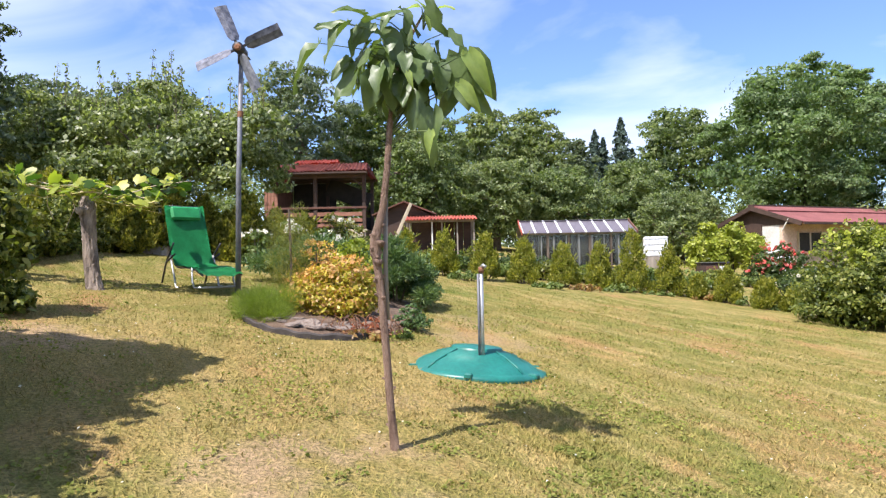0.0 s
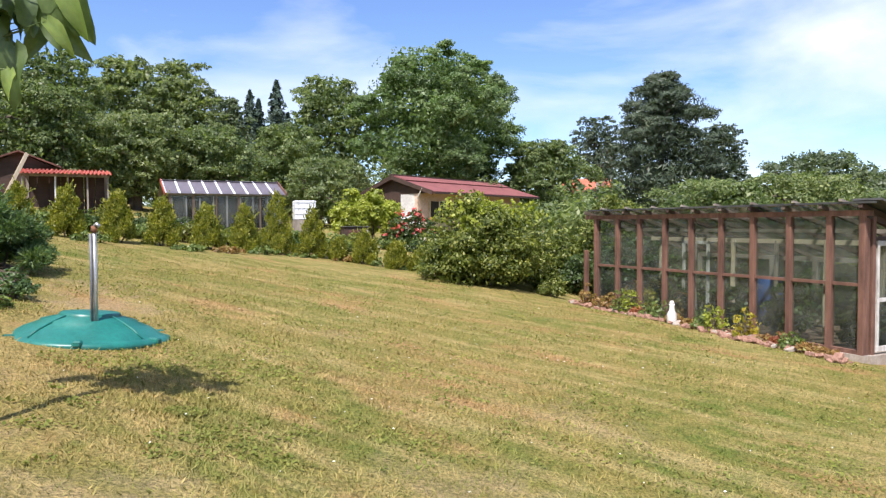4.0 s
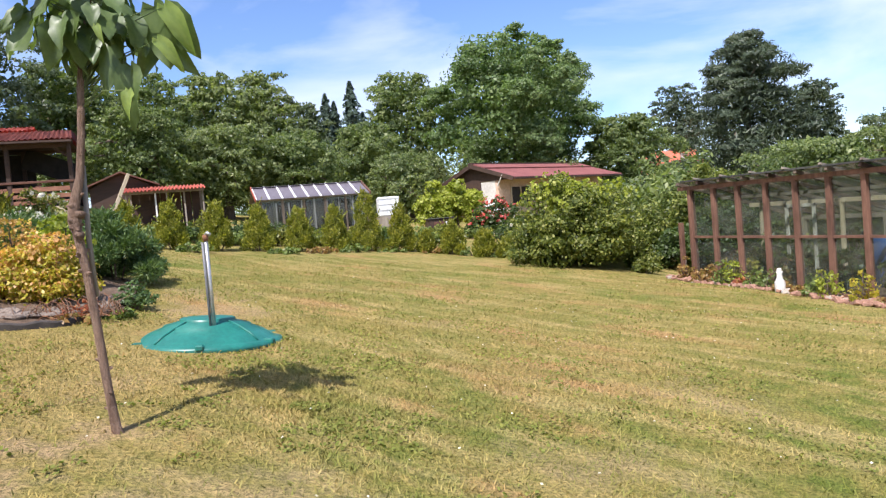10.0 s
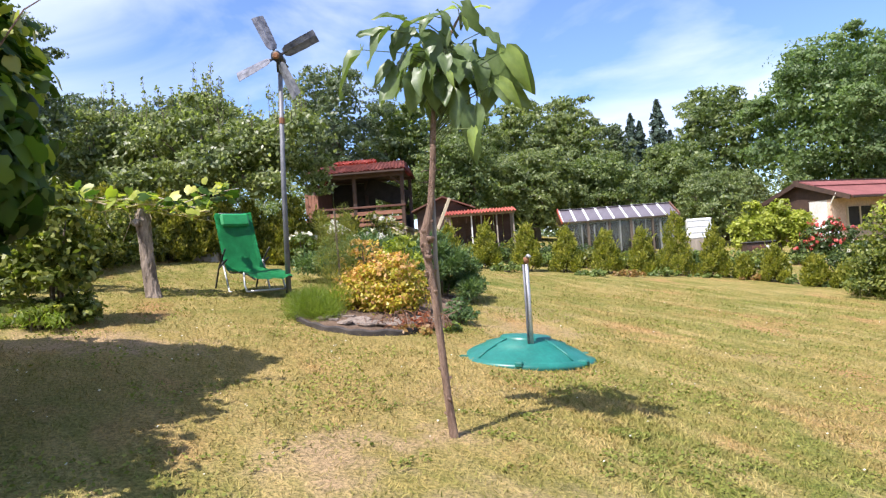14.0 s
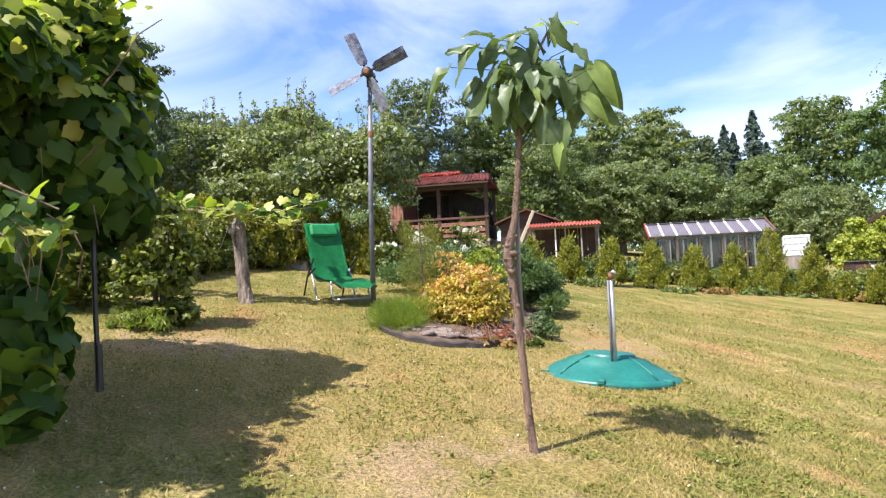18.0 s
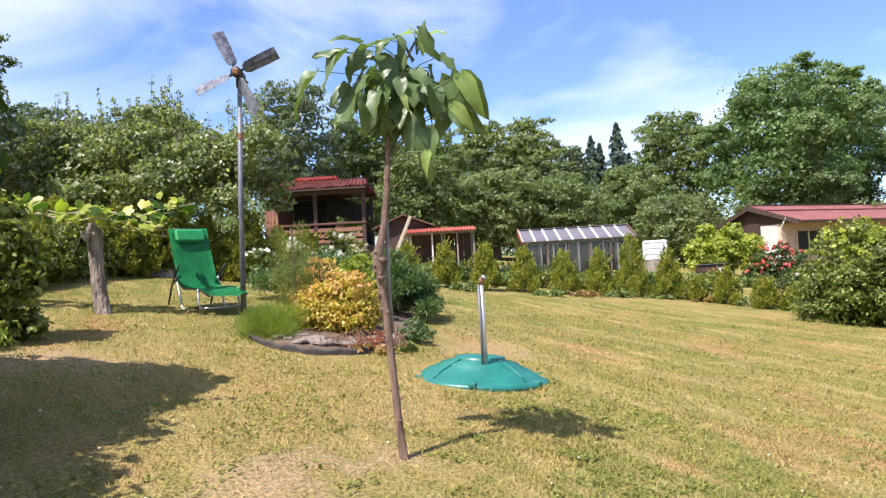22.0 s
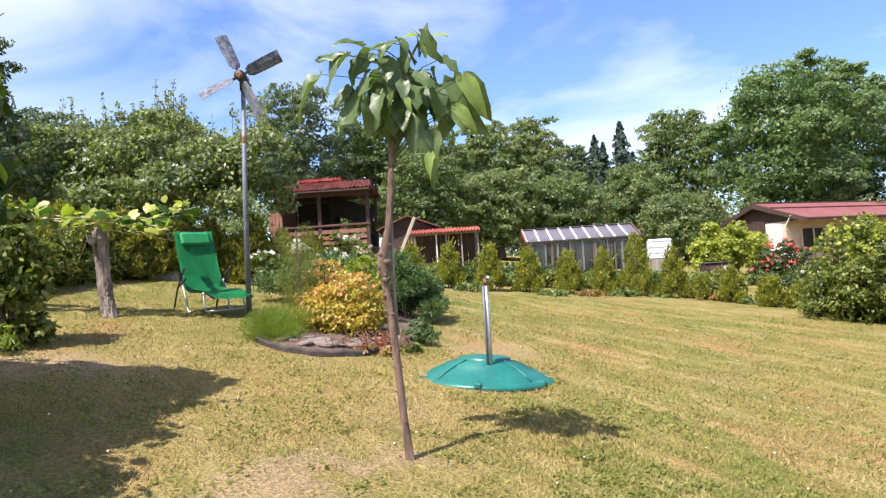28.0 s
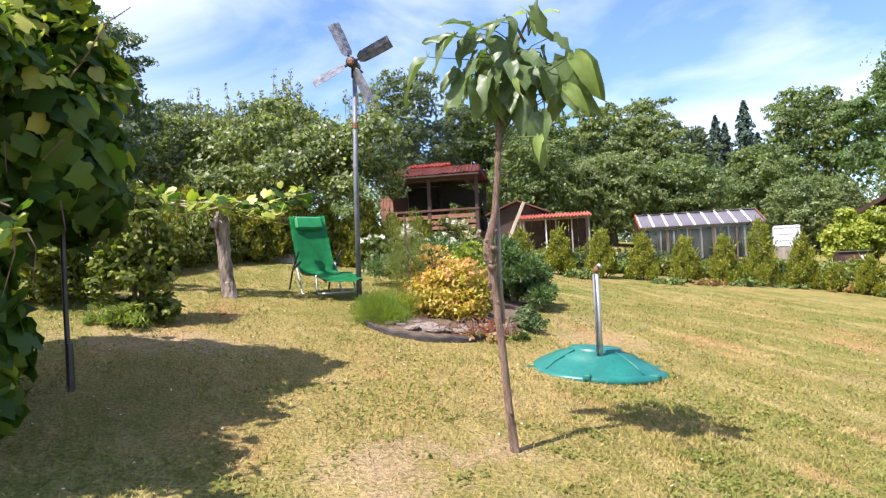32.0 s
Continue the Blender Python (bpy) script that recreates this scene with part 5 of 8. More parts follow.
def small_greenhouse():
    x0, y0 = 2.58, 25.15
    z0 = real_z(x0 + 1.8, y0)
    t = thing("small_greenhouse", (x0, y0, z0), "small film greenhouse with a grey ribbed sheet roof", "greenhouse", rz=0.8)
    W, D, H = 3.75, 2.3, 1.08 - z0
    for i in range(6):
        x = W * i / 5
        part("post", bm_beam((x, 0, -0.1), (x, 0, H), 0.08 if i in (0, 1, 3) else 0.05, 0.07, up=(0, 1, 0)), M["bark"], t)
        part("post", bm_beam((x, D, -0.1), (x, D, H), 0.08, 0.08, up=(0, 1, 0)), M["old_wood"], t)
    for i in range(5):
        w = part("film_panel", bm_box((W * i / 5 + 0.05, 0.02, 0.1), (W * (i + 1) / 5 - 0.05, 0.03, H - 0.05)), M["glass"], t)
        w.visible_shadow = False
        # Dark rear panels stand in for the shaded inside.
        part("back_panel", bm_box((W * i / 5 + 0.05, D - 0.03, 0.1), (W * (i + 1) / 5 - 0.05, D - 0.02, H - 0.05)), M["dark_wood"], t)
    rng = random.Random(14)
    for i in range(9):
        x = 0.08 + (W - 0.16) * i / 8 + rng.uniform(-0.03, 0.03)
        part("film_strip", bm_box((x - rng.uniform(0.015, 0.04), -0.02, 0.15), (x + rng.uniform(0.01, 0.035), -0.012, H - rng.uniform(0.06, 0.2))), M["net"], t)
    part("eave_beam", bm_box((-0.1, -0.06, H - 0.07), (W + 0.1, 0.06, H), 0.01), M["old_wood"], t)
    run, rise = 1.25, 0.48
    ang = math.degrees(math.atan2(rise, run))
    sl = math.hypot(run, rise) + 0.1
    for k in range(9):
        wdt = (W + 0.3) / 9
        f = part("roof_sheet", bm_box((0.02, 0, 0), (wdt - 0.02, sl, 0.012)), M["rib"], t)
        f.matrix_basis = pose(-0.15 + k * wdt, -0.12, H - 0.03, ang, 0, 0)
        f = part("roof_batten", bm_box((-0.03, 0, 0.0), (0.04, sl, 0.03), 0.004), M["ibc"], t)
        f.matrix_basis = pose(-0.15 + k * wdt, -0.12, H - 0.03, ang, 0, 0)
    f = part("roof_sheet", bm_box((0, 0, 0), (W + 0.3, sl, 0.012)), M["rib"], t)
    f.matrix_basis = pose(W + 0.15, D + 0.1, H - 0.03, ang, 0, 180)
    part("verge_board", bm_beam((-0.17, -0.14, H - 0.03), (-0.17, run - 0.08, H + rise), 0.03, 0.12), M["shed_roof"], t, "red painted verge board")
    part("verge_board", bm_beam((W + 0.17, -0.14, H - 0.03), (W + 0.17, run - 0.08, H + rise), 0.03, 0.12), M["maroon"], t)
    return t


small_greenhouse()


def ibc_tank():
    x0, y0 = 7.53, 28.2
    z0 = real_z(x0 + 0.5, y0)
    t = thing("water_tank", (x0, y0, z0), "white plastic water tank in a steel cage", "water tank", rz=-12)
    H = 0.97 - z0
    part("pallet", bm_box((0, 0, 0), (0.95, 1.1, 0.5)), M["old_wood"], t)
    part("tank", bm_box((0.03, 0.03, 0.5), (0.92, 1.07, H), 0.05), M["ibc"], t)
    for k in range(6):
        part("cage_bar", bm_tube([(0.04 + k * 0.174, 0.0, 0.5), (0.04 + k * 0.174, 0.0, H)], 0.009, 6), M["ibc"], t)
    for k in range(4):
        z = 0.55 + k * (H - 0.6) / 3
        part("cage_bar", bm_tube([(0.0, 0.0, z), (0.95, 0.0, z)], 0.01, 6), M["ibc"], t)


ibc_tank()


def house():
    """The neighbour's low house: a pitched maroon roof, peach walls and two dark windows."""
    z0 = real_z(17, 33) - 0.1
    t = thing("neighbour_house", (15.1, 30.8, z0), "low house with a maroon felt roof and peach rendered walls", "house", rz=26.6)
    L, D, E, R = 10.3, 4.9, 1.5 - z0, 2.34 - z0
    part("wall", bm_box((0.05, 1.0, 0), (L - 0.4, 1.2, E + 0.15)), M["house_wall"], t)
    part("wall", bm_box((0.05, 3.9, 0), (L - 0.4, 4.1, E + 0.15)), M["house_wall"], t)
    part("wall", bm_box((0.05, 1.2, 0), (0.25, 3.9, E + 0.1)), M["white_wall"], t, "white rendered gable wall")
    # Dark sheet over half the gable wall, painting the overhang's shade.
    part("gable_shade", bm_box((-0.02, 2.1, 0), (0.045, 4.15, E + 0.05)), M["dark_wood"], t, "dark panel painting the shade on the gable wall")
    part("wall", bm_box((L - 0.6, 1.2, 0), (L - 0.4, 3.9, E + 0.1)), M["house_wall"], t)
    for x in (0.03, L - 0.45):
        gb = bmesh.new()
        vs = [gb.verts.new(p) for p in ((x, 0.15, E + 0.0), (x, 4.75, E + 0.0), (x, 2.45, R - 0.04), (x + 0.05, 0.15, E + 0.0), (x + 0.05, 4.75, E + 0.0), (x + 0.05, 2.45, R - 0.04))]
        for f in ((0, 1, 2), (5, 4, 3), (0, 3, 4, 1), (1, 4, 5, 2), (2, 5, 3, 0)):
            gb.faces.new([vs[i] for i in f])
        part("gable_board", gb, M["dark_wood"], t, "dark boarded gable")
    for x, w in ((1.0, 1.5), (3.4, 2.4)):
        win = part("window", bm_box((x, 0.95, E - 1.2), (x + w, 1.02, E - 0.36)), M["dark"], t, "dark window")
        for bx in (bm_box((x - 0.06, 0.92, E - 1.26), (x, 1.03, E - 0.3)), bm_box((x + w, 0.92, E - 1.26), (x + w + 0.06, 1.03, E - 0.3)), bm_box((x + w / 2 - 0.04, 0.92, E - 1.2), (x + w / 2 + 0.04, 1.0, E - 0.36))):
            part("window_frame", bx, M["pale_wood"], win)
    for sgn in (-1, 1):
        bm = bmesh.new()
        y_e, y_r = (0.0 if sgn < 0 else 4.9), 2.45
        cs = [(-0.0, y_e, E), (L + 0.2, y_e, E), (L - 0.65, y_r, R), (-0.25, y_r, R)]
        vs = [bm.verts.new(c) for c in cs] + [bm.verts.new((c[0], c[1], c[2] + 0.09)) for c in cs]
        for f in ((3, 2, 1, 0), (4, 5, 6, 7), (0, 1, 5, 4), (1, 2, 6, 5), (2, 3, 7, 6), (3, 0, 4, 7)):
            bm.faces.new([vs[i] for i in f])
        bmesh.ops.recalc_face_normals(bm, faces=bm.faces)
        part("roof_slope", bm, M["maroon_roof"], t)
        part("barge_board", bm_beam((-0.28, 2.45, R + 0.0), (-0.03, y_e, E + 0.0), 0.05, 0.2), M["dark_wood"], t)
    part("ridge_board", bm_box((-0.27, 2.3, R + 0.07), (L - 0.7, 2.6, R + 0.17)), M["dark_wood"], t)
    part("upper_course", bm_beam((-0.2, 2.0, R - 0.03), (L - 0.6, 2.0, R - 0.03), 0.9, 0.05, up=(0, -0.33, 1)), M["maroon_roof"], t)
    part("gutter", bm_beam((0.05, -0.05, E + 0.01), (L + 0.15, -0.05, E + 0.01), 0.08, 0.09), M["dark_wood"], t)
    part("strut", bm_tube([(-0.05, 1.0, E - 0.3), (-0.1, 0.6, E + 0.25)], 0.03, 7), M["white_paint"], t)
    return t


house()

# ---- lawn things ----
def septic_lid():
    x, y = 0.155, 6.93
    t = thing("tank_cover", on(x, y, -0.07), "domed green plastic tank cover with moulded ribs", "tank cover", rz=14)
    t.rotation_euler.y = radians(5.0)
    bm = bmesh.new()
    prof = [(0.655, 0.0), (0.665, 0.03), (0.655, 0.062), (0.60, 0.075), (0.585, 0.085), (0.5, 0.15), (0.38, 0.21), (0.375, 0.226), (0.24, 0.268), (0.235, 0.28), (0.1, 0.295), (0.0, 0.297)]
    n = 56
    rings = []
    for r, z in [(r * 1.03, z * 0.86) for r, z in prof[:-1]]:
        rings.append([bm.verts.new((r * math.cos(2 * math.pi * k / n), r * math.sin(2 * math.pi * k / n), z)) for k in range(n)])
    tip = bm.verts.new((0, 0, prof[-1][1] * 0.86))
    for r0, r1 in zip(rings, rings[1:]):
        for k in range(n):
            bm.faces.new((r0[k], r0[(k + 1) % n], r1[(k + 1) % n], r1[k]))
    for k in range(n):
        bm.faces.new((rings[-1][k], rings[-1][(k + 1) % n], tip))
    part("dome", bm, M["green_plastic"], t, smooth=True)
    for k in range(4):
        a = 2 * math.pi * k / 4 + 0.5
        pts = [(r * 1.03 * math.cos(a), r * 1.03 * math.sin(a), z * 0.86 + 0.004) for r, z in ((0.585, 0.085), (0.5, 0.15), (0.38, 0.215), (0.25, 0.27))]
        part("rib", bm_tube(pts, [0.008, 0.01, 0.01, 0.006], 8), M["green_plastic"], t, smooth=True)
    for k in range(6):
        a = 2 * math.pi * k / 6 + 0.15
        lug = part("lug", bm_box((-0.05, -0.035, 0), (0.05, 0.035, 0.05), 0.012), M["green_plastic"], t)
        lug.matrix_basis = pose(0.645 * math.cos(a), 0.645 * math.sin(a), 0.03, 0, 0, math.degrees(a))
    hatch = bmesh.new()
    rows = [[hatch.verts.new((r * math.cos(math.pi * k / 20), r * math.sin(math.pi * k / 20), z)) for k in range(40)] for r, z in ((0.25, 0.222), (0.245, 0.25), (0.23, 0.258), (0.1, 0.268))]
    for r0, r1 in zip(rows, rows[1:]):
        for k in range(40):
            hatch.faces.new((r0[k], r0[(k + 1) % 40], r1[(k + 1) % 40], r1[k]))
    hatch.faces.new(rows[-1])
    part("hatch", hatch, M["green_plastic"], t, smooth=True)
    rng = random.Random(3)
    for k in range(14):
        s = 0.36 + 0.24 * k / 14
        dab = part("white_splash", bm_box((-0.014, -0.01, 0), (0.014, 0.01, 0.004), 0.002), M["white_paint"], t, "white paint drip")
        dab.matrix_basis = pose(-0.04 + rng.uniform(-0.02, 0.03) * k / 5 + 0.05 * k / 14, -s * 0.95, 0.19 - (s - 0.36) * 0.5, -28, 0, rng.uniform(0, 180))
    p = thing("standpipe", on(0.22, 6.62, 0.11), "slim galvanised steel standpipe with a tap fitting", "pipe")
    part("pipe", bm_tube([(0, 0, -0.08), (0.0, 0, 0.4), (0.0, 0, 0.84)], 0.018, 12), M["steel"], p, smooth=True)
    part("side_pipe", bm_tube([(-0.032, -0.015, -0.06), (-0.03, -0.015, 0.4), (-0.03, -0.015, 0.8)], 0.012, 8), M["dull_steel"], p, smooth=True)
    part("collar", bm_tube([(0, 0, -0.04), (0, 0, 0.02)], 0.027, 12), M["rust"], p, "rusty collar", True)
    part("fitting", bm_tube([(0, 0, 0.81), (0, 0, 0.865)], 0.026, 10), M["rust"], p, "rust-stained fitting", True)
    part("spout", bm_tube([(0, 0, 0.86), (0.02, -0.03, 0.88), (0.04, -0.04, 0.86)], 0.016, 8), M["steel"], p, smooth=True)
    return t


septic_lid()


def heart_leaf(L, fold=0.25, curl=0.35, seed=0):
    """One big heart-shaped leaf with a folded midrib; its stalk end is at the origin and it points along +y."""
    rng = random.Random(seed)
    outline = [(0.0, 0.0), (0.13, -0.08), (0.26, -0.02), (0.335, 0.15), (0.33, 0.34), (0.27, 0.55), (0.17, 0.75), (0.07, 0.9), (0.0, 1.02)]
    bm = bmesh.new()
    mid = [bm.verts.new((0, y * L, -curl * L * (y ** 2) * 0.5)) for y in (0, 0.1, 0.2, 0.33, 0.48, 0.63, 0.78, 0.9, 1.02)]
    for s in (-1, 1):
        rim, half = [], []
        for i, (x, y) in enumerate(outline):
            if i in (0, 8):
                rim.append(mid[i])
                half.append(mid[i])
                continue
            w = 1 + rng.uniform(-0.16, 0.16)
            zr = fold * abs(x) * L * 0.9 - curl * L * (max(y, 0) ** 2) * 0.55 + rng.uniform(-0.1, 0.1) * L
            rim.append(bm.verts.new((s * x * L * w, y * L, zr)))
            ym = mid[i].co.y
            half.append(bm.verts.new((s * x * L * 0.52, (y * L + ym) / 2, fold * abs(x) * L * 0.62 - curl * L * (ym / L) ** 2 * 0.5 + rng.uniform(-0.015, 0.02) * L)))
        for i in range(8):
            for a, b in ((mid, half), (half, rim)):
                quad = []
                for v in (a[i], a[i + 1], b[i + 1], b[i]):
                    if v not in quad:
                        quad.append(v)
                if len(quad) > 2:
                    bm.faces.new(quad if s > 0 else quad[::-1])
    return bm


def catalpa():
    x, y = -0.4, 4.32
    z = real_z(x, y)
    t = thing("catalpa_tree", (x, y, z - 0.02), "young catalpa with a knotted slim trunk and big heart-shaped leaves", "tree")
    pts = [(0.02, 0, -0.06), (0.0, 0, 0.04), (-0.02, 0, 0.28), (-0.04, 0, 0.62), (-0.06, 0, 0.9), (-0.085, 0, 1.13), (-0.095, 0.0, 1.2), (-0.09, 0, 1.27), (-0.045, 0, 1.44), (-0.015, 0, 1.68), (0.005, 0, 1.92), (0.03, 0, 2.08), (0.09, 0, 2.38), (0.22, 0.0, 2.6)]
    rad = [0.042, 0.029, 0.025, 0.0235, 0.023, 0.025, 0.034, 0.029, 0.022, 0.02, 0.019, 0.017, 0.013, 0.006]
    part("trunk", bm_tube(pts, rad, 12, wob=0.16, seed=4), M["young_bark"], t, smooth=True)
    rng = random.Random(11)
    for k in range(16):
        f = rng.uniform(0.3, 6.5)
        i = int(f)
        p = Vector(pts[i + 1]).lerp(Vector(pts[i + 2]), f - i)
        a = rng.uniform(0, 6.28)
        o = Vector((math.cos(a), math.sin(a), 0.3))
        part("bud_scar", bm_tube([p + o * 0.018, p + o * 0.04], [0.014, 0.006], 6), M["young_bark"], t)
    for pz, dx, dy in ((1.12, -0.09, -0.04), (1.2, -0.11, -0.03), (1.28, -0.1, -0.03), (1.23, -0.07, -0.045)):
        part("knot", bm_tube([(dx + 0.02, dy + 0.03, pz), (dx - 0.004, dy - 0.0, pz + 0.012)], [0.026, 0.013], 9, wob=0.35, seed=int(pz * 100)), M["young_bark"], t, smooth=True)
    part("stake", bm_tube([(-0.03, 0.03, 0.78), (-0.04, 0.045, 1.1), (-0.03, 0.04, 1.5)], [0.013, 0.015, 0.014], 7), M["old_wood"], t, "grey wooden support stake", True)
    meshes = []
    for k in range(10):
        bm = heart_leaf(1.0, rng.uniform(0.0, 0.5), rng.uniform(0.2, 0.95), k)
        me = bpy.data.meshes.new("leaf")
        bm.to_mesh(me)
        bm.free()
        me.materials.append(M["catalpa"])
        me.polygons.foreach_set("use_smooth", [True] * len(me.polygons))
        meshes.append(me)
    young = meshes[0].copy()
    young.materials.clear()
    young.materials.append(M["catalpa_young_lit"])
    stem = [Vector(p) for p in pts[10:]]
    stalks = bmesh.new()

    def put(me, base, tip, facing, wide=1.0):
        """A leaf from its stalk's end to its tip, its upper side turned towards the given way."""
        d = tip - base
        L = d.length
        d.normalize()
        nz = facing - d * facing.dot(d)
        nz.normalize()
        sx = d.cross(nz)
        ob = new("leaf", me)
        ob.parent = t
        m = Matrix((sx, d, nz)).transposed().to_4x4()
        ob.matrix_basis = Matrix.Translation(base) @ m @ Matrix.Diagonal((L * wide, L, L, 1))
        f = min(max((base.z - 2.0) / 0.6, 0.0), 0.99) * (len(stem) - 1)
        root = stem[int(f)].lerp(stem[int(f) + 1], f - int(f)) - Vector((0, 0, 0.05))
        root -= Vector((0, 0, 0.03 + 0.12 * abs(base.x - root.x)))
        bm_tube([root, root.lerp(base, 0.5) + Vector((0, 0, 0.045)), base], [0.005, 0.0035, 0.0025], 5, stalks)

    # the outer leaves: stalk end x, z and tip x, z
    west = ((-0.39, 2.42, -0.62, 2.2), (-0.22, 2.51, -0.39, 2.5), (-0.12, 2.54, -0.25, 2.6), (-0.2, 2.49, -0.39, 2.32), (-0.15, 2.49, -0.21, 2.32), (-0.1, 2.33, -0.32, 2.06), (-0.22, 2.32, -0.34, 2.21), (-0.08, 2.2, -0.09, 1.98), (0.03, 2.24, -0.02, 1.97), (0.1, 2.55, -0.12, 2.51), (0.05, 2.57, -0.06, 2.44), (-0.08, 2.51, -0.19, 2.38))
    east = ((0.15, 2.31, 0.19, 2.06), (0.1, 2.56, 0.17, 2.41), (0.26, 2.61, 0.32, 2.38), (0.36, 2.43, 0.49, 2.29), (0.49, 2.32, 0.6, 2.05), (0.42, 2.13, 0.62, 1.96), (0.27, 1.98, 0.23, 1.66), (0.18, 2.1, 0.14, 1.84), (0.37, 2.14, 0.34, 1.94), (0.42, 2.3, 0.43, 1.98), (0.31, 2.29, 0.38, 2.08), (-0.02, 2.44, 0.14, 2.25))
    for k, (bx, bz, tx, tz) in enumerate(west + east):
        dy = -0.12 + rng.uniform(-0.1, 0.08)
        flat = abs(tz - bz) < 0.09
        put(meshes[k % 10], Vector((bx, dy, bz)), Vector((tx, dy - (0.04 if not flat else 0.1), tz)), Vector((rng.uniform(-0.9, 0.6), rng.uniform(-1.0, -0.25), 1.0 if flat else rng.uniform(0.3, 0.9))), 0.6 if tz < 1.9 else rng.uniform(0.7, 1.0))
    for bx, bz, tx, tz in ((0.21, 2.63, 0.10, 2.64), (0.31, 2.62, 0.40, 2.64), (0.25, 2.6, 0.27, 2.5), (0.23, 2.61, 0.2, 2.68)):
        put(young, Vector((bx, -0.02, bz)), Vector((tx, -0.05, tz)), Vector((0.1, -0.5, 1)))
    # Pale leaves laid over the dark ones paint light coming through them.
    for bx, bz, tx, tz in ((0.47, 2.27, 0.6, 2.04), (0.42, 2.1, 0.54, 1.95), (0.14, 2.17, 0.16, 2.08), (0.26, 1.84, 0.23, 1.7)):
        put(young, Vector((bx, -0.3, bz)), Vector((tx, -0.33, tz)), Vector((-0.3, -0.9, 0.6)), 0.6)
    for k in range(74):
        a, q = k * 2.399, math.sqrt((k + 0.5) / 74)
        h = rng.uniform(-1, 1)
        w = math.sqrt(1 - h * h * 0.8)
        c = Vector((0.1 + 0.31 * q * w * math.cos(a), 0.05 + 0.36 * q * w * math.sin(a), 2.31 + 0.2 * h))
        out = Vector((math.cos(a), math.sin(a), 0))
        tip = c + (out * rng.uniform(0.2, 0.8) + Vector((0, 0, -rng.uniform(0.45, 1.1)))).normalized() * rng.uniform(0.11, 0.19)
        put(meshes[k % 10], c, tip, out + Vector((rng.uniform(-0.3, 0.3), rng.uniform(-0.3, 0.3), rng.uniform(0.3, 0.9))))
    tagged(part("stalk", stalks, M["catalpa"], t), kind="stuff")
    return t


catalpa()


def wind_wheel():
    x, y = -2.96, 9.66
    z = real_z(x, y)
    t = thing("wind_wheel", (x, y, z - 0.1), "garden wind wheel with four peeling blades on a tall grey pole", "wind wheel")
    top = (0.09, 0, 3.36)
    part("pole", bm_tube([(0, 0, 0), (0.03, 0, 1.7), top], [0.038, 0.035, 0.031], 12), M["dull_steel"], t, smooth=True)
    part("swivel", bm_tube([(0.09, 0, 3.25), (0.09, 0, 3.5)], 0.05, 10), M["dark_tube"], t, smooth=True)
    hub = part("hub", bm_tube([(0.09, 0.12, 3.43), (0.09, -0.17, 3.43)], [0.06, 0.075], 12), M["dark_tube"], t, smooth=True)
    for k in range(4):
        a = radians(113 + 90 * k)
        bm = bmesh.new()
        prof = []
        for r, w, h in ((0.11, 0.05, 0.0), (0.17, 0.085, 0.0), (0.42, 0.09, 0.02), (0.62, 0.088, 0.03)):
            tw = 0.75 - r * 0.45
            row = []
            for s in (-1, 0, 1):
                u, v = s * w * math.cos(tw), s * w * math.sin(tw) + (0.018 if s == 0 else 0)
                p = Vector((math.cos(a) * r - math.sin(a) * u, -v, math.sin(a) * r + math.cos(a) * u))
                row.append(p)
            prof.append(row)
        for off in (0, 0.008):
            vs = [[bm.verts.new(p + Vector((0, off, 0))) for p in row] for row in prof]
            for r0, r1 in zip(vs, vs[1:]):
                for i in (0, 1):
                    bm.faces.new((r0[i], r0[i + 1], r1[i + 1], r1[i]))
        bl = part("blade", bm, M["dark_blade" if k in (0, 1, 3) else "blade"], t, "weathered dark blade with peeling white paint")
        bl.matrix_basis = pose(0.09, -0.13, 3.43)
        arm = part("blade_arm", bm_tube([(0, 0, 0), (math.cos(a) * 0.2, 0, math.sin(a) * 0.2)], 0.02, 6), M["dark_tube"], t)
        arm.matrix_basis = pose(0.09, -0.12, 3.43)
    part("hub_cap", bm_tube([(0.09, -0.17, 3.43), (0.09, -0.195, 3.43)], [0.05, 0.03], 10), M["rust"], t, "rusty hub cap")
    part("pole_band", bm_tube([(0.065, 0, 2.52), (0.067, 0, 2.6)], 0.04, 10), M["rust"], t)
    part("tail_bar", bm_tube([(0.09, 0.1, 3.43), (0.09, 0.4, 3.43)], 0.015, 6), M["dark_tube"], t)
    return t


wind_wheel()


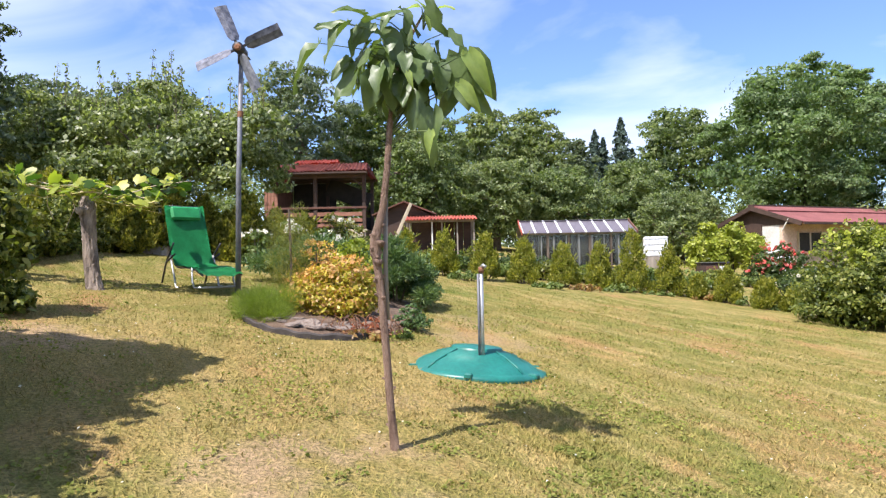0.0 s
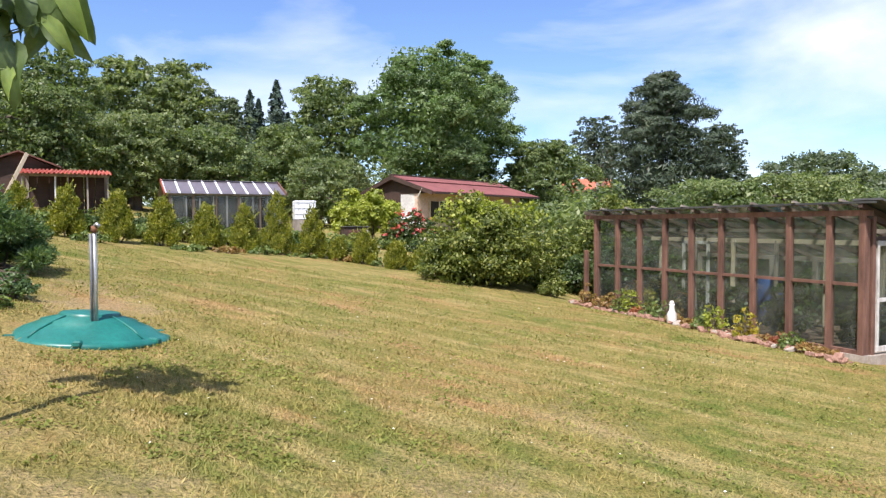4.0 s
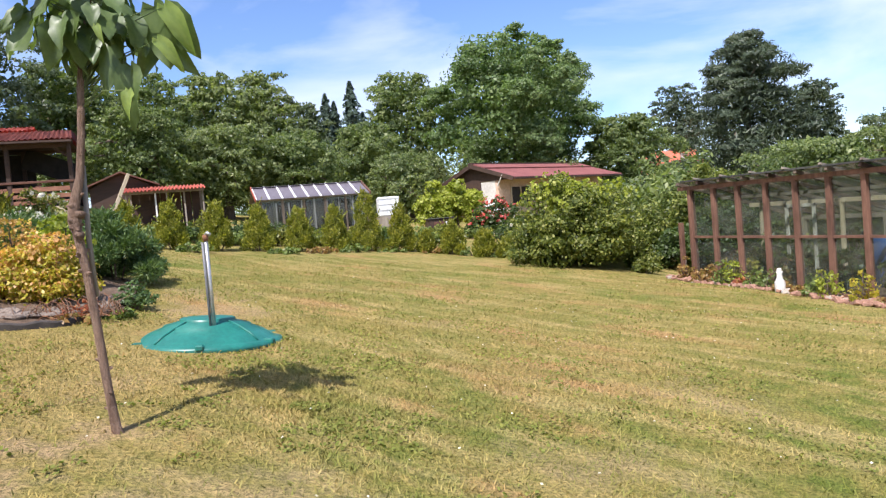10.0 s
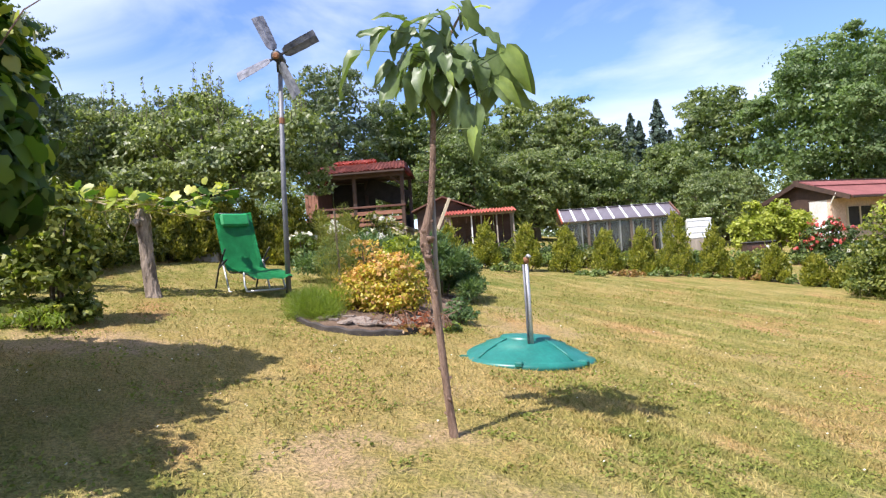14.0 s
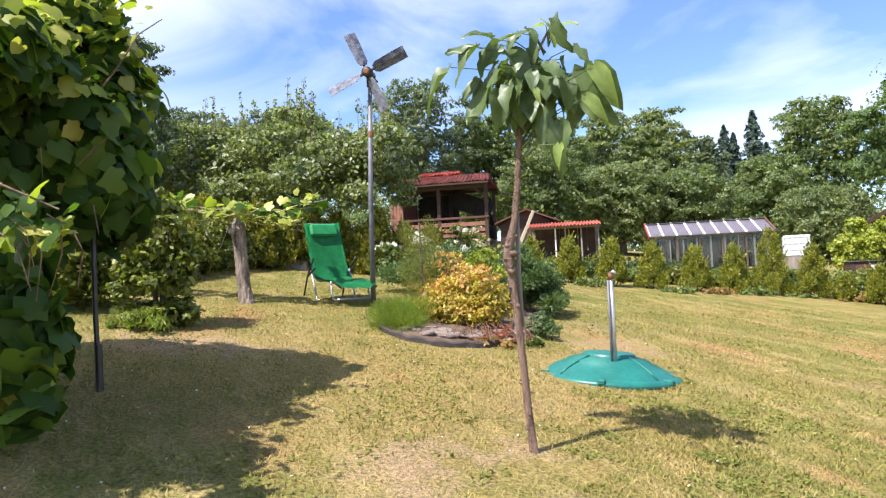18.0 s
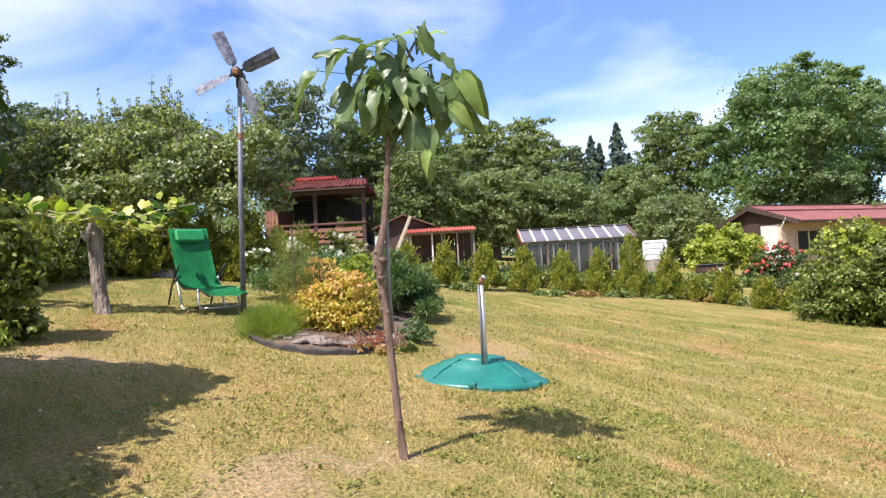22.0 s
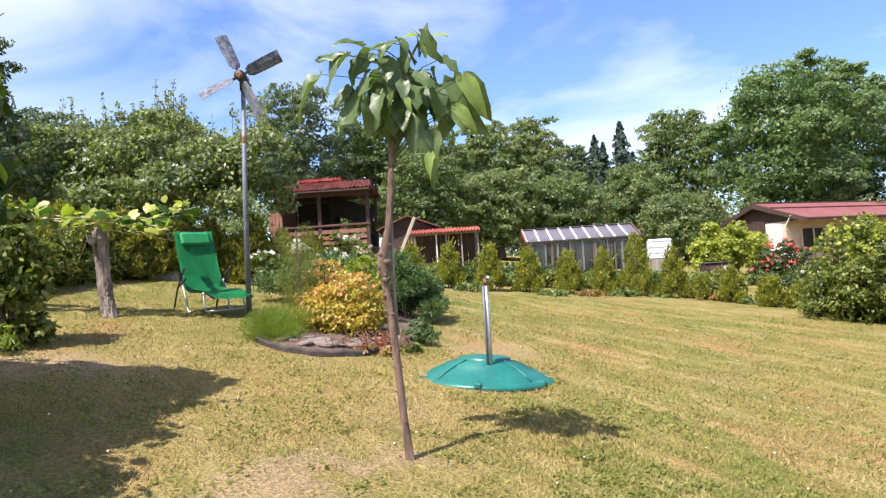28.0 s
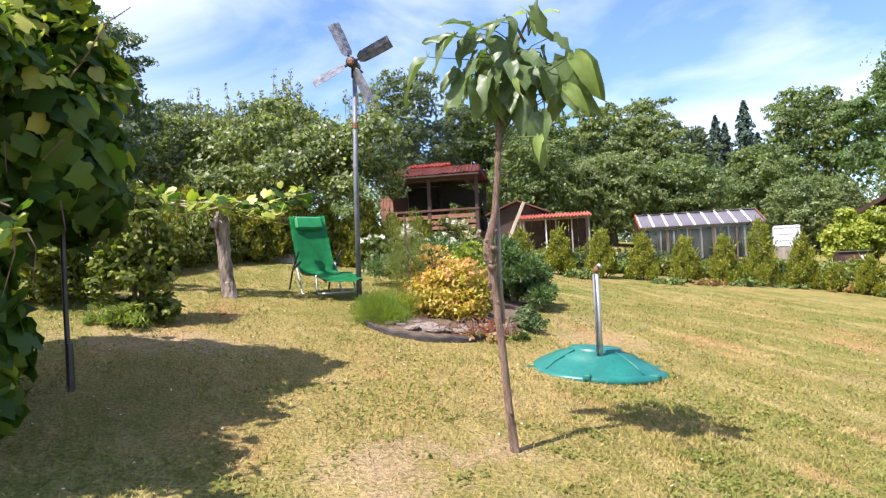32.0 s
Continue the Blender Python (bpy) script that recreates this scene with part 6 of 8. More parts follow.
def sun_lounger():
    x, y = -3.62, 9.95
    z = real_z(x, y)
    t = thing("sun_lounger", (x, y, z), "green mesh cloth reclining garden lounger on dark tube legs", "lounger", rz=-46)
    w = 0.29
    # side view of the sling in the xz plane, from the head to the feet
    line = [(-0.42, 1.18), (-0.36, 0.98), (-0.26, 0.7), (-0.17, 0.47), (-0.1, 0.36), (0.0, 0.31), (0.12, 0.3), (0.3, 0.3), (0.45, 0.285), (0.62, 0.25), (0.8, 0.19)]
    bm = bmesh.new()
    rows = []
    fine = []
    for (xa, za), (xb, zb) in zip(line, line[1:]):
        fine += [(xa, za), ((xa + xb) / 2, (za + zb) / 2 - 0.004)]
    for px, pz in fine + line[-1:]:
        rows.append([bm.verts.new((px, s * w, pz - 0.03 * (1 - s * s) + 0.022 * noise.noise(Vector((px * 7, s * 4, pz * 7))))) for s in (-1, -0.75, -0.5, -0.25, 0, 0.25, 0.5, 0.75, 1)])
    for r0, r1 in zip(rows, rows[1:]):
        for i in range(8):
            bm.faces.new((r0[i], r0[i + 1], r1[i + 1], r1[i]))
    bmesh.ops.solidify(bm, geom=bm.faces[:], thickness=0.012)
    part("sling", bm, M["green_cloth"], t, smooth=True)
    pil = part("head_pillow", bm_box((-0.035, -0.22, -0.1), (0.035, 0.22, 0.1), 0.03), M["green_cloth"], t, "green head pad")
    pil.matrix_basis = pose(-0.355, 0, 1.06, 0, -16, 0)
    for s in (-1, 1):
        part("side_rail", bm_tube([(p[0] - 0.012, s * (w - 0.02), p[1] - 0.022) for p in line], 0.012, 8), M["dark_tube"], t, smooth=True)
        part("rear_leg", bm_tube([(0.02, s * (w + 0.03), 0.47), (-0.28, s * (w + 0.03), 0.36), (-0.47, s * (w + 0.03), 0.02), (-0.44, s * (w + 0.03), 0.01)], 0.014, 8), M["dark_tube"], t, smooth=True)
        part("front_leg", bm_tube([(-0.16, s * (w + 0.02), 0.45), (-0.05, s * (w + 0.02), 0.2), (0.02, s * (w + 0.02), 0.012), (0.1, s * (w + 0.02), 0.01)], 0.014, 8), M["steel"], t, "bare steel leg", True)
        part("foot_leg", bm_tube([(0.5, s * w, 0.27), (0.5, s * w, 0.1), (0.56, s * w, 0.012), (0.68, s * w, 0.01)], 0.014, 8), M["steel"], t, smooth=True)
        part("arm_rest", bm_tube([(-0.28, s * (w + 0.03), 0.36), (0.03, s * (w + 0.05), 0.62)], 0.013, 8), M["dark_tube"], t, smooth=True)
    part("cross_bar", bm_tube([(-0.45, -w - 0.03, 0.015), (-0.45, w + 0.03, 0.015)], 0.014, 8), M["dark_tube"], t, smooth=True)
    part("cross_bar", bm_tube([(0.66, -w, 0.012), (0.66, w, 0.012)], 0.014, 8), M["steel"], t, smooth=True)
    part("cross_bar", bm_tube([(-0.43, -w + 0.02, 1.16), (-0.43, w - 0.02, 1.16)], 0.012, 8), M["dark_tube"], t, smooth=True)
    return t


sun_lounger()


def lawn_grass():
    """Short mown blades and clover on the nearer lawn."""
    rng = np.random.default_rng(77)
    n = 330000
    a = rng.uniform(0, 2 * math.pi, n)
    r = 11.0 * rng.random(n) ** 0.72
    x, y = 0.6 + np.sin(a) * r, 4.6 + np.cos(a) * r
    bare = np.array([(-1.0, 3.75), (-3.8, 6.1), (-4.2, 6.3), (-3.4, 5.95), (-0.42, 4.3), (0.35, 8.3), (0.0, 3.2)])
    near = np.min(np.hypot(x[:, None] - bare[:, 0], y[:, None] - bare[:, 1]), 1)
    keep = (near > 0.4 + 0.35 * rng.random(n)) | (rng.random(n) < 0.22)
    keep &= np.hypot(x - 0.17, y - 6.93) > 0.66
    keep &= ((x + 1.55) / 1.14) ** 2 + ((y - 9.35) / 2.1) ** 2 > 1
    x, y, r = x[keep], y[keep], r[keep]
    n = len(x)
    z = np.array([real_z(p, q) for p, q in zip(x, y)])
    h = rng.uniform(0.014, 0.036, n) * 0.95
    w = rng.uniform(0.0022, 0.0055, n)
    t = rng.uniform(0, 2 * math.pi, n)
    lean = rng.normal(0, 0.75, (n, 2)) * h[:, None]
    side = np.stack([np.cos(t) * w, np.sin(t) * w, 0 * t], 1)
    p = np.stack([x, y, z - 0.004], 1)
    top = p + np.stack([lean[:, 0], lean[:, 1], h], 1)
    q = np.stack([p - side, p + side, top + side * 0.3, top - side * 0.3], 1)
    ob = fast_quads("grass", q, M["grass"])
    tagged(ob, "short dry mown grass blades of the lawn", "grass", kind="stuff")
    n = 115000
    a = rng.uniform(0, 2 * math.pi, n)
    r = 10.5 * rng.random(n) ** 0.72
    x, y = 0.6 + np.sin(a) * r, 4.6 + np.cos(a) * r
    m = np.array([noise.noise(Vector((p * 1.1, q * 1.1, 3.0))) + 0.5 * noise.noise(Vector((p * 4.0, q * 4.0, 7.0))) for p, q in zip(x, y)])
    keep = (m > 0.12) & (np.hypot(x - 0.17, y - 6.93) > 0.66) & (((x + 1.55) / 1.14) ** 2 + ((y - 9.35) / 2.1) ** 2 > 1)
    x, y = x[keep], y[keep]
    c = np.array([(p, q, real_z(p, q) + 0.018) for p, q in zip(x, y)])
    nn = np.zeros_like(c)
    nn[:, 2] = 1
    ob = fast_quads("clover", leaf_quads(c, nn, 0.026, rng, 0.8, 0.45), M["clover"])
    tagged(ob, "low green clover and weeds growing in the lawn", "clover", kind="stuff")


lawn_grass()


def lawn_daisies():
    """Tiny white flower heads and pale clippings scattered over the mown lawn."""
    rng = np.random.default_rng(91)
    n = 520
    a = rng.uniform(-1.5, 1.5, n)
    r = 2.2 + 10.5 * rng.random(n) ** 0.8
    x, y = np.sin(a) * r, np.cos(a) * r
    keep = (np.hypot(x - 0.17, y - 6.93) > 0.75) & (((x + 1.55) / 1.2) ** 2 + ((y - 9.35) / 2.2) ** 2 > 1)
    c = np.array([(p, q, real_z(p, q) + 0.03) for p, q in zip(x[keep], y[keep])])
    up = np.tile(np.array([0.0, -0.2, 1.0]), (len(c), 1))
    heads = np.concatenate([leaf_quads(c, up, 0.016, rng, 0.9, 0.3), leaf_quads(c, up, 0.016, rng, 0.9, 0.3)])
    tagged(fast_quads("daisies", heads, M["white_flower"]), "tiny white daisies dotted over the lawn", "flowers", kind="stuff")


lawn_daisies()

# ---- far things ----
def far_woods():
    """The belt of trees round the gardens, each a tree of its own."""
    rows = (
        # name, x, y, top z, radius, leaves, size, material, clumps, words
        ("walnut_tree", 22.3, 45.0, 11.8, 7.0, 60000, 0.25, "walnut", 60, "huge spreading walnut tree behind the maroon-roofed house"),
        ("broadleaf_tree", 16.5, 51.5, 10.9, 3.6, 14000, 0.3, "broad", 26, "tall rounded green tree beside the walnut"),
        ("broadleaf_tree", 29.0, 41.0, 5.8, 3.4, 12000, 0.28, "broad", 24, "lower green tree beyond the house"),
        ("broadleaf_tree", 2.2, 44.0, 9.5, 2.9, 14000, 0.24, "broad_pale", 26, "tall airy broadleaf tree in the wood edge"),
        ("broadleaf_tree", 5.3, 46.0, 10.0, 2.7, 13000, 0.24, "broad_pale", 24, "tall airy broadleaf tree in the wood edge"),
        ("broadleaf_tree", -1.2, 40.0, 8.6, 2.8, 13000, 0.22, "broad", 24, "tall dark fruit tree behind the gazebo"),
        ("broadleaf_tree", -4.6, 38.0, 8.7, 2.7, 13000, 0.22, "broad", 24, "tall dark tree behind the gazebo"),
        ("broadleaf_tree", -7.4, 34.0, 9.8, 2.8, 13000, 0.2, "broad_haze", 26, "tall blue-green tree behind the gazebo"),
        ("broadleaf_tree", 9.6, 55.0, 9.6, 1.9, 7000, 0.28, "broad_haze", 16, "thin airy tree in the far wood edge"),
        ("broadleaf_tree", 2.0, 34.0, 5.0, 2.5, 15000, 0.17, "broad_pale", 26, "pale green fruit tree behind the sheds"),
        ("broadleaf_tree", 5.2, 35.0, 4.7, 2.6, 15000, 0.17, "broad", 26, "green fruit tree behind the sheds"),
        ("broadleaf_tree", 10.8, 42.0, 5.9, 3.0, 13000, 0.22, "broad", 24, "broad green tree behind the sheds"),
        ("broadleaf_tree", 10.2, 33.5, 3.2, 1.9, 11000, 0.15, "broad_pale", 22, "feathery pale tree beside the house"),
        ("broadleaf_tree", 12.6, 37.5, 3.6, 2.0, 9000, 0.18, "broad_pale", 20, "rounded pale tree beside the house"),
        ("broadleaf_tree", -1.4, 32.0, 5.6, 2.2, 14000, 0.16, "broad", 26, "dark apple tree behind the open shed"),
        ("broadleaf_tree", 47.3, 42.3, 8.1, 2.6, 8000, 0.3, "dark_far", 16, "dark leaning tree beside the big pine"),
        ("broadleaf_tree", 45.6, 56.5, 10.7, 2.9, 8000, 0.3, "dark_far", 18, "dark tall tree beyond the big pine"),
        ("broadleaf_tree", 59.7, 42.6, 6.4, 5.6, 9000, 0.42, "broad_haze", 26, "pale airy tree on the far side of the gardens"),
        ("broadleaf_tree", 73.0, 44.7, 5.2, 4.5, 7000, 0.45, "broad_haze", 22, "rounded distant tree on the far side"),
        ("broadleaf_tree", 97.0, 45.0, 6.9, 7.5, 8000, 0.6, "broad_haze", 26, "distant dark tree on the hillside"),
        ("broadleaf_tree", 93.0, 35.8, 6.7, 6.0, 8000, 0.6, "broad_haze", 24, "distant dark tree on the hillside"),
        ("broadleaf_tree", 31.7, 28.5, 2.4, 3.6, 11000, 0.24, "broad", 26, "green tree behind the old greenhouse"),
        ("broadleaf_tree", 40.2, 29.6, 3.1, 4.2, 11000, 0.28, "broad_pale", 26, "green tree behind the old greenhouse"),
        ("broadleaf_tree", 42.0, 24.3, 1.9, 3.8, 10000, 0.28, "broad", 24, "rounded tree beyond the old greenhouse"),
        ("broadleaf_tree", 35.6, 17.8, 1.3, 3.2, 10000, 0.24, "broad_pale", 24, "low pale tree beyond the vine posts"),
        ("broadleaf_tree", 30.5, 11.0, -0.1, 2.8, 10000, 0.2, "broad", 22, "low tree beyond the vine posts"),
        ("broadleaf_tree", 22.0, 16.0, -0.2, 2.6, 11000, 0.16, "broad", 24, "orchard tree behind the old greenhouse"),
        ("broadleaf_tree", 20.0, 21.0, 0.6, 2.4, 10000, 0.16, "broad_pale", 24, "orchard tree behind the old greenhouse"),
        ("broadleaf_tree", 18.5, 12.0, -0.5, 2.2, 10000, 0.14, "broad", 22, "leafy orchard tree beyond the old greenhouse"),
        ("broadleaf_tree", -9.4, 12.8, 5.5, 1.6, 9000, 0.14, "broad_haze", 20, "tall blue-green tree behind the vine arbour"),
        ("broadleaf_tree", -11.4, 9.5, 4.2, 1.7, 8000, 0.14, "broad_pale", 20, "leafy tree behind the side hedge"),
        ("broadleaf_tree", -14.0, 24.0, 6.6, 2.6, 9000, 0.18, "broad_haze", 22, "blue-green tree far behind the apple tree"),
        ("broadleaf_tree", -11.3, 26.0, 6.9, 2.8, 9000, 0.18, "broad_haze", 22, "blue-green tree far behind the apple tree"),
    )
    for k, (name, x, y, top, r, n, s, mat, cl, words) in enumerate(rows):
        g = real_z(x, y)
        tree(name, (x, y, g), top - g, r * 1.08, int(n * 2.1), s * 0.72, mat, words, 100 + k, low=0.24 if name == "walnut_tree" else 0.14, trunk_r=0.22, lump=0.2 if name == "walnut_tree" else 0.26, arms=9 if y < 45 else 5)
    for k, (x, y, z, r, words) in enumerate(((22.9, 95.0, 19.6, 5.2, "tall dark spruce rising over the far wood"), (19.4, 95.2, 18.0, 4.6, "tall dark spruce rising over the far wood"), (21.0, 97.5, 17.3, 3.6, "slender spruce between two taller ones in the far wood"), (16.9, 95.0, 15.9, 4.0, "dark spruce in the far wood"), (24.9, 97.0, 15.6, 4.2, "dark spruce in the far wood"), (104.9, 58.3, 7.6, 3.0, "small dark spruce on the far hillside"))):
        g = real_z(x, y)
        conifer("spruce_tree", (x, y), z - g, r * 1.12, 11000, 0.5, "spruce", words, 5 + k, power=0.85, tiers=17, droop=0.38)
    g = real_z(42.3, 44)
    tree("pine_tree", (42.3, 44.0, g), 12.3 - g, 9.2, 90000, 0.3, "pine", "broad dark pine tree with heavy layered boughs", 55, low=0.06, trunk_r=0.35, lump=0.14, shape="cone", aspect=0.22, spread=1.4, fill=0.75)
    # hill woods: a distant rounded ridge of crowns
    rng = np.random.default_rng(3)
    blobs = []
    for k in range(420):
        a = rng.uniform(-1.5, 1.35)
        d = rng.uniform(120, 260)
        x, y = math.sin(a) * d, math.cos(a) * d
        rise = 4 if a < 0.5 else 2 + (d - 110) * 0.045
        r = rng.uniform(3, 6)
        blobs.append((x, y, real_z(x, y) + rng.uniform(0.0, 1.0) * rise, r, r * 0.9))
    w = fast_quads("far_woods", tuft_crown(blobs, 90000, 0.95, 9, 9, 0.6), M["broad_haze"])
    tagged(w, "hazy green woods on the far hillside", "woods", kind="stuff")
    # undergrowth closing the view between the trunks
    blobs = []
    for k in range(260):
        a = rng.uniform(-0.75, 1.25)
        d = rng.uniform(43, 58) if a < 0.62 else rng.uniform(26, 50)
        x, y = math.sin(a) * d, math.cos(a) * d
        r = rng.uniform(1.2, 2.4)
        blobs.append((x, y, real_z(x, y) + rng.uniform(0.2, 2.4 if a < 0.62 else 1.2), r, r))
    w = fast_quads("undergrowth", tuft_crown(blobs, 110000, 0.24, 12, 8), M["broad"])
    tagged(w, "tangled green undergrowth below the trees", "undergrowth", kind="stuff")


far_woods()


def far_house(name, x, y, ztop, w, h, ang, roof, label):
    z0 = real_z(x, y)
    t = thing(name, (x, y, z0), label, "house", rz=ang)
    H = ztop - z0
    part("wall", bm_box((-w / 2, -w * 0.35, 0), (w / 2, w * 0.35, H - h)), M["white_wall"], t)
    bm = bmesh.new()
    e = w * 0.42
    cs = [(-w * 0.56, -e, H - h), (w * 0.56, -e, H - h), (w * 0.56, e, H - h), (-w * 0.56, e, H - h), (-w * 0.56, 0, H), (w * 0.56, 0, H)]
    vs = [bm.verts.new(c) for c in cs]
    for f in ((0, 1, 5, 4), (2, 3, 4, 5), (0, 4, 3), (1, 2, 5), (3, 2, 1, 0)):
        bm.faces.new([vs[i] for i in f])
    part("roof", bm, M[roof], t)
    part("chimney", bm_box((w * 0.1, -0.3, H - h * 0.5), (w * 0.1 + 0.6, 0.3, H + 0.7)), M["white_wall"], t)
    part("window", bm_box((-w * 0.2, -w * 0.35 - 0.05, H - h - 1.6), (w * 0.05, -w * 0.35 + 0.02, H - h - 0.5)), M["dark"], t)


far_house("distant_house", 43.3, 55.2, 4.3, 4.5, 1.2, -35, "red_tile", "distant house with an orange-red roof among trees")
far_house("distant_house", 41.0, 51.5, 3.0, 5.5, 1.1, -35, "red_tile", "distant house with a low red roof among trees")
far_house("distant_house", 74.5, 30.5, 1.5, 7.0, 2.6, -60, "slate", "distant house with a grey roof beyond the orchards")


def poly_tunnel():
    t = thing("poly_tunnel", (23.5, 9.0, real_z(23.5, 9.0)), "teal film garden tunnel beyond the vine posts", "tunnel", rz=-25)
    bm = bmesh.new()
    rows = []
    for x in (-2.0, -1.0, 0.0, 1.0, 2.0):
        rows.append([bm.verts.new((x, 1.1 * math.cos(math.pi * k / 14), 1.25 * math.sin(math.pi * k / 14))) for k in range(15)])
    for r0, r1 in zip(rows, rows[1:]):
        for k in range(14):
            bm.faces.new((r0[k], r0[k + 1], r1[k + 1], r1[k]))
    bm.faces.new(rows[0])
    bm.faces.new(rows[-1][::-1])
    part("film", bm, M["teal_film"], t, smooth=False)
    for x in (-2.0, -1.0, 0.0, 1.0, 2.0):
        part("hoop", bm_tube([(x, 1.12 * math.cos(math.pi * k / 14), 1.27 * math.sin(math.pi * k / 14)) for k in range(15)], 0.02, 6), M["white_paint"], t)
    return t


poly_tunnel()


def low_shed():
    x0, y0 = 7.75, 22.4
    z0 = real_z(x0, y0)
    t = thing("low_shed", (x0, y0, z0), "low dark shed with a white door under the yellow-green thicket", "shed", rz=-8)
    part("body", bm_box((0, 0, 0), (0.82, 0.9, 0.6)), M["dark_wood"], t)
    part("roof", bm_box((-0.03, -0.04, 0.6), (0.85, 0.94, 0.63), 0.01), M["felt"], t)
    part("door", bm_box((0.55, -0.03, 0.05), (0.8, 0.0, 0.5)), M["white_paint"], t, "white boarded door")
    part("panel", bm_box((0.15, -0.025, 0.05), (0.5, 0.0, 0.5)), M["red_wood"], t)


low_shed()

# ---- planting ----
def apple_tree():
    x, y = -6.5, 15.0
    z = real_z(x, y)
    t = thing("apple_tree", (x, y, z - 0.05), "wide old apple tree with silvery leaves and upright shoots", "tree")
    rng = random.Random(8)
    blobs = []
    for k in range(52):
        a, q = k * 2.399, math.sqrt((k + 0.5) / 52)
        r = rng.uniform(0.42, 0.7)
        top = 3.32 - 0.75 * q * q
        blobs.append((math.cos(a) * q * 2.95, math.sin(a) * q * 1.8, rng.uniform(1.3, top), r, r * 0.8))
    part("trunk", bm_tube([(0.45, 0, 0), (0.4, 0, 0.6), (0.3, 0, 1.1), (0.05, 0, 1.7)], [0.17, 0.14, 0.13, 0.08], 10, wob=0.25, seed=2), M["bark"], t, smooth=True)
    limbs((0.05, 0, 1.7), blobs, 0.06, 3, 14, t, M["bark"], base=(0.4, 0, 0.6))
    q = np.concatenate([clump_crown(blobs, 11000, 0.112, 31, 0.95, 0.6), tuft_crown(blobs, 34000, 0.105, 32, 12, 0.5, 0.7)])
    # upright shoots over the crown, with leaves along them
    nr = np.random.default_rng(4)
    cs, ns = [], []
    for k in range(190):
        b = blobs[rng.randrange(len(blobs))]
        if b[2] < 1.75:
            continue
        p0 = Vector((b[0] + rng.uniform(-0.3, 0.3), b[1] + rng.uniform(-0.3, 0.3), b[2] + b[4] * 0.6))
        h = rng.uniform(0.35, 0.9)
        p1 = p0 + Vector((rng.uniform(-0.12, 0.12), rng.uniform(-0.12, 0.12), h))
        part("shoot", bm_tube([p0, p1], [0.01, 0.004], 4), M["bark"], t)
        for j in range(int(h * 34)):
            f = rng.random()
            o = Vector((rng.uniform(-1, 1), rng.uniform(-1, 1), 0.4)).normalized()
            cs.append(tuple(p0.lerp(p1, f) + o * 0.06))
            ns.append(tuple(o))
    q2 = leaf_quads(np.array(cs), np.array(ns), 0.09, nr, 0.55, 0.7)
    under(fast_quads("crown", np.concatenate([q, q2]), M["apple"]), t)


apple_tree()


def hedge_thujas():
    spots = ((-1.1, 16.3, 1, 0.326), (-0.25, 16.35, 1.08, 0.338), (0.7, 16.6, 1.12, 0.348), (1.64, 16.9, 1.1, 0.359), (2.61, 17.15, 1.06, 0.348), (3.54, 17.45, 1.14, 0.348), (4.36, 17.5, 1.55, 0.403), (5.16, 17.2, 1.25, 0.359), (5.72, 16.9, 0.6, 0.239), (6.28, 16.55, 0.85, 0.326), (6.9, 15.95, 0.68, 0.305), (7.35, 15.6, 0.5, 0.261))
    for k, (x, y, h, r) in enumerate(spots):
        rng = random.Random(200 + k)
        blobs = []
        for j in range(16):
            f = (j + 0.5) / 16
            w = (1 - f) ** 0.5 * r * 0.8
            a = j * 2.4 + k
            lr = r * (0.5 - 0.28 * f)
            blobs.append((math.cos(a) * w, math.sin(a) * w, 0.1 + f * (h - 0.12), lr, lr * 1.35))
        sprays("thuja_bush", (x, y), blobs, 5200, 0.06, "thuja", "young green thuja in the boundary hedge", "hedge shrub", 200 + k, 0.9, 0.5, "thuja hedge", stems=4, tips=30)


hedge_thujas()

bush("flowering_shrub", (8.2, 13.8), 1.72, 1.2, 2.2, 30000, 0.08, "shrub", "large rounded shrub with cream flower tips at the lawn's edge", 41, clumps=24, flowers=("lime", 240, 0.085, 0.55), low=0.05)
bush("flowering_shrub", (9.7, 15.2), 1.1, 1.0, 2.0, 12000, 0.085, "shrub", "leafy shrub with cream flower tips behind the larger one", 141, clumps=14, flowers=("lime", 20, 0.07, 0.75), low=0.05)
bush("lime_shrub", (9.0, 23.3), 1.5, 0.9, 2.3, 17000, 0.1, "lime", "bright yellow-green vine thicket over a low shed", 42, clumps=12, low=0.45)
bush("rose_bush", (9.9, 21.8), 1.1, 0.75, 1.5, 7500, 0.09, "rose_leaf", "climbing rose bush with clusters of red blooms", 43, clumps=10, flowers=("rose", 95, 0.085, 0.3))
bush("low_shrub", (9.1, 18.6), 0.9, 0.6, 0.95, 6000, 0.07, "rose_leaf", "dark low shrub in front of the roses", 143, clumps=9, flowers=("white_flower", 6, 0.09, 0.4))
bush("weeds", (8.25, 21.9), 0.55, 0.3, 0.6, 1500, 0.07, "shrub", "green weeds before the low shed", 161, clumps=7, category="weeds")
bush("weeds", (9.0, 21.6), 0.5, 0.3, 0.5, 1300, 0.07, "weed", "green weeds before the low shed", 162, clumps=7, category="weeds")
bush("yellow_flower_bush", (9.3, 17.0), 0.4, 0.4, 0.55, 2200, 0.06, "vine_yellow", "small bright yellow flowering bush", 144, clumps=6)
bush("low_shrub", (9.75, 13.6), 0.45, 0.45, 0.7, 3500, 0.06, "shrub", "small dark shrub beside the old greenhouse", 145, clumps=7)
bush("low_shrub", (9.3, 12.9), 0.35, 0.35, 0.45, 2200, 0.06, "shrub", "low dark shrub beside the old greenhouse", 146, clumps=6)


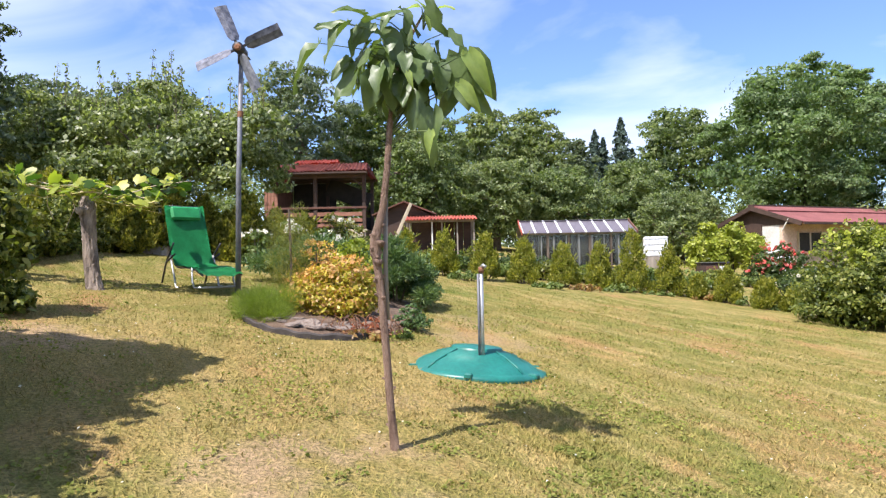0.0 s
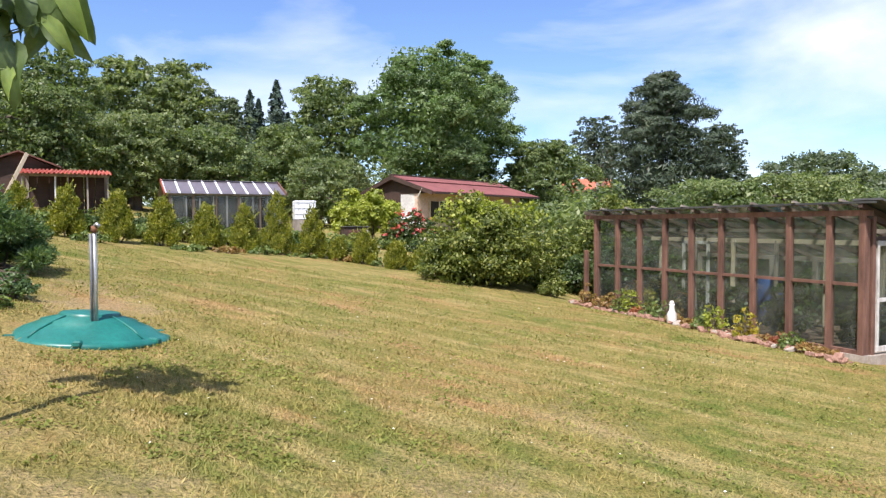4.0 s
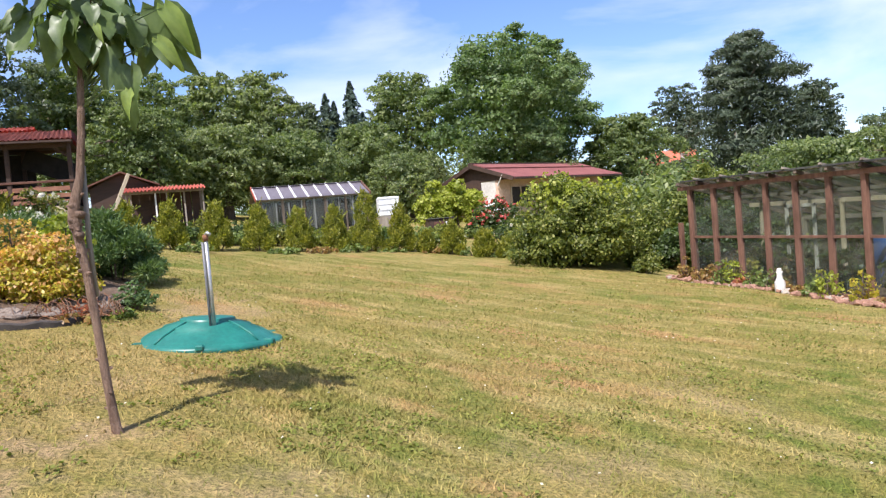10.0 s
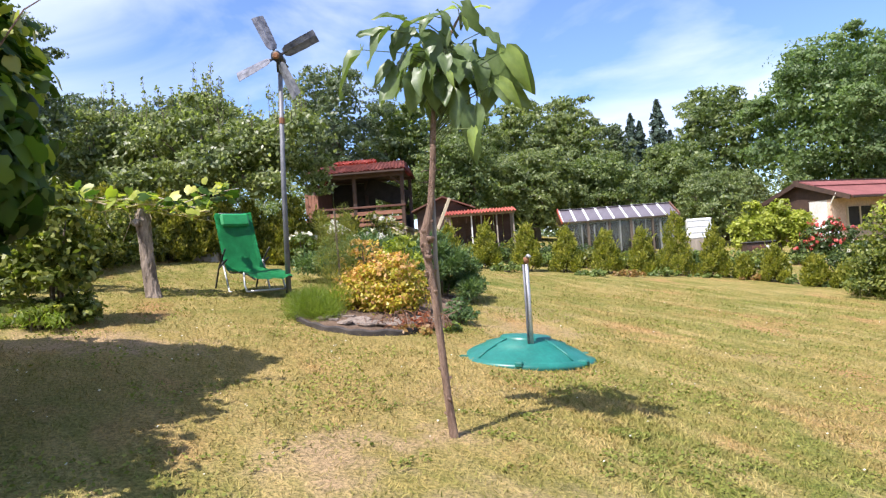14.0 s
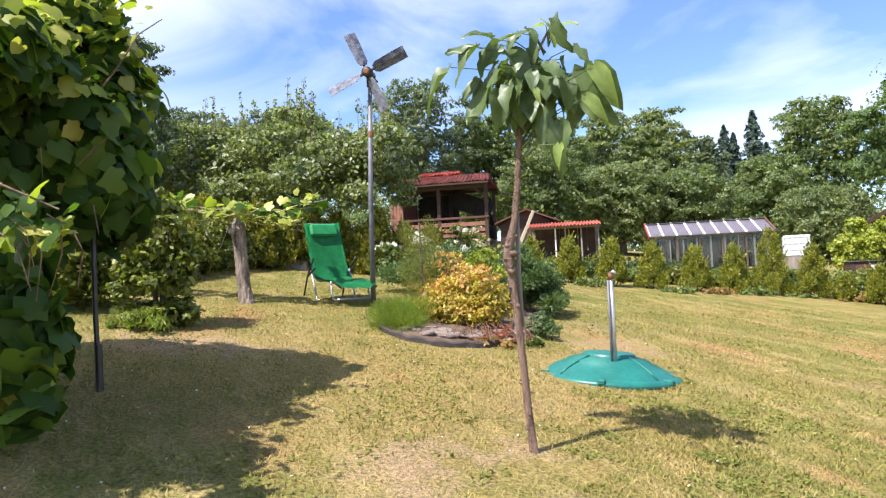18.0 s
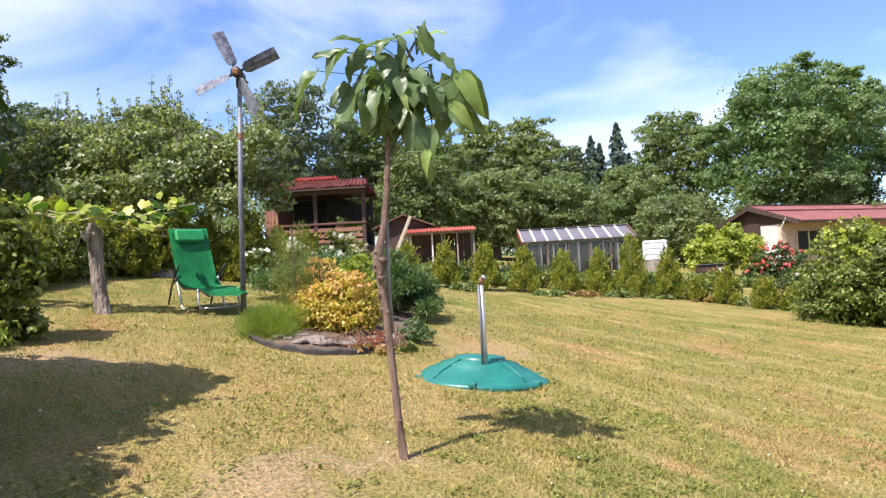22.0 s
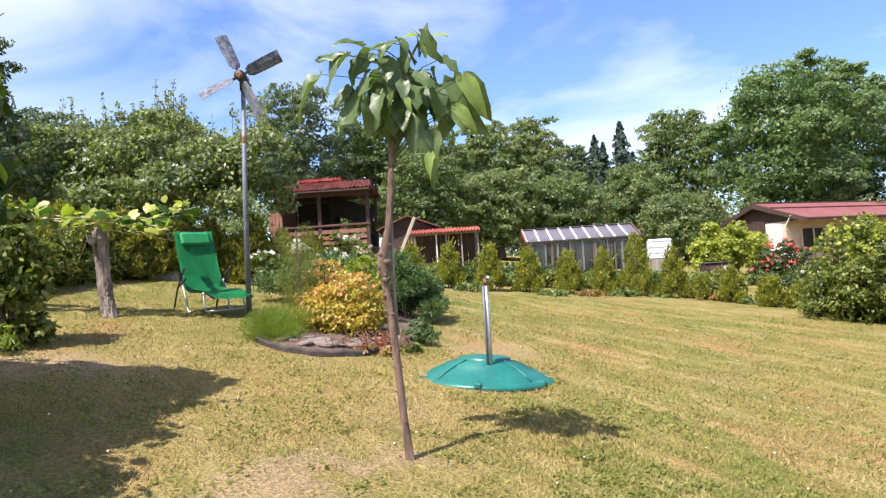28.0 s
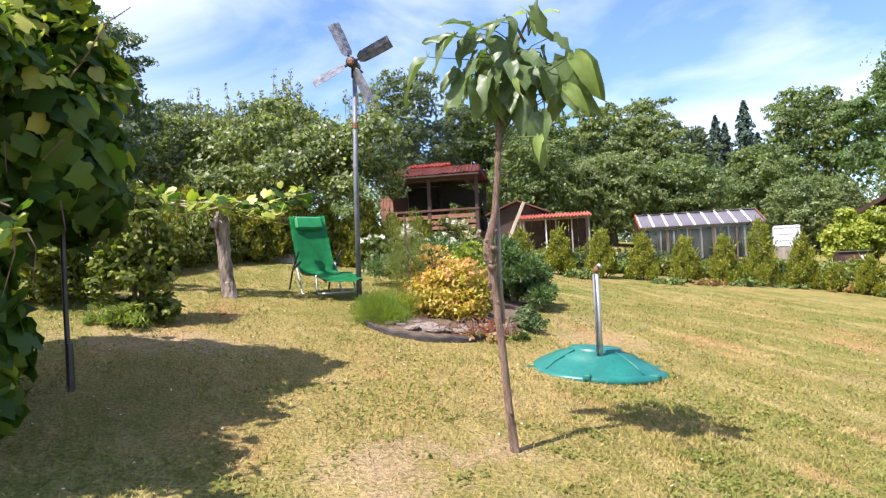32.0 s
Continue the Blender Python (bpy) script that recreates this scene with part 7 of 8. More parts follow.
def golden_thuja():
    """A low row of plumes that rises towards its eastern end."""
    rng = random.Random(5)
    blobs = []
    for k in range(150):
        f = rng.random()
        ox, oy = -0.66 + 1.12 * f + rng.uniform(-0.17, 0.17), 0.52 - 0.9 * f + rng.uniform(-0.2, 0.12)
        top = (0.2 + 0.4 * f ** 0.75) * rng.uniform(0.72, 1.05)
        for j in range(3):
            blobs.append((ox + rng.uniform(-0.03, 0.03), oy + rng.uniform(-0.03, 0.03), max(0.08, top * (1 - 0.3 * j) - 0.09), 0.05 + 0.02 * j, 0.1))
    sprays("golden_thuja", (2.95, 1.68), blobs, 82000, 0.026, "gold", "low golden thuja with feathery bright sprays", "shrub", 44, 1.15, 0.42, stems=10, tips=420)


golden_thuja()


def island_bed():
    cx, cy, rx, ry = -1.55, 9.35, 1.12, 2.08
    rim = []
    for k in range(40):
        a = 2 * math.pi * k / 40
        x, y = cx + rx * math.cos(a), cy + ry * math.sin(a)
        rim.append((x, y))
    z = [real_z(*p) for p in rim]
    b = thing("bed_edging", (0, 0, 0), "curved black rubber edging round the flower bed", "edging")
    strip = bmesh.new()
    rows = []
    for j in range(61):
        a = radians(162 + 140 * j / 60)
        wob = 0.012 * math.sin(j * 0.7)
        ring = []
        for dr, dz in ((0.022, -0.05), (0.024, 0.05), (0.012, 0.062), (-0.012, 0.062), (-0.024, 0.05), (-0.022, -0.05)):
            x, y = cx + (rx + dr + wob) * math.cos(a), cy + (ry + dr + wob) * math.sin(a)
            ring.append(strip.verts.new((x, y, real_z(x, y) + dz + 0.008 * math.sin(j * 1.1))))
        rows.append(ring)
    for r0, r1 in zip(rows, rows[1:]):
        for i in range(6):
            strip.faces.new((r0[i], r0[(i + 1) % 6], r1[(i + 1) % 6], r1[i]))
    strip.faces.new(rows[0])
    strip.faces.new(rows[-1][::-1])
    part("edging_strip", strip, M["rubber"], b)
    bm = bmesh.new()
    mid = bm.verts.new((cx, cy, real_z(cx, cy) + 0.12))
    inner = [bm.verts.new((cx + (x - cx) * 0.6, cy + (y - cy) * 0.6, real_z(cx + (x - cx) * 0.6, cy + (y - cy) * 0.6) + 0.1 + 0.02 * math.sin(k * 2.1))) for k, (x, y) in enumerate(rim)]
    outer = [bm.verts.new((cx + (x - cx) * 0.985, cy + (y - cy) * 0.985, zz + 0.04)) for (x, y), zz in zip(rim, z)]
    skirt = [bm.verts.new((x, y, zz - 0.05)) for (x, y), zz in zip(rim, z)]
    for k in range(40):
        k2 = (k + 1) % 40
        bm.faces.new((mid, inner[k], inner[k2]))
        bm.faces.new((inner[k], outer[k], outer[k2], inner[k2]))
        bm.faces.new((outer[k], skirt[k], skirt[k2], outer[k2]))
    ob = part("soil", bm, M["soil"], None, smooth=True)
    ob.name = "flower_bed"
    tagged(ob, "dry earth of the island flower bed", "flower bed", kind="structure")
    rng = random.Random(12)
    for k in range(34):
        a = radians(203 + 140 * k / 33 + rng.uniform(-5, 5))
        s = rng.uniform(0.66, 0.9)
        x, y = cx + rx * s * math.cos(a), cy + ry * s * math.sin(a)
        bm = bmesh.new()
        bmesh.ops.create_icosphere(bm, subdivisions=2, radius=1.0)
        for v in bm.verts:
            v.co *= 1 + 0.22 * noise.noise(v.co * 1.6 + Vector((k * 7, 0, 0)))
            v.co.z = max(-0.4, min(0.38 + 0.1 * noise.noise(v.co * 2.0), v.co.z))
        st = part("stone", bm, M["stone"], None)
        st.name = "bed_stone"
        w = rng.uniform(0.05, 0.12)
        st.matrix_basis = pose(x, y, real_z(x, y) + 0.075, rng.uniform(-14, 14), rng.uniform(-8, 8), rng.uniform(0, 180)) @ Matrix.Diagonal((w * 1.3, w, w * 0.5, 1))
        tagged(st, "flat grey stone edging the flower bed", "stone", "bed stones")


island_bed()


def dry_stems():
    """Cut, withered stems that lie and stand among the bed's stones."""
    t = thing("withered_plant", on(-1.05, 7.6, 0.03), "withered reddish cut stems on the flower bed", "dead plant")
    rng = random.Random(77)
    for k in range(95):
        x, y = rng.uniform(-0.45, 0.5), rng.uniform(-0.12, 0.2)
        a, h = rng.uniform(0, 6.28), rng.uniform(0.03, 0.22)
        l = rng.uniform(0.06, 0.22)
        part("stem", bm_tube([(x, y, 0.0), (x + l * 0.5 * math.cos(a), y + l * 0.5 * math.sin(a), h * 0.8), (x + l * math.cos(a), y + l * math.sin(a), h)], [0.006, 0.005, 0.003], 4), M["rust" if k % 3 else "young_bark"], t)


dry_stems()
bush("golden_spirea", (-1.45, 8.5), 0.6, 0.52, 0.84, 15000, 0.045, "spirea", "golden-leaved spirea with orange young tips", 47, clumps=26, extra=[(M["spirea_tip"], 0.32)], flowers=("spirea_tip", 150, 0.045, 0.5), low=0.1)
bush("orange_spirea", (-1.75, 9.0), 0.5, 0.4, 0.98, 4200, 0.045, "spirea_tip", "spirea with pinkish orange young leaves", 247, clumps=14, extra=[(M["spirea"], 0.3)])
bush("lime_spirea", (-1.35, 9.5), 0.42, 0.36, 1.2, 2600, 0.06, "lime", "yellow-green shrub behind the golden spirea", 147, clumps=7)
bush("red_barberry", (-0.95, 7.75), 0.22, 0.2, 0.28, 700, 0.04, "red_leaf", "small reddish shrub at the front of the bed", 148, clumps=5)
bush("dead_flowers", (-1.1, 7.55), 0.34, 0.16, 0.17, 500, 0.05, "rusty_leaf", "withered brown stems at the front of the bed", 149, clumps=6)
bush("yellow_flowers", (-0.62, 7.85), 0.2, 0.15, 0.16, 700, 0.035, "weed", "low green plant with yellow flowers at the edging", 150, clumps=5, flowers=("vine_yellow", 7, 0.04, 0.3))
bush("low_shrub", (-0.55, 8.5), 0.24, 0.3, 0.36, 1500, 0.04, "juniper", "small dark green shrub at the bed's corner", 151, clumps=6)
sprays("fennel_plant", (-2.16, 8.02), [(0.3 * math.cos(k * 2.4) * math.sqrt(k / 12), 0.3 * math.sin(k * 2.4) * math.sqrt(k / 12), 0.18 + 0.09 * math.sin(k), 0.2, 0.17) for k in range(12)], 19000, 0.07, "fennel", "feathery low green fennel plant", "herb", 71, 0.7, 0.05, stems=8)
sprays("asparagus_fern", (-2.05, 8.75), [(0.17 * math.sin(k * 2.4), 0.15 * math.cos(k * 2.4), 0.2 + 0.066 * k, 0.19 - 0.004 * k, 0.15) for k in range(17)], 11000, 0.055, "fern", "tall feathery asparagus fern with a thin cane", "herb", 72, 0.7, 0.05, stems=6)
sprays("juniper_shrub", (-0.88, 10.5), [(0.62 * math.sqrt(k / 20) * math.cos(k * 2.4), 0.45 * math.sqrt(k / 20) * math.sin(k * 2.4), 0.12 + (0.85 - 0.6 * k / 20) * (0.6 + 0.4 * math.sin(k * 1.3)), 0.2, 0.15) for k in range(21)], 16000, 0.07, "juniper", "blue-green spreading juniper in the bed", "shrub", 45, 0.2, 0.28, tips=120)
sprays("juniper_shrub", (-2.1, 11.6), [(1.15 * math.sqrt(k / 26) * math.cos(k * 2.4), 0.5 * math.sqrt(k / 26) * math.sin(k * 2.4), 0.18 + (0.6 - 0.3 * k / 26) * (0.75 + 0.25 * math.sin(k * 1.3)), 0.27, 0.17) for k in range(27)], 16000, 0.075, "juniper", "wide low juniper at the rear of the bed", "shrub", 46, 0.2, 0.28, tips=120)


def fern_cane():
    t = thing("garden_cane", on(-2.02, 8.7, -0.03), "thin brown cane holding up the asparagus fern", "cane")
    part("cane", bm_tube([(0, 0, 0), (0.01, 0, 0.6), (-0.01, 0.01, 1.3)], [0.016, 0.015, 0.012], 7, wob=0.2), M["bark"], t)


fern_cane()


def vine_stump():
    x, y = -4.53, 8.84
    z = real_z(x, y)
    t = thing("old_stump", (x, y, z - 0.05), "rough-barked standing stump that carries a vine wire", "stump")
    bm = bmesh.new()
    axis = [(0.05, 0.0, 0.125), (0.03, 0.1, 0.1), (0.0, 0.35, 0.088), (-0.02, 0.6, 0.084), (-0.04, 0.85, 0.086), (-0.05, 1.02, 0.1), (-0.055, 1.12, 0.09), (-0.06, 1.2, 0.05)]
    rings = []
    for i in range(61):
        h = 1.2 * i / 60
        k = next(j for j in range(len(axis) - 1) if h <= axis[j + 1][1] + 1e-6)
        f = (h - axis[k][1]) / (axis[k + 1][1] - axis[k][1])
        ox, r = (axis[k][m] * (1 - f) + axis[k + 1][m] * f for m in (0, 2))
        ring = []
        for j in range(44):
            a = 2 * math.pi * j / 44
            v = Vector((math.cos(a) * 3.2, math.sin(a) * 3.2, h * 7.5))
            ridge = abs(noise.noise(v * 1.5)) * 0.55 + abs(noise.noise(v * 3.4 + Vector((9, 2, 4)))) * 0.4
            q = r * (0.9 + 0.34 * ridge + 0.1 * noise.noise(Vector((math.cos(a), math.sin(a), h * 2.0))))
            ring.append(bm.verts.new((ox + q * math.cos(a), q * math.sin(a), h)))
        rings.append(ring)
    for r0, r1 in zip(rings, rings[1:]):
        for j in range(44):
            bm.faces.new((r0[j], r0[(j + 1) % 44], r1[(j + 1) % 44], r1[j]))
    bm.faces.new(rings[-1])
    part("trunk", bm, M["grey_bark"], t)
    part("branch_scar", bm_tube([(-0.06, -0.06, 1.0), (-0.09, -0.15, 1.02)], [0.055, 0.045], 10, wob=0.2), M["grey_bark"], t, smooth=True)
    v = thing("vine_wire", (x, y, z), "grape vine cane trained along a wire with yellow-green leaves", "vine")
    rng = random.Random(6)
    pts = []
    for k in range(12):
        f = k / 11
        pts.append((-2.1 + 2.85 * f, -0.3 + 0.55 * f, 1.5 - 0.42 * f + 0.03 * math.sin(k * 1.7)))
    part("cane", bm_tube(pts, 0.011, 6), M["pale_wood"], v)
    part("cane", bm_tube([(p[0], p[1] + 0.1, p[2] + 0.08 + 0.03 * math.sin(k)) for k, p in enumerate(pts)], 0.008, 6), M["pale_wood"], v)
    for j in range(4):
        part("cane", bm_tube([(p[0], p[1] + 0.12 * math.sin(k * 0.8 + j * 2.0), p[2] + 0.07 * math.sin(k * 1.1 + j * 1.7) - 0.02 * j) for k, p in enumerate(pts[j % 3:])], [0.007] * (12 - j % 3), 5), M["yellow_cane"], v)
    for k in range(5):
        p = pts[4 + k]
        part("tendril", bm_tube([p, (p[0] + rng.uniform(-0.1, 0.1), p[1], p[2] - 0.2), (p[0] + rng.uniform(-0.15, 0.15), p[1], p[2] - rng.uniform(0.3, 0.5))], 0.005, 5), M["pale_wood"], v)
    cs, ns = [], []
    for k in range(210):
        f = rng.random() ** 0.9
        i = min(10, int(f * 11))
        p = Vector(pts[i]).lerp(Vector(pts[i + 1]), f * 11 - i)
        cs.append(tuple(p + Vector((rng.uniform(-0.1, 0.1), rng.uniform(-0.35, 0.35), rng.uniform(-0.06, 0.16)))))
        ns.append((rng.uniform(-0.4, 0.4), -0.4, 1))
    # Extra leaves and a cane added to dapple the lounger with shade.
    for k in range(30):
        cs.append((0.42 + 0.5 * rng.random(), 0.3 + 0.55 * rng.random(), 1.22 + 0.3 * rng.random()))
        ns.append((rng.uniform(-0.4, 0.4), -0.4, 1))
    part("cane", bm_tube([(0.3, 0.1, 1.15), (0.6, 0.45, 1.32), (0.95, 0.8, 1.42)], [0.009, 0.007, 0.004], 6), M["pale_wood"], v)
    under(shaped_leaves("leaves", np.array(cs), np.array(ns), 0.15, 3, M["vine_yellow"], extra=(M["vine"], 0.4)), v)


vine_stump()


def arbour():
    t = thing("vine_arbour", (-3.4, 4.35, real_z(-3.4, 4.35)), "dense grape vine climbing over a post arbour", "vine arbour")
    g = -real_z(-3.4, 4.35)
    blobs = [(0.02, -0.05, 0.78 + g, 0.42, 0.34), (-0.1, -0.15, 1.15 + g, 0.45, 0.4), (-0.35, 0.0, 1.5 + g, 0.42, 0.35), (-0.7, 0.1, 0.9 + g, 0.6, 0.6), (-0.9, -0.3, 1.5 + g, 0.55, 0.45), (-0.75, -0.5, 0.35 + g, 0.45, 0.4), (-1.3, 0.2, 1.1 + g, 0.6, 0.6), (-0.55, -0.1, 0.45 + g, 0.4, 0.3), (-1.0, -0.35, 0.0 + g, 0.4, 0.45), (-1.1, -0.2, -0.4 + g, 0.35, 0.35), (-1.5, -0.2, 0.2 + g, 0.5, 0.6), (-0.1, -0.55, 1.45 + g, 0.4, 0.3), (-0.4, -0.9, 1.4 + g, 0.5, 0.35), (0.1, -1.1, 1.4 + g, 0.4, 0.28), (-0.3, -1.6, 1.45 + g, 0.55, 0.32), (0.2, -1.9, 1.4 + g, 0.45, 0.28), (-0.4, -2.3, 1.4 + g, 0.5, 0.3), (-0.15, -2.7, 1.4 + g, 0.4, 0.25), (-1.0, -1.0, 1.5 + g, 0.5, 0.35), (-1.0, -1.8, 1.5 + g, 0.5, 0.35), (-0.55, -0.1, 1.85 + g, 0.42, 0.32), (-0.95, -0.2, 2.05 + g, 0.42, 0.3), (-0.2, -0.25, 0.95 + g, 0.42, 0.38), (-0.45, -0.3, 1.2 + g, 0.5, 0.45), (-0.85, -0.55, -0.15 + g, 0.4, 0.45), (-0.9, -0.6, 0.7 + g, 0.5, 0.5), (-0.75, -0.75, -0.45 + g, 0.3, 0.3), (-0.15, 0.25, 1.7 + g, 0.36, 0.34), (-0.35, 0.2, 2.05 + g, 0.36, 0.32), (-0.05, 0.3, 1.35 + g, 0.36, 0.36), (-0.05, 0.35, 0.95 + g, 0.34, 0.34), (-0.1, 0.35, 0.6 + g, 0.32, 0.3), (-0.14, -0.72, 0.3 + g, 0.24, 0.26), (-0.12, -0.72, 0.02 + g, 0.22, 0.26), (-0.1, -0.7, -0.25 + g, 0.21, 0.22), (-0.02, -0.68, -0.42 + g, 0.17, 0.16), (-0.35, -0.75, 0.0 + g, 0.3, 0.5), (-0.85, -0.5, -0.25 + g, 0.35, 0.5), (-1.1, -0.8, 0.2 + g, 0.4, 0.5), (-0.7, 0.1, 2.35 + g, 0.36, 0.3), (-1.2, 0.0, 2.3 + g, 0.45, 0.35), (-1.6, 0.2, 1.8 + g, 0.5, 0.5), (-0.75, -0.75, 1.75 + g, 0.5, 0.3), (-1.3, -0.8, 1.8 + g, 0.55, 0.35), (-0.7, -1.3, 1.65 + g, 0.5, 0.3), (-1.4, -1.4, 1.7 + g, 0.55, 0.35), (-0.3, -0.5, 0.75 + g, 0.35, 0.35), (0.56, -1.35, 0.25 + g, 0.2, 0.24), (0.58, -1.35, 0.0 + g, 0.21, 0.24), (0.62, -1.3, -0.25 + g, 0.2, 0.22), (0.58, -1.33, -0.48 + g, 0.2, 0.2), (0.3, -1.2, 0.1 + g, 0.3, 0.4), (0.3, -1.2, -0.4 + g, 0.28, 0.35)]
    c, v = blob_points(blobs, 13000, 48, 0.5)
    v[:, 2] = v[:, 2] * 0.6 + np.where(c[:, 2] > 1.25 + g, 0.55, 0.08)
    # Half of the upper outer leaves get a yellower material to paint sunlight.
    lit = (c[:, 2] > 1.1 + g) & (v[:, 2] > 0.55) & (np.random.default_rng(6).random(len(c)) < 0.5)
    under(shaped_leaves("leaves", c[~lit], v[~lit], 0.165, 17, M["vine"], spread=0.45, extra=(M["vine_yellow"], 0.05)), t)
    under(shaped_leaves("sun_tinted_leaves", c[lit] + v[lit] * 0.07, v[lit], 0.125, 19, M["vine_yellow"], spread=0.4, extra=(M["vine"], 0.25)), t)
    part("post", bm_tube([(0.02, 0, -0.1), (0.0, 0, 0.5), (-0.01, 0, 1.5 + g)], 0.018, 8), M["dark_tube"], t)
    part("post", bm_tube([(0.02, 0, -0.1), (0.015, 0, 0.32)], 0.026, 8), M["dark_tube"], t, "thicker lower sleeve of the post")
    part("post", bm_tube([(-1.2, -0.3, -0.1), (-1.2, -0.3, 1.5 + g)], 0.03, 8), M["dark_tube"], t)
    part("post", bm_tube([(0.1, -2.2, -0.3), (0.1, -2.2, 1.4 + g)], 0.025, 8), M["dark_tube"], t)
    part("cross_rail", bm_tube([(0.0, 0, 1.4 + g), (0.1, -2.6, 1.4 + g)], 0.018, 6), M["dark_tube"], t)
    part("cross_rail", bm_tube([(0.0, 0, 1.4 + g), (-1.5, 0, 1.45 + g)], 0.018, 6), M["dark_tube"], t)
    rng = random.Random(2)
    for k in range(16):
        b = blobs[k % 7]
        p = Vector(b[:3]) + Vector((rng.uniform(-0.3, 0.35), -0.35, rng.uniform(-0.3, 0.2)))
        pts = [p, p + Vector((rng.uniform(-0.12, 0.12), -0.05, rng.uniform(-0.15, 0.1))), p + Vector((rng.uniform(-0.2, 0.25), -0.08, rng.uniform(-0.35, 0.2)))]
        part("tendril", bm_tube(pts, [0.005, 0.004, 0.002], 5), M["young_bark"], t)
    part("long_shoot", bm_tube([(0.1, -0.2, 1.25 + g), (0.35, -0.2, 1.5 + g), (0.55, -0.22, 1.72 + g), (0.72, -0.22, 1.8 + g)], [0.008, 0.007, 0.005, 0.003], 5), M["young_bark"], t)
    rng = random.Random(31)
    for k in range(9):
        p = Vector((-0.55 + 0.06 * k, -0.5 - 0.03 * k, 0.55 + 0.1 * math.sin(k) + g))
        e = p + Vector((rng.uniform(-0.25, 0.25), -0.1, -rng.uniform(0.15, 0.4)))
        part("tendril", bm_tube([p, p.lerp(e, 0.5) + Vector((0, -0.08, 0.06)), e], [0.006, 0.005, 0.003], 5), M["pale_wood"], t)
    cs = np.array([(-0.6 + 0.5 * rng.random(), -0.62 - 0.1 * rng.random(), 0.42 + 0.25 * rng.random() + g) for k in range(22)])
    under(shaped_leaves("hanging_leaves", cs, np.array([(0, -0.7, 0.7)] * 22), 0.12, 8, M["vine_yellow"]), t)
    # Yellow top and front leaves, coloured as if the sun struck them.
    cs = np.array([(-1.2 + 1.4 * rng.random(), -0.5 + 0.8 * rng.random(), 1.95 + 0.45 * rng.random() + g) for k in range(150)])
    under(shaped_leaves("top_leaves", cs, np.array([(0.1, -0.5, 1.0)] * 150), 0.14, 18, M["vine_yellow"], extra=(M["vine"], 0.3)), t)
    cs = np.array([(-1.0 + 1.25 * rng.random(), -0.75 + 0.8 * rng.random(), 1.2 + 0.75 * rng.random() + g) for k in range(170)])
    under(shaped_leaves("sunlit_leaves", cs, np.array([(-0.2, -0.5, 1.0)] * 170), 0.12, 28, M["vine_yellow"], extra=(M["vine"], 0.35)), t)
    # the nearest shoots, hanging in the sun with their tendrils
    cs = np.array([(1.0 + 0.28 * rng.random(), -1.95 + 0.18 * rng.random(), 0.2 + 0.26 * rng.random() + g) for k in range(26)])
    under(shaped_leaves("near_leaves", cs, np.array([(-0.1, -0.7, 0.8)] * 26), 0.1, 38, M["vine_yellow"], extra=(M["vine"], 0.3)), t)
    for k in range(7):
        p = Vector((1.0 + 0.045 * k, -1.92 + 0.02 * k, 0.3 + 0.05 * math.sin(k * 2.0) + g))
        e = p + Vector((rng.uniform(-0.18, 0.14), 0.04, -rng.uniform(0.12, 0.34)))
        part("tendril", bm_tube([p, p.lerp(e, 0.45) + Vector((0.05, -0.02, 0.03)), e], [0.004, 0.003, 0.002], 5), M["young_bark"], t)
    part("near_cane", bm_tube([(0.2, -1.9, 1.3 + g), (0.75, -1.95, 0.75 + g), (1.05, -1.93, 0.47 + g), (1.27, -1.88, 0.36 + g)], [0.009, 0.008, 0.006, 0.004], 6), M["young_bark"], t)
    cs = np.array([(0.35 + 0.13 * k / 2, -0.2, 1.5 + 0.1 * k + g) for k in range(5)])
    under(shaped_leaves("shoot_leaves", cs, np.array([(0, -0.5, 1.0)] * 5), 0.07, 4, M["vine_yellow"]), t)


arbour()
bush("leafy_bush", (-4.5, 6.8), 0.48, 0.45, 1.6, 6500, 0.085, "shrub", "dark leafy bush beside the arbour", 49, clumps=14, low=0.02)
bush("weeds", (-4.5, 6.45), 0.45, 0.25, 0.3, 900, 0.08, "fennel", "dry yellowish stalks at the foot of the bush", 149, clumps=7, category="weeds", aspect=0.2)
bush("leafy_bush", (-6.0, 7.3), 0.8, 0.7, 1.5, 6000, 0.09, "shrub", "dark leafy bush behind the arbour", 50, clumps=12, low=0.05)
for k, (x, y) in enumerate(((-7.3, 9.4), (-7.2, 10.4), (-7.1, 11.4), (-7.1, 12.4), (-6.8, 13.4), (-6.1, 14.2), (-5.4, 15.0), (-4.5, 15.6), (-3.6, 16.0), (-2.7, 16.4), (-1.8, 16.8), (-8.2, 8.6))):
    bush("hedge_shrub", (x, y), 0.8, 0.65, 1.05 + 0.25 * math.sin(k * 2.3) + (0.3 if k < 3 else 0), 5000, 0.07, "hedge", "bushy green hedge shrub behind the lawn", 60 + k, clumps=9, group="back hedge", flowers=("white_flower", 9, 0.09, 0.6) if k in (7, 8, 9) else None)


for k in range(26):
    gx, gy = -1.2 + 0.36 * k + 0.3 * math.sin(k * 2.2), 18.9 + 1.0 * math.sin(k * 1.9) + 0.06 * k
    bush("garden_plant", (gx, gy), 0.55, 0.5, 0.5 + 0.16 * math.sin(k * 2.9), 1500, 0.085, ("shrub", "hedge", "weed", "rose_leaf")[k % 4], "leafy vegetable garden plant behind the thuja hedge", 430 + k, clumps=7, group="kitchen garden", category="plant", stems=3)


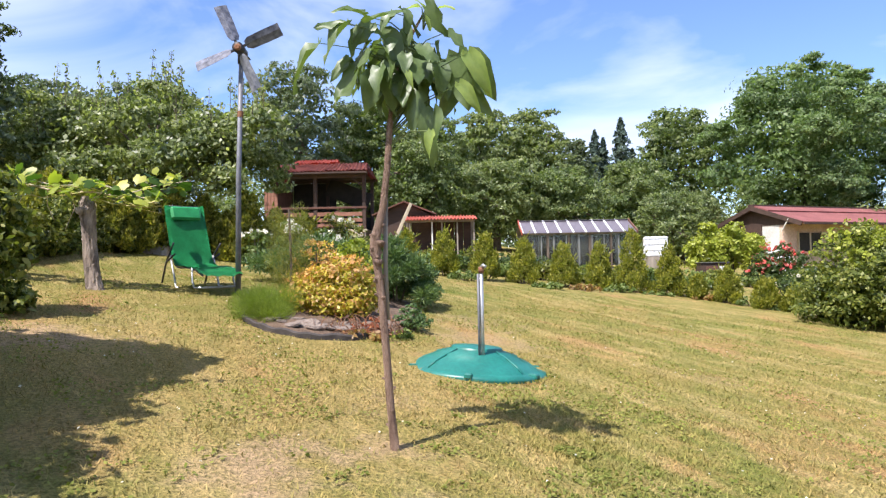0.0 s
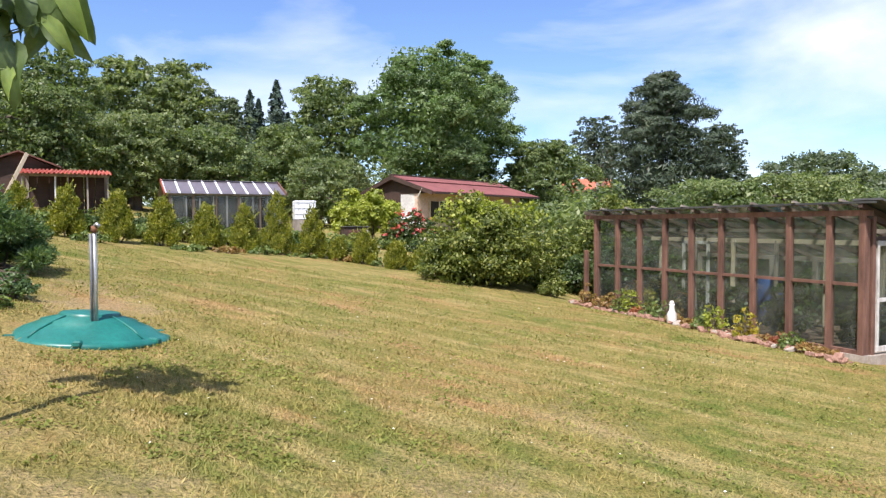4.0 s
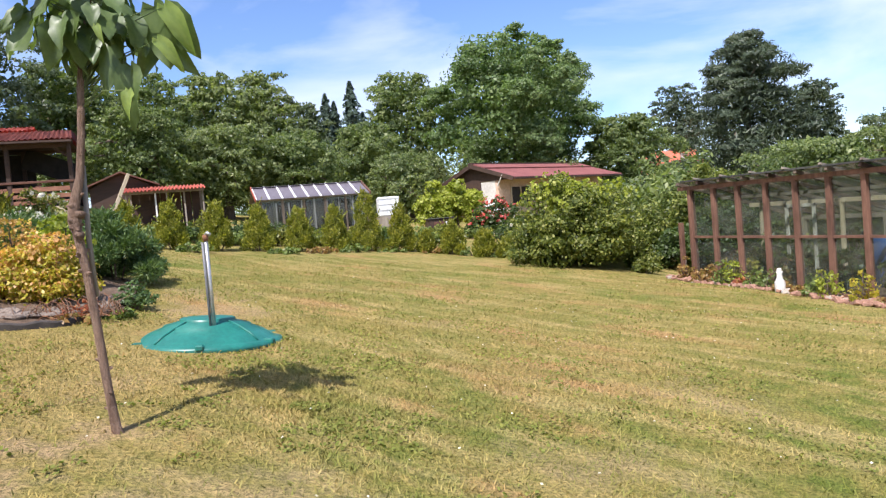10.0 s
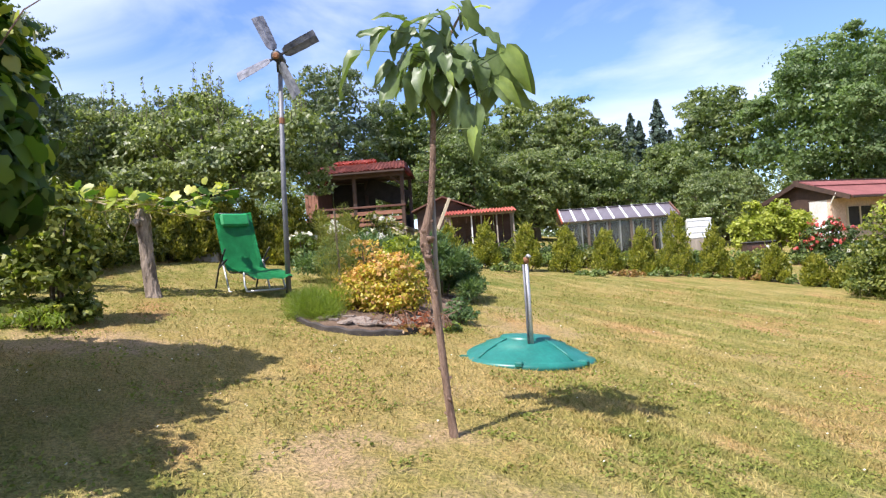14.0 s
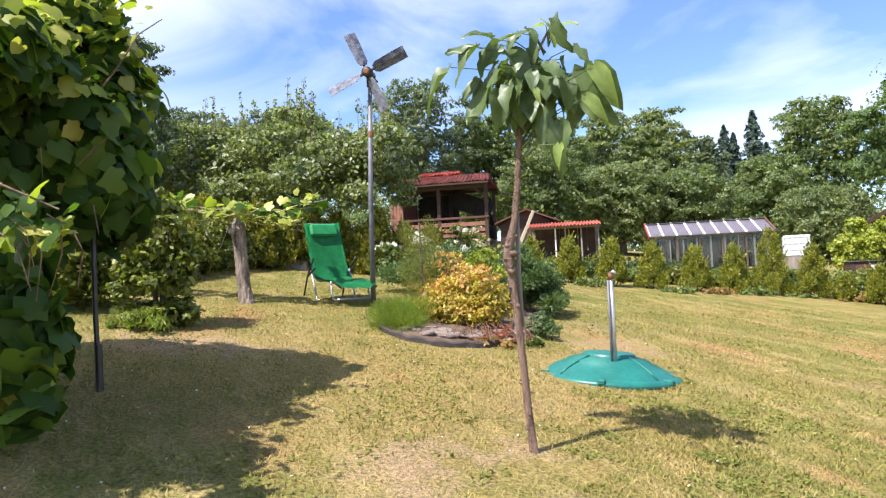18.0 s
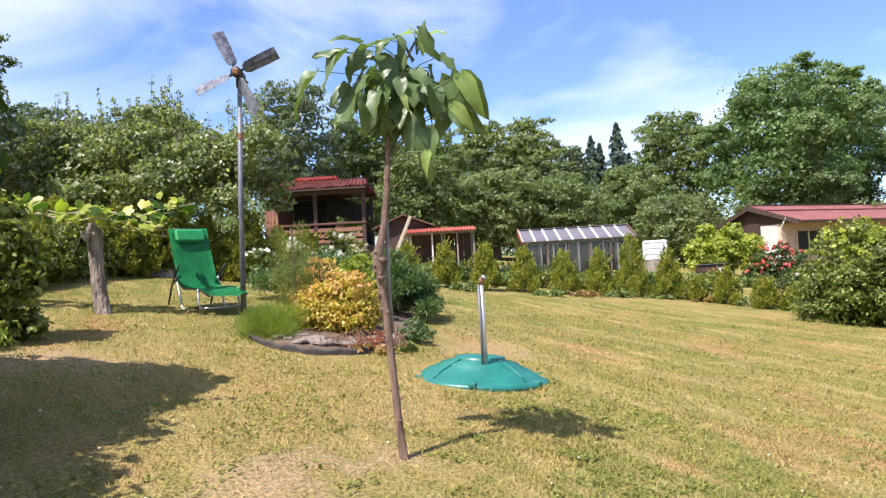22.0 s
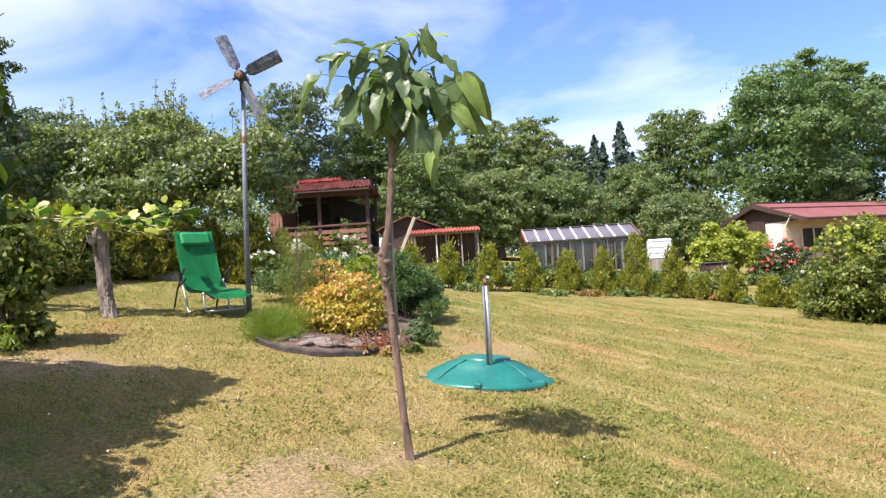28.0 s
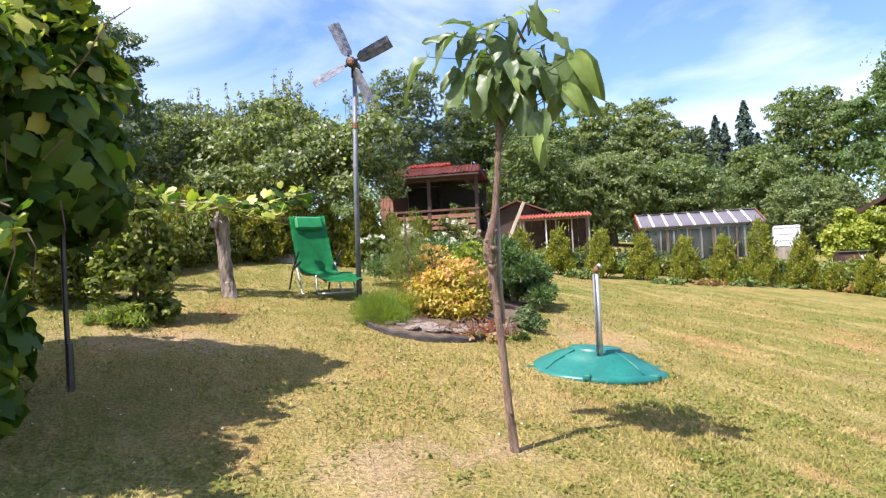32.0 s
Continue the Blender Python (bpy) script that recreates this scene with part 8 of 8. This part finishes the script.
for k, (x, y) in enumerate(((-6.95, 9.6), (-6.9, 10.3), (-6.85, 11.0), (-6.8, 11.7), (-6.75, 12.4), (-6.6, 13.1), (-6.45, 13.8), (-6.2, 14.5), (-6.0, 15.2), (-6.3, 8.7))):
    bush("hedge_shrub", (x, y), 0.62, 0.6, 1.2 + 0.2 * math.sin(k * 2.1), 5000, 0.065, "hedge" if k % 3 else "shrub", "bushy yellow-green hedge shrub at the lawn's edge", 500 + k, clumps=9, group="back hedge", low=0.05)


def back_hedge():
    """Upright hedge bushes in a sunlit tint that close the lawn behind the lounger."""
    spots = ((-6.75, 12.95), (-6.35, 13.2), (-6.0, 13.75), (-5.55, 14.1), (-5.1, 14.3), (-4.6, 14.3), (-4.15, 14.2), (-3.65, 14.6), (-3.15, 15.0), (-7.0, 12.2), (-6.9, 11.5))
    for k, (x, y) in enumerate(spots):
        rng = random.Random(700 + k)
        h, r = 1.2 + 0.25 * math.sin(k * 2.3), 0.36
        blobs = []
        for j in range(18):
            f = (j + 0.5) / 18
            w = (1 - f) ** 0.4 * r * 0.85
            a = j * 2.4 + k
            blobs.append((math.cos(a) * w, math.sin(a) * w, 0.12 + f * (h - 0.15), r * (0.5 - 0.25 * f), r * (0.7 - 0.35 * f)))
        sprays("hedge_shrub", (x, y), blobs, 5200, 0.075, "hedge_lit", "upright yellow-green hedge bush behind the lounger", "hedge shrub", 700 + k, 1.0, 0.5, "back hedge", stems=4, tips=40)


back_hedge()
for k, (x, y, h) in enumerate(((-3.2, 14.0, 1.15), (-2.75, 14.4, 1.0), (-3.9, 13.9, 0.9), (-2.3, 13.6, 0.95))):
    bush("white_rose_bush", (x, y), 0.38, 0.35, h, 1800, 0.065, "weed", "loose bush with white blossoms behind the flower bed", 720 + k, clumps=7, flowers=("white_flower", 13, 0.075, 0.6))


def small_garden_things():
    for dx, s in ((0.0, 0.95),):
        t = thing("leaning_plank", on(-2.2 + dx, 24.2, -0.05), "pale weathered plank leaning beside the open shed", "plank")
        part("plank", bm_beam((0, 0, 0), (0.78 * s, 0.25, 1.75 * s), 0.03, 0.11, bev=0.006), M["pale_wood"], t)
    t = thing("small_shelter", on(-2.95, 26.9, -0.05), "low brown boarded shelter between the gazebo and the shed", "shelter")
    top = 2.5 - real_z(-2.95, 26.9)
    part("body", bm_box((0.05, 0.1, 0), (2.1, 1.5, top - 0.5)), M["dark_wood"], t)
    gb = bmesh.new()
    tri = [gb.verts.new(c) for c in ((0.05, 0.1, top - 0.52), (2.1, 0.1, top - 0.52), (1.08, 0.1, top - 0.03), (0.05, 0.16, top - 0.52), (2.1, 0.16, top - 0.52), (1.08, 0.16, top - 0.03))]
    for f in ((0, 1, 2), (5, 4, 3), (0, 3, 4, 1), (1, 4, 5, 2), (2, 5, 3, 0)):
        gb.faces.new([tri[i] for i in f])
    part("gable", gb, M["dark_wood"], t)
    for sg in (-1, 1):
        part("roof_slope", bm_beam((1.08, 0.75, top), (1.08 + 1.22 * sg, 0.75, top - 0.5), 1.8, 0.05, up=(0, 0, 1)), M["red_wood"], t)
    cloth = bmesh.new()
    x, y = 10.94, 24.3
    rows = []
    for f, r in ((0, 0.1), (0.06, 0.3), (0.15, 0.42), (0.4, 0.5), (0.75, 0.58), (1.0, 0.64)):
        rows.append([cloth.verts.new((r * (1 + 0.07 * math.sin(k * 1.57 + f * 3)) * math.cos(k * math.pi / 12), r * (1 + 0.07 * math.sin(k * 1.57)) * math.sin(k * math.pi / 12), 1.25 * (1 - f))) for k in range(24)])
    for r0, r1 in zip(rows, rows[1:]):
        for k in range(24):
            cloth.faces.new((r0[k], r1[k], r1[(k + 1) % 24], r0[(k + 1) % 24]))
    cloth.faces.new(rows[0])
    ob = part("cover", cloth, M["white_paint"], None, smooth=True)
    ob.name = "white_cover"
    ob.matrix_basis = pose(x, y, real_z(x, y) - 0.02)
    tagged(ob, "white cloth cover draped over a garden table near the house", "cover")
    t = thing("fence_post", on(-5.95, 14.3, -0.05), "white painted post in the back hedge", "post")
    part("post", bm_tube([(0, 0, 0), (0, 0, 0.95)], 0.035, 8), M["white_paint"], t)
    t = thing("concrete_block", on(-5.9, 13.95, -0.12), "weathered concrete block behind the lawn", "block")
    part("block", bm_box((-0.3, -0.15, 0), (0.3, 0.15, 0.28), 0.03), M["concrete"], t)
    # dry strip of earth and litter below the hedge
    for k, (x, y) in enumerate(((-1.3, 15.9), (0.2, 15.85), (2.1, 16.2), (3.0, 16.55), (3.9, 16.95), (4.8, 17.0), (5.9, 16.75), (6.7, 16.2), (7.3, 15.8))):
        bush("weeds", (x, y), 0.42, 0.25, 0.22 + 0.1 * math.sin(k * 2.1), 700, 0.06, "rusty_leaf" if k % 3 == 0 else "weed", "dry grass and weeds below the hedge", 400 + k, clumps=6, group="hedge weeds", category="weeds")


small_garden_things()
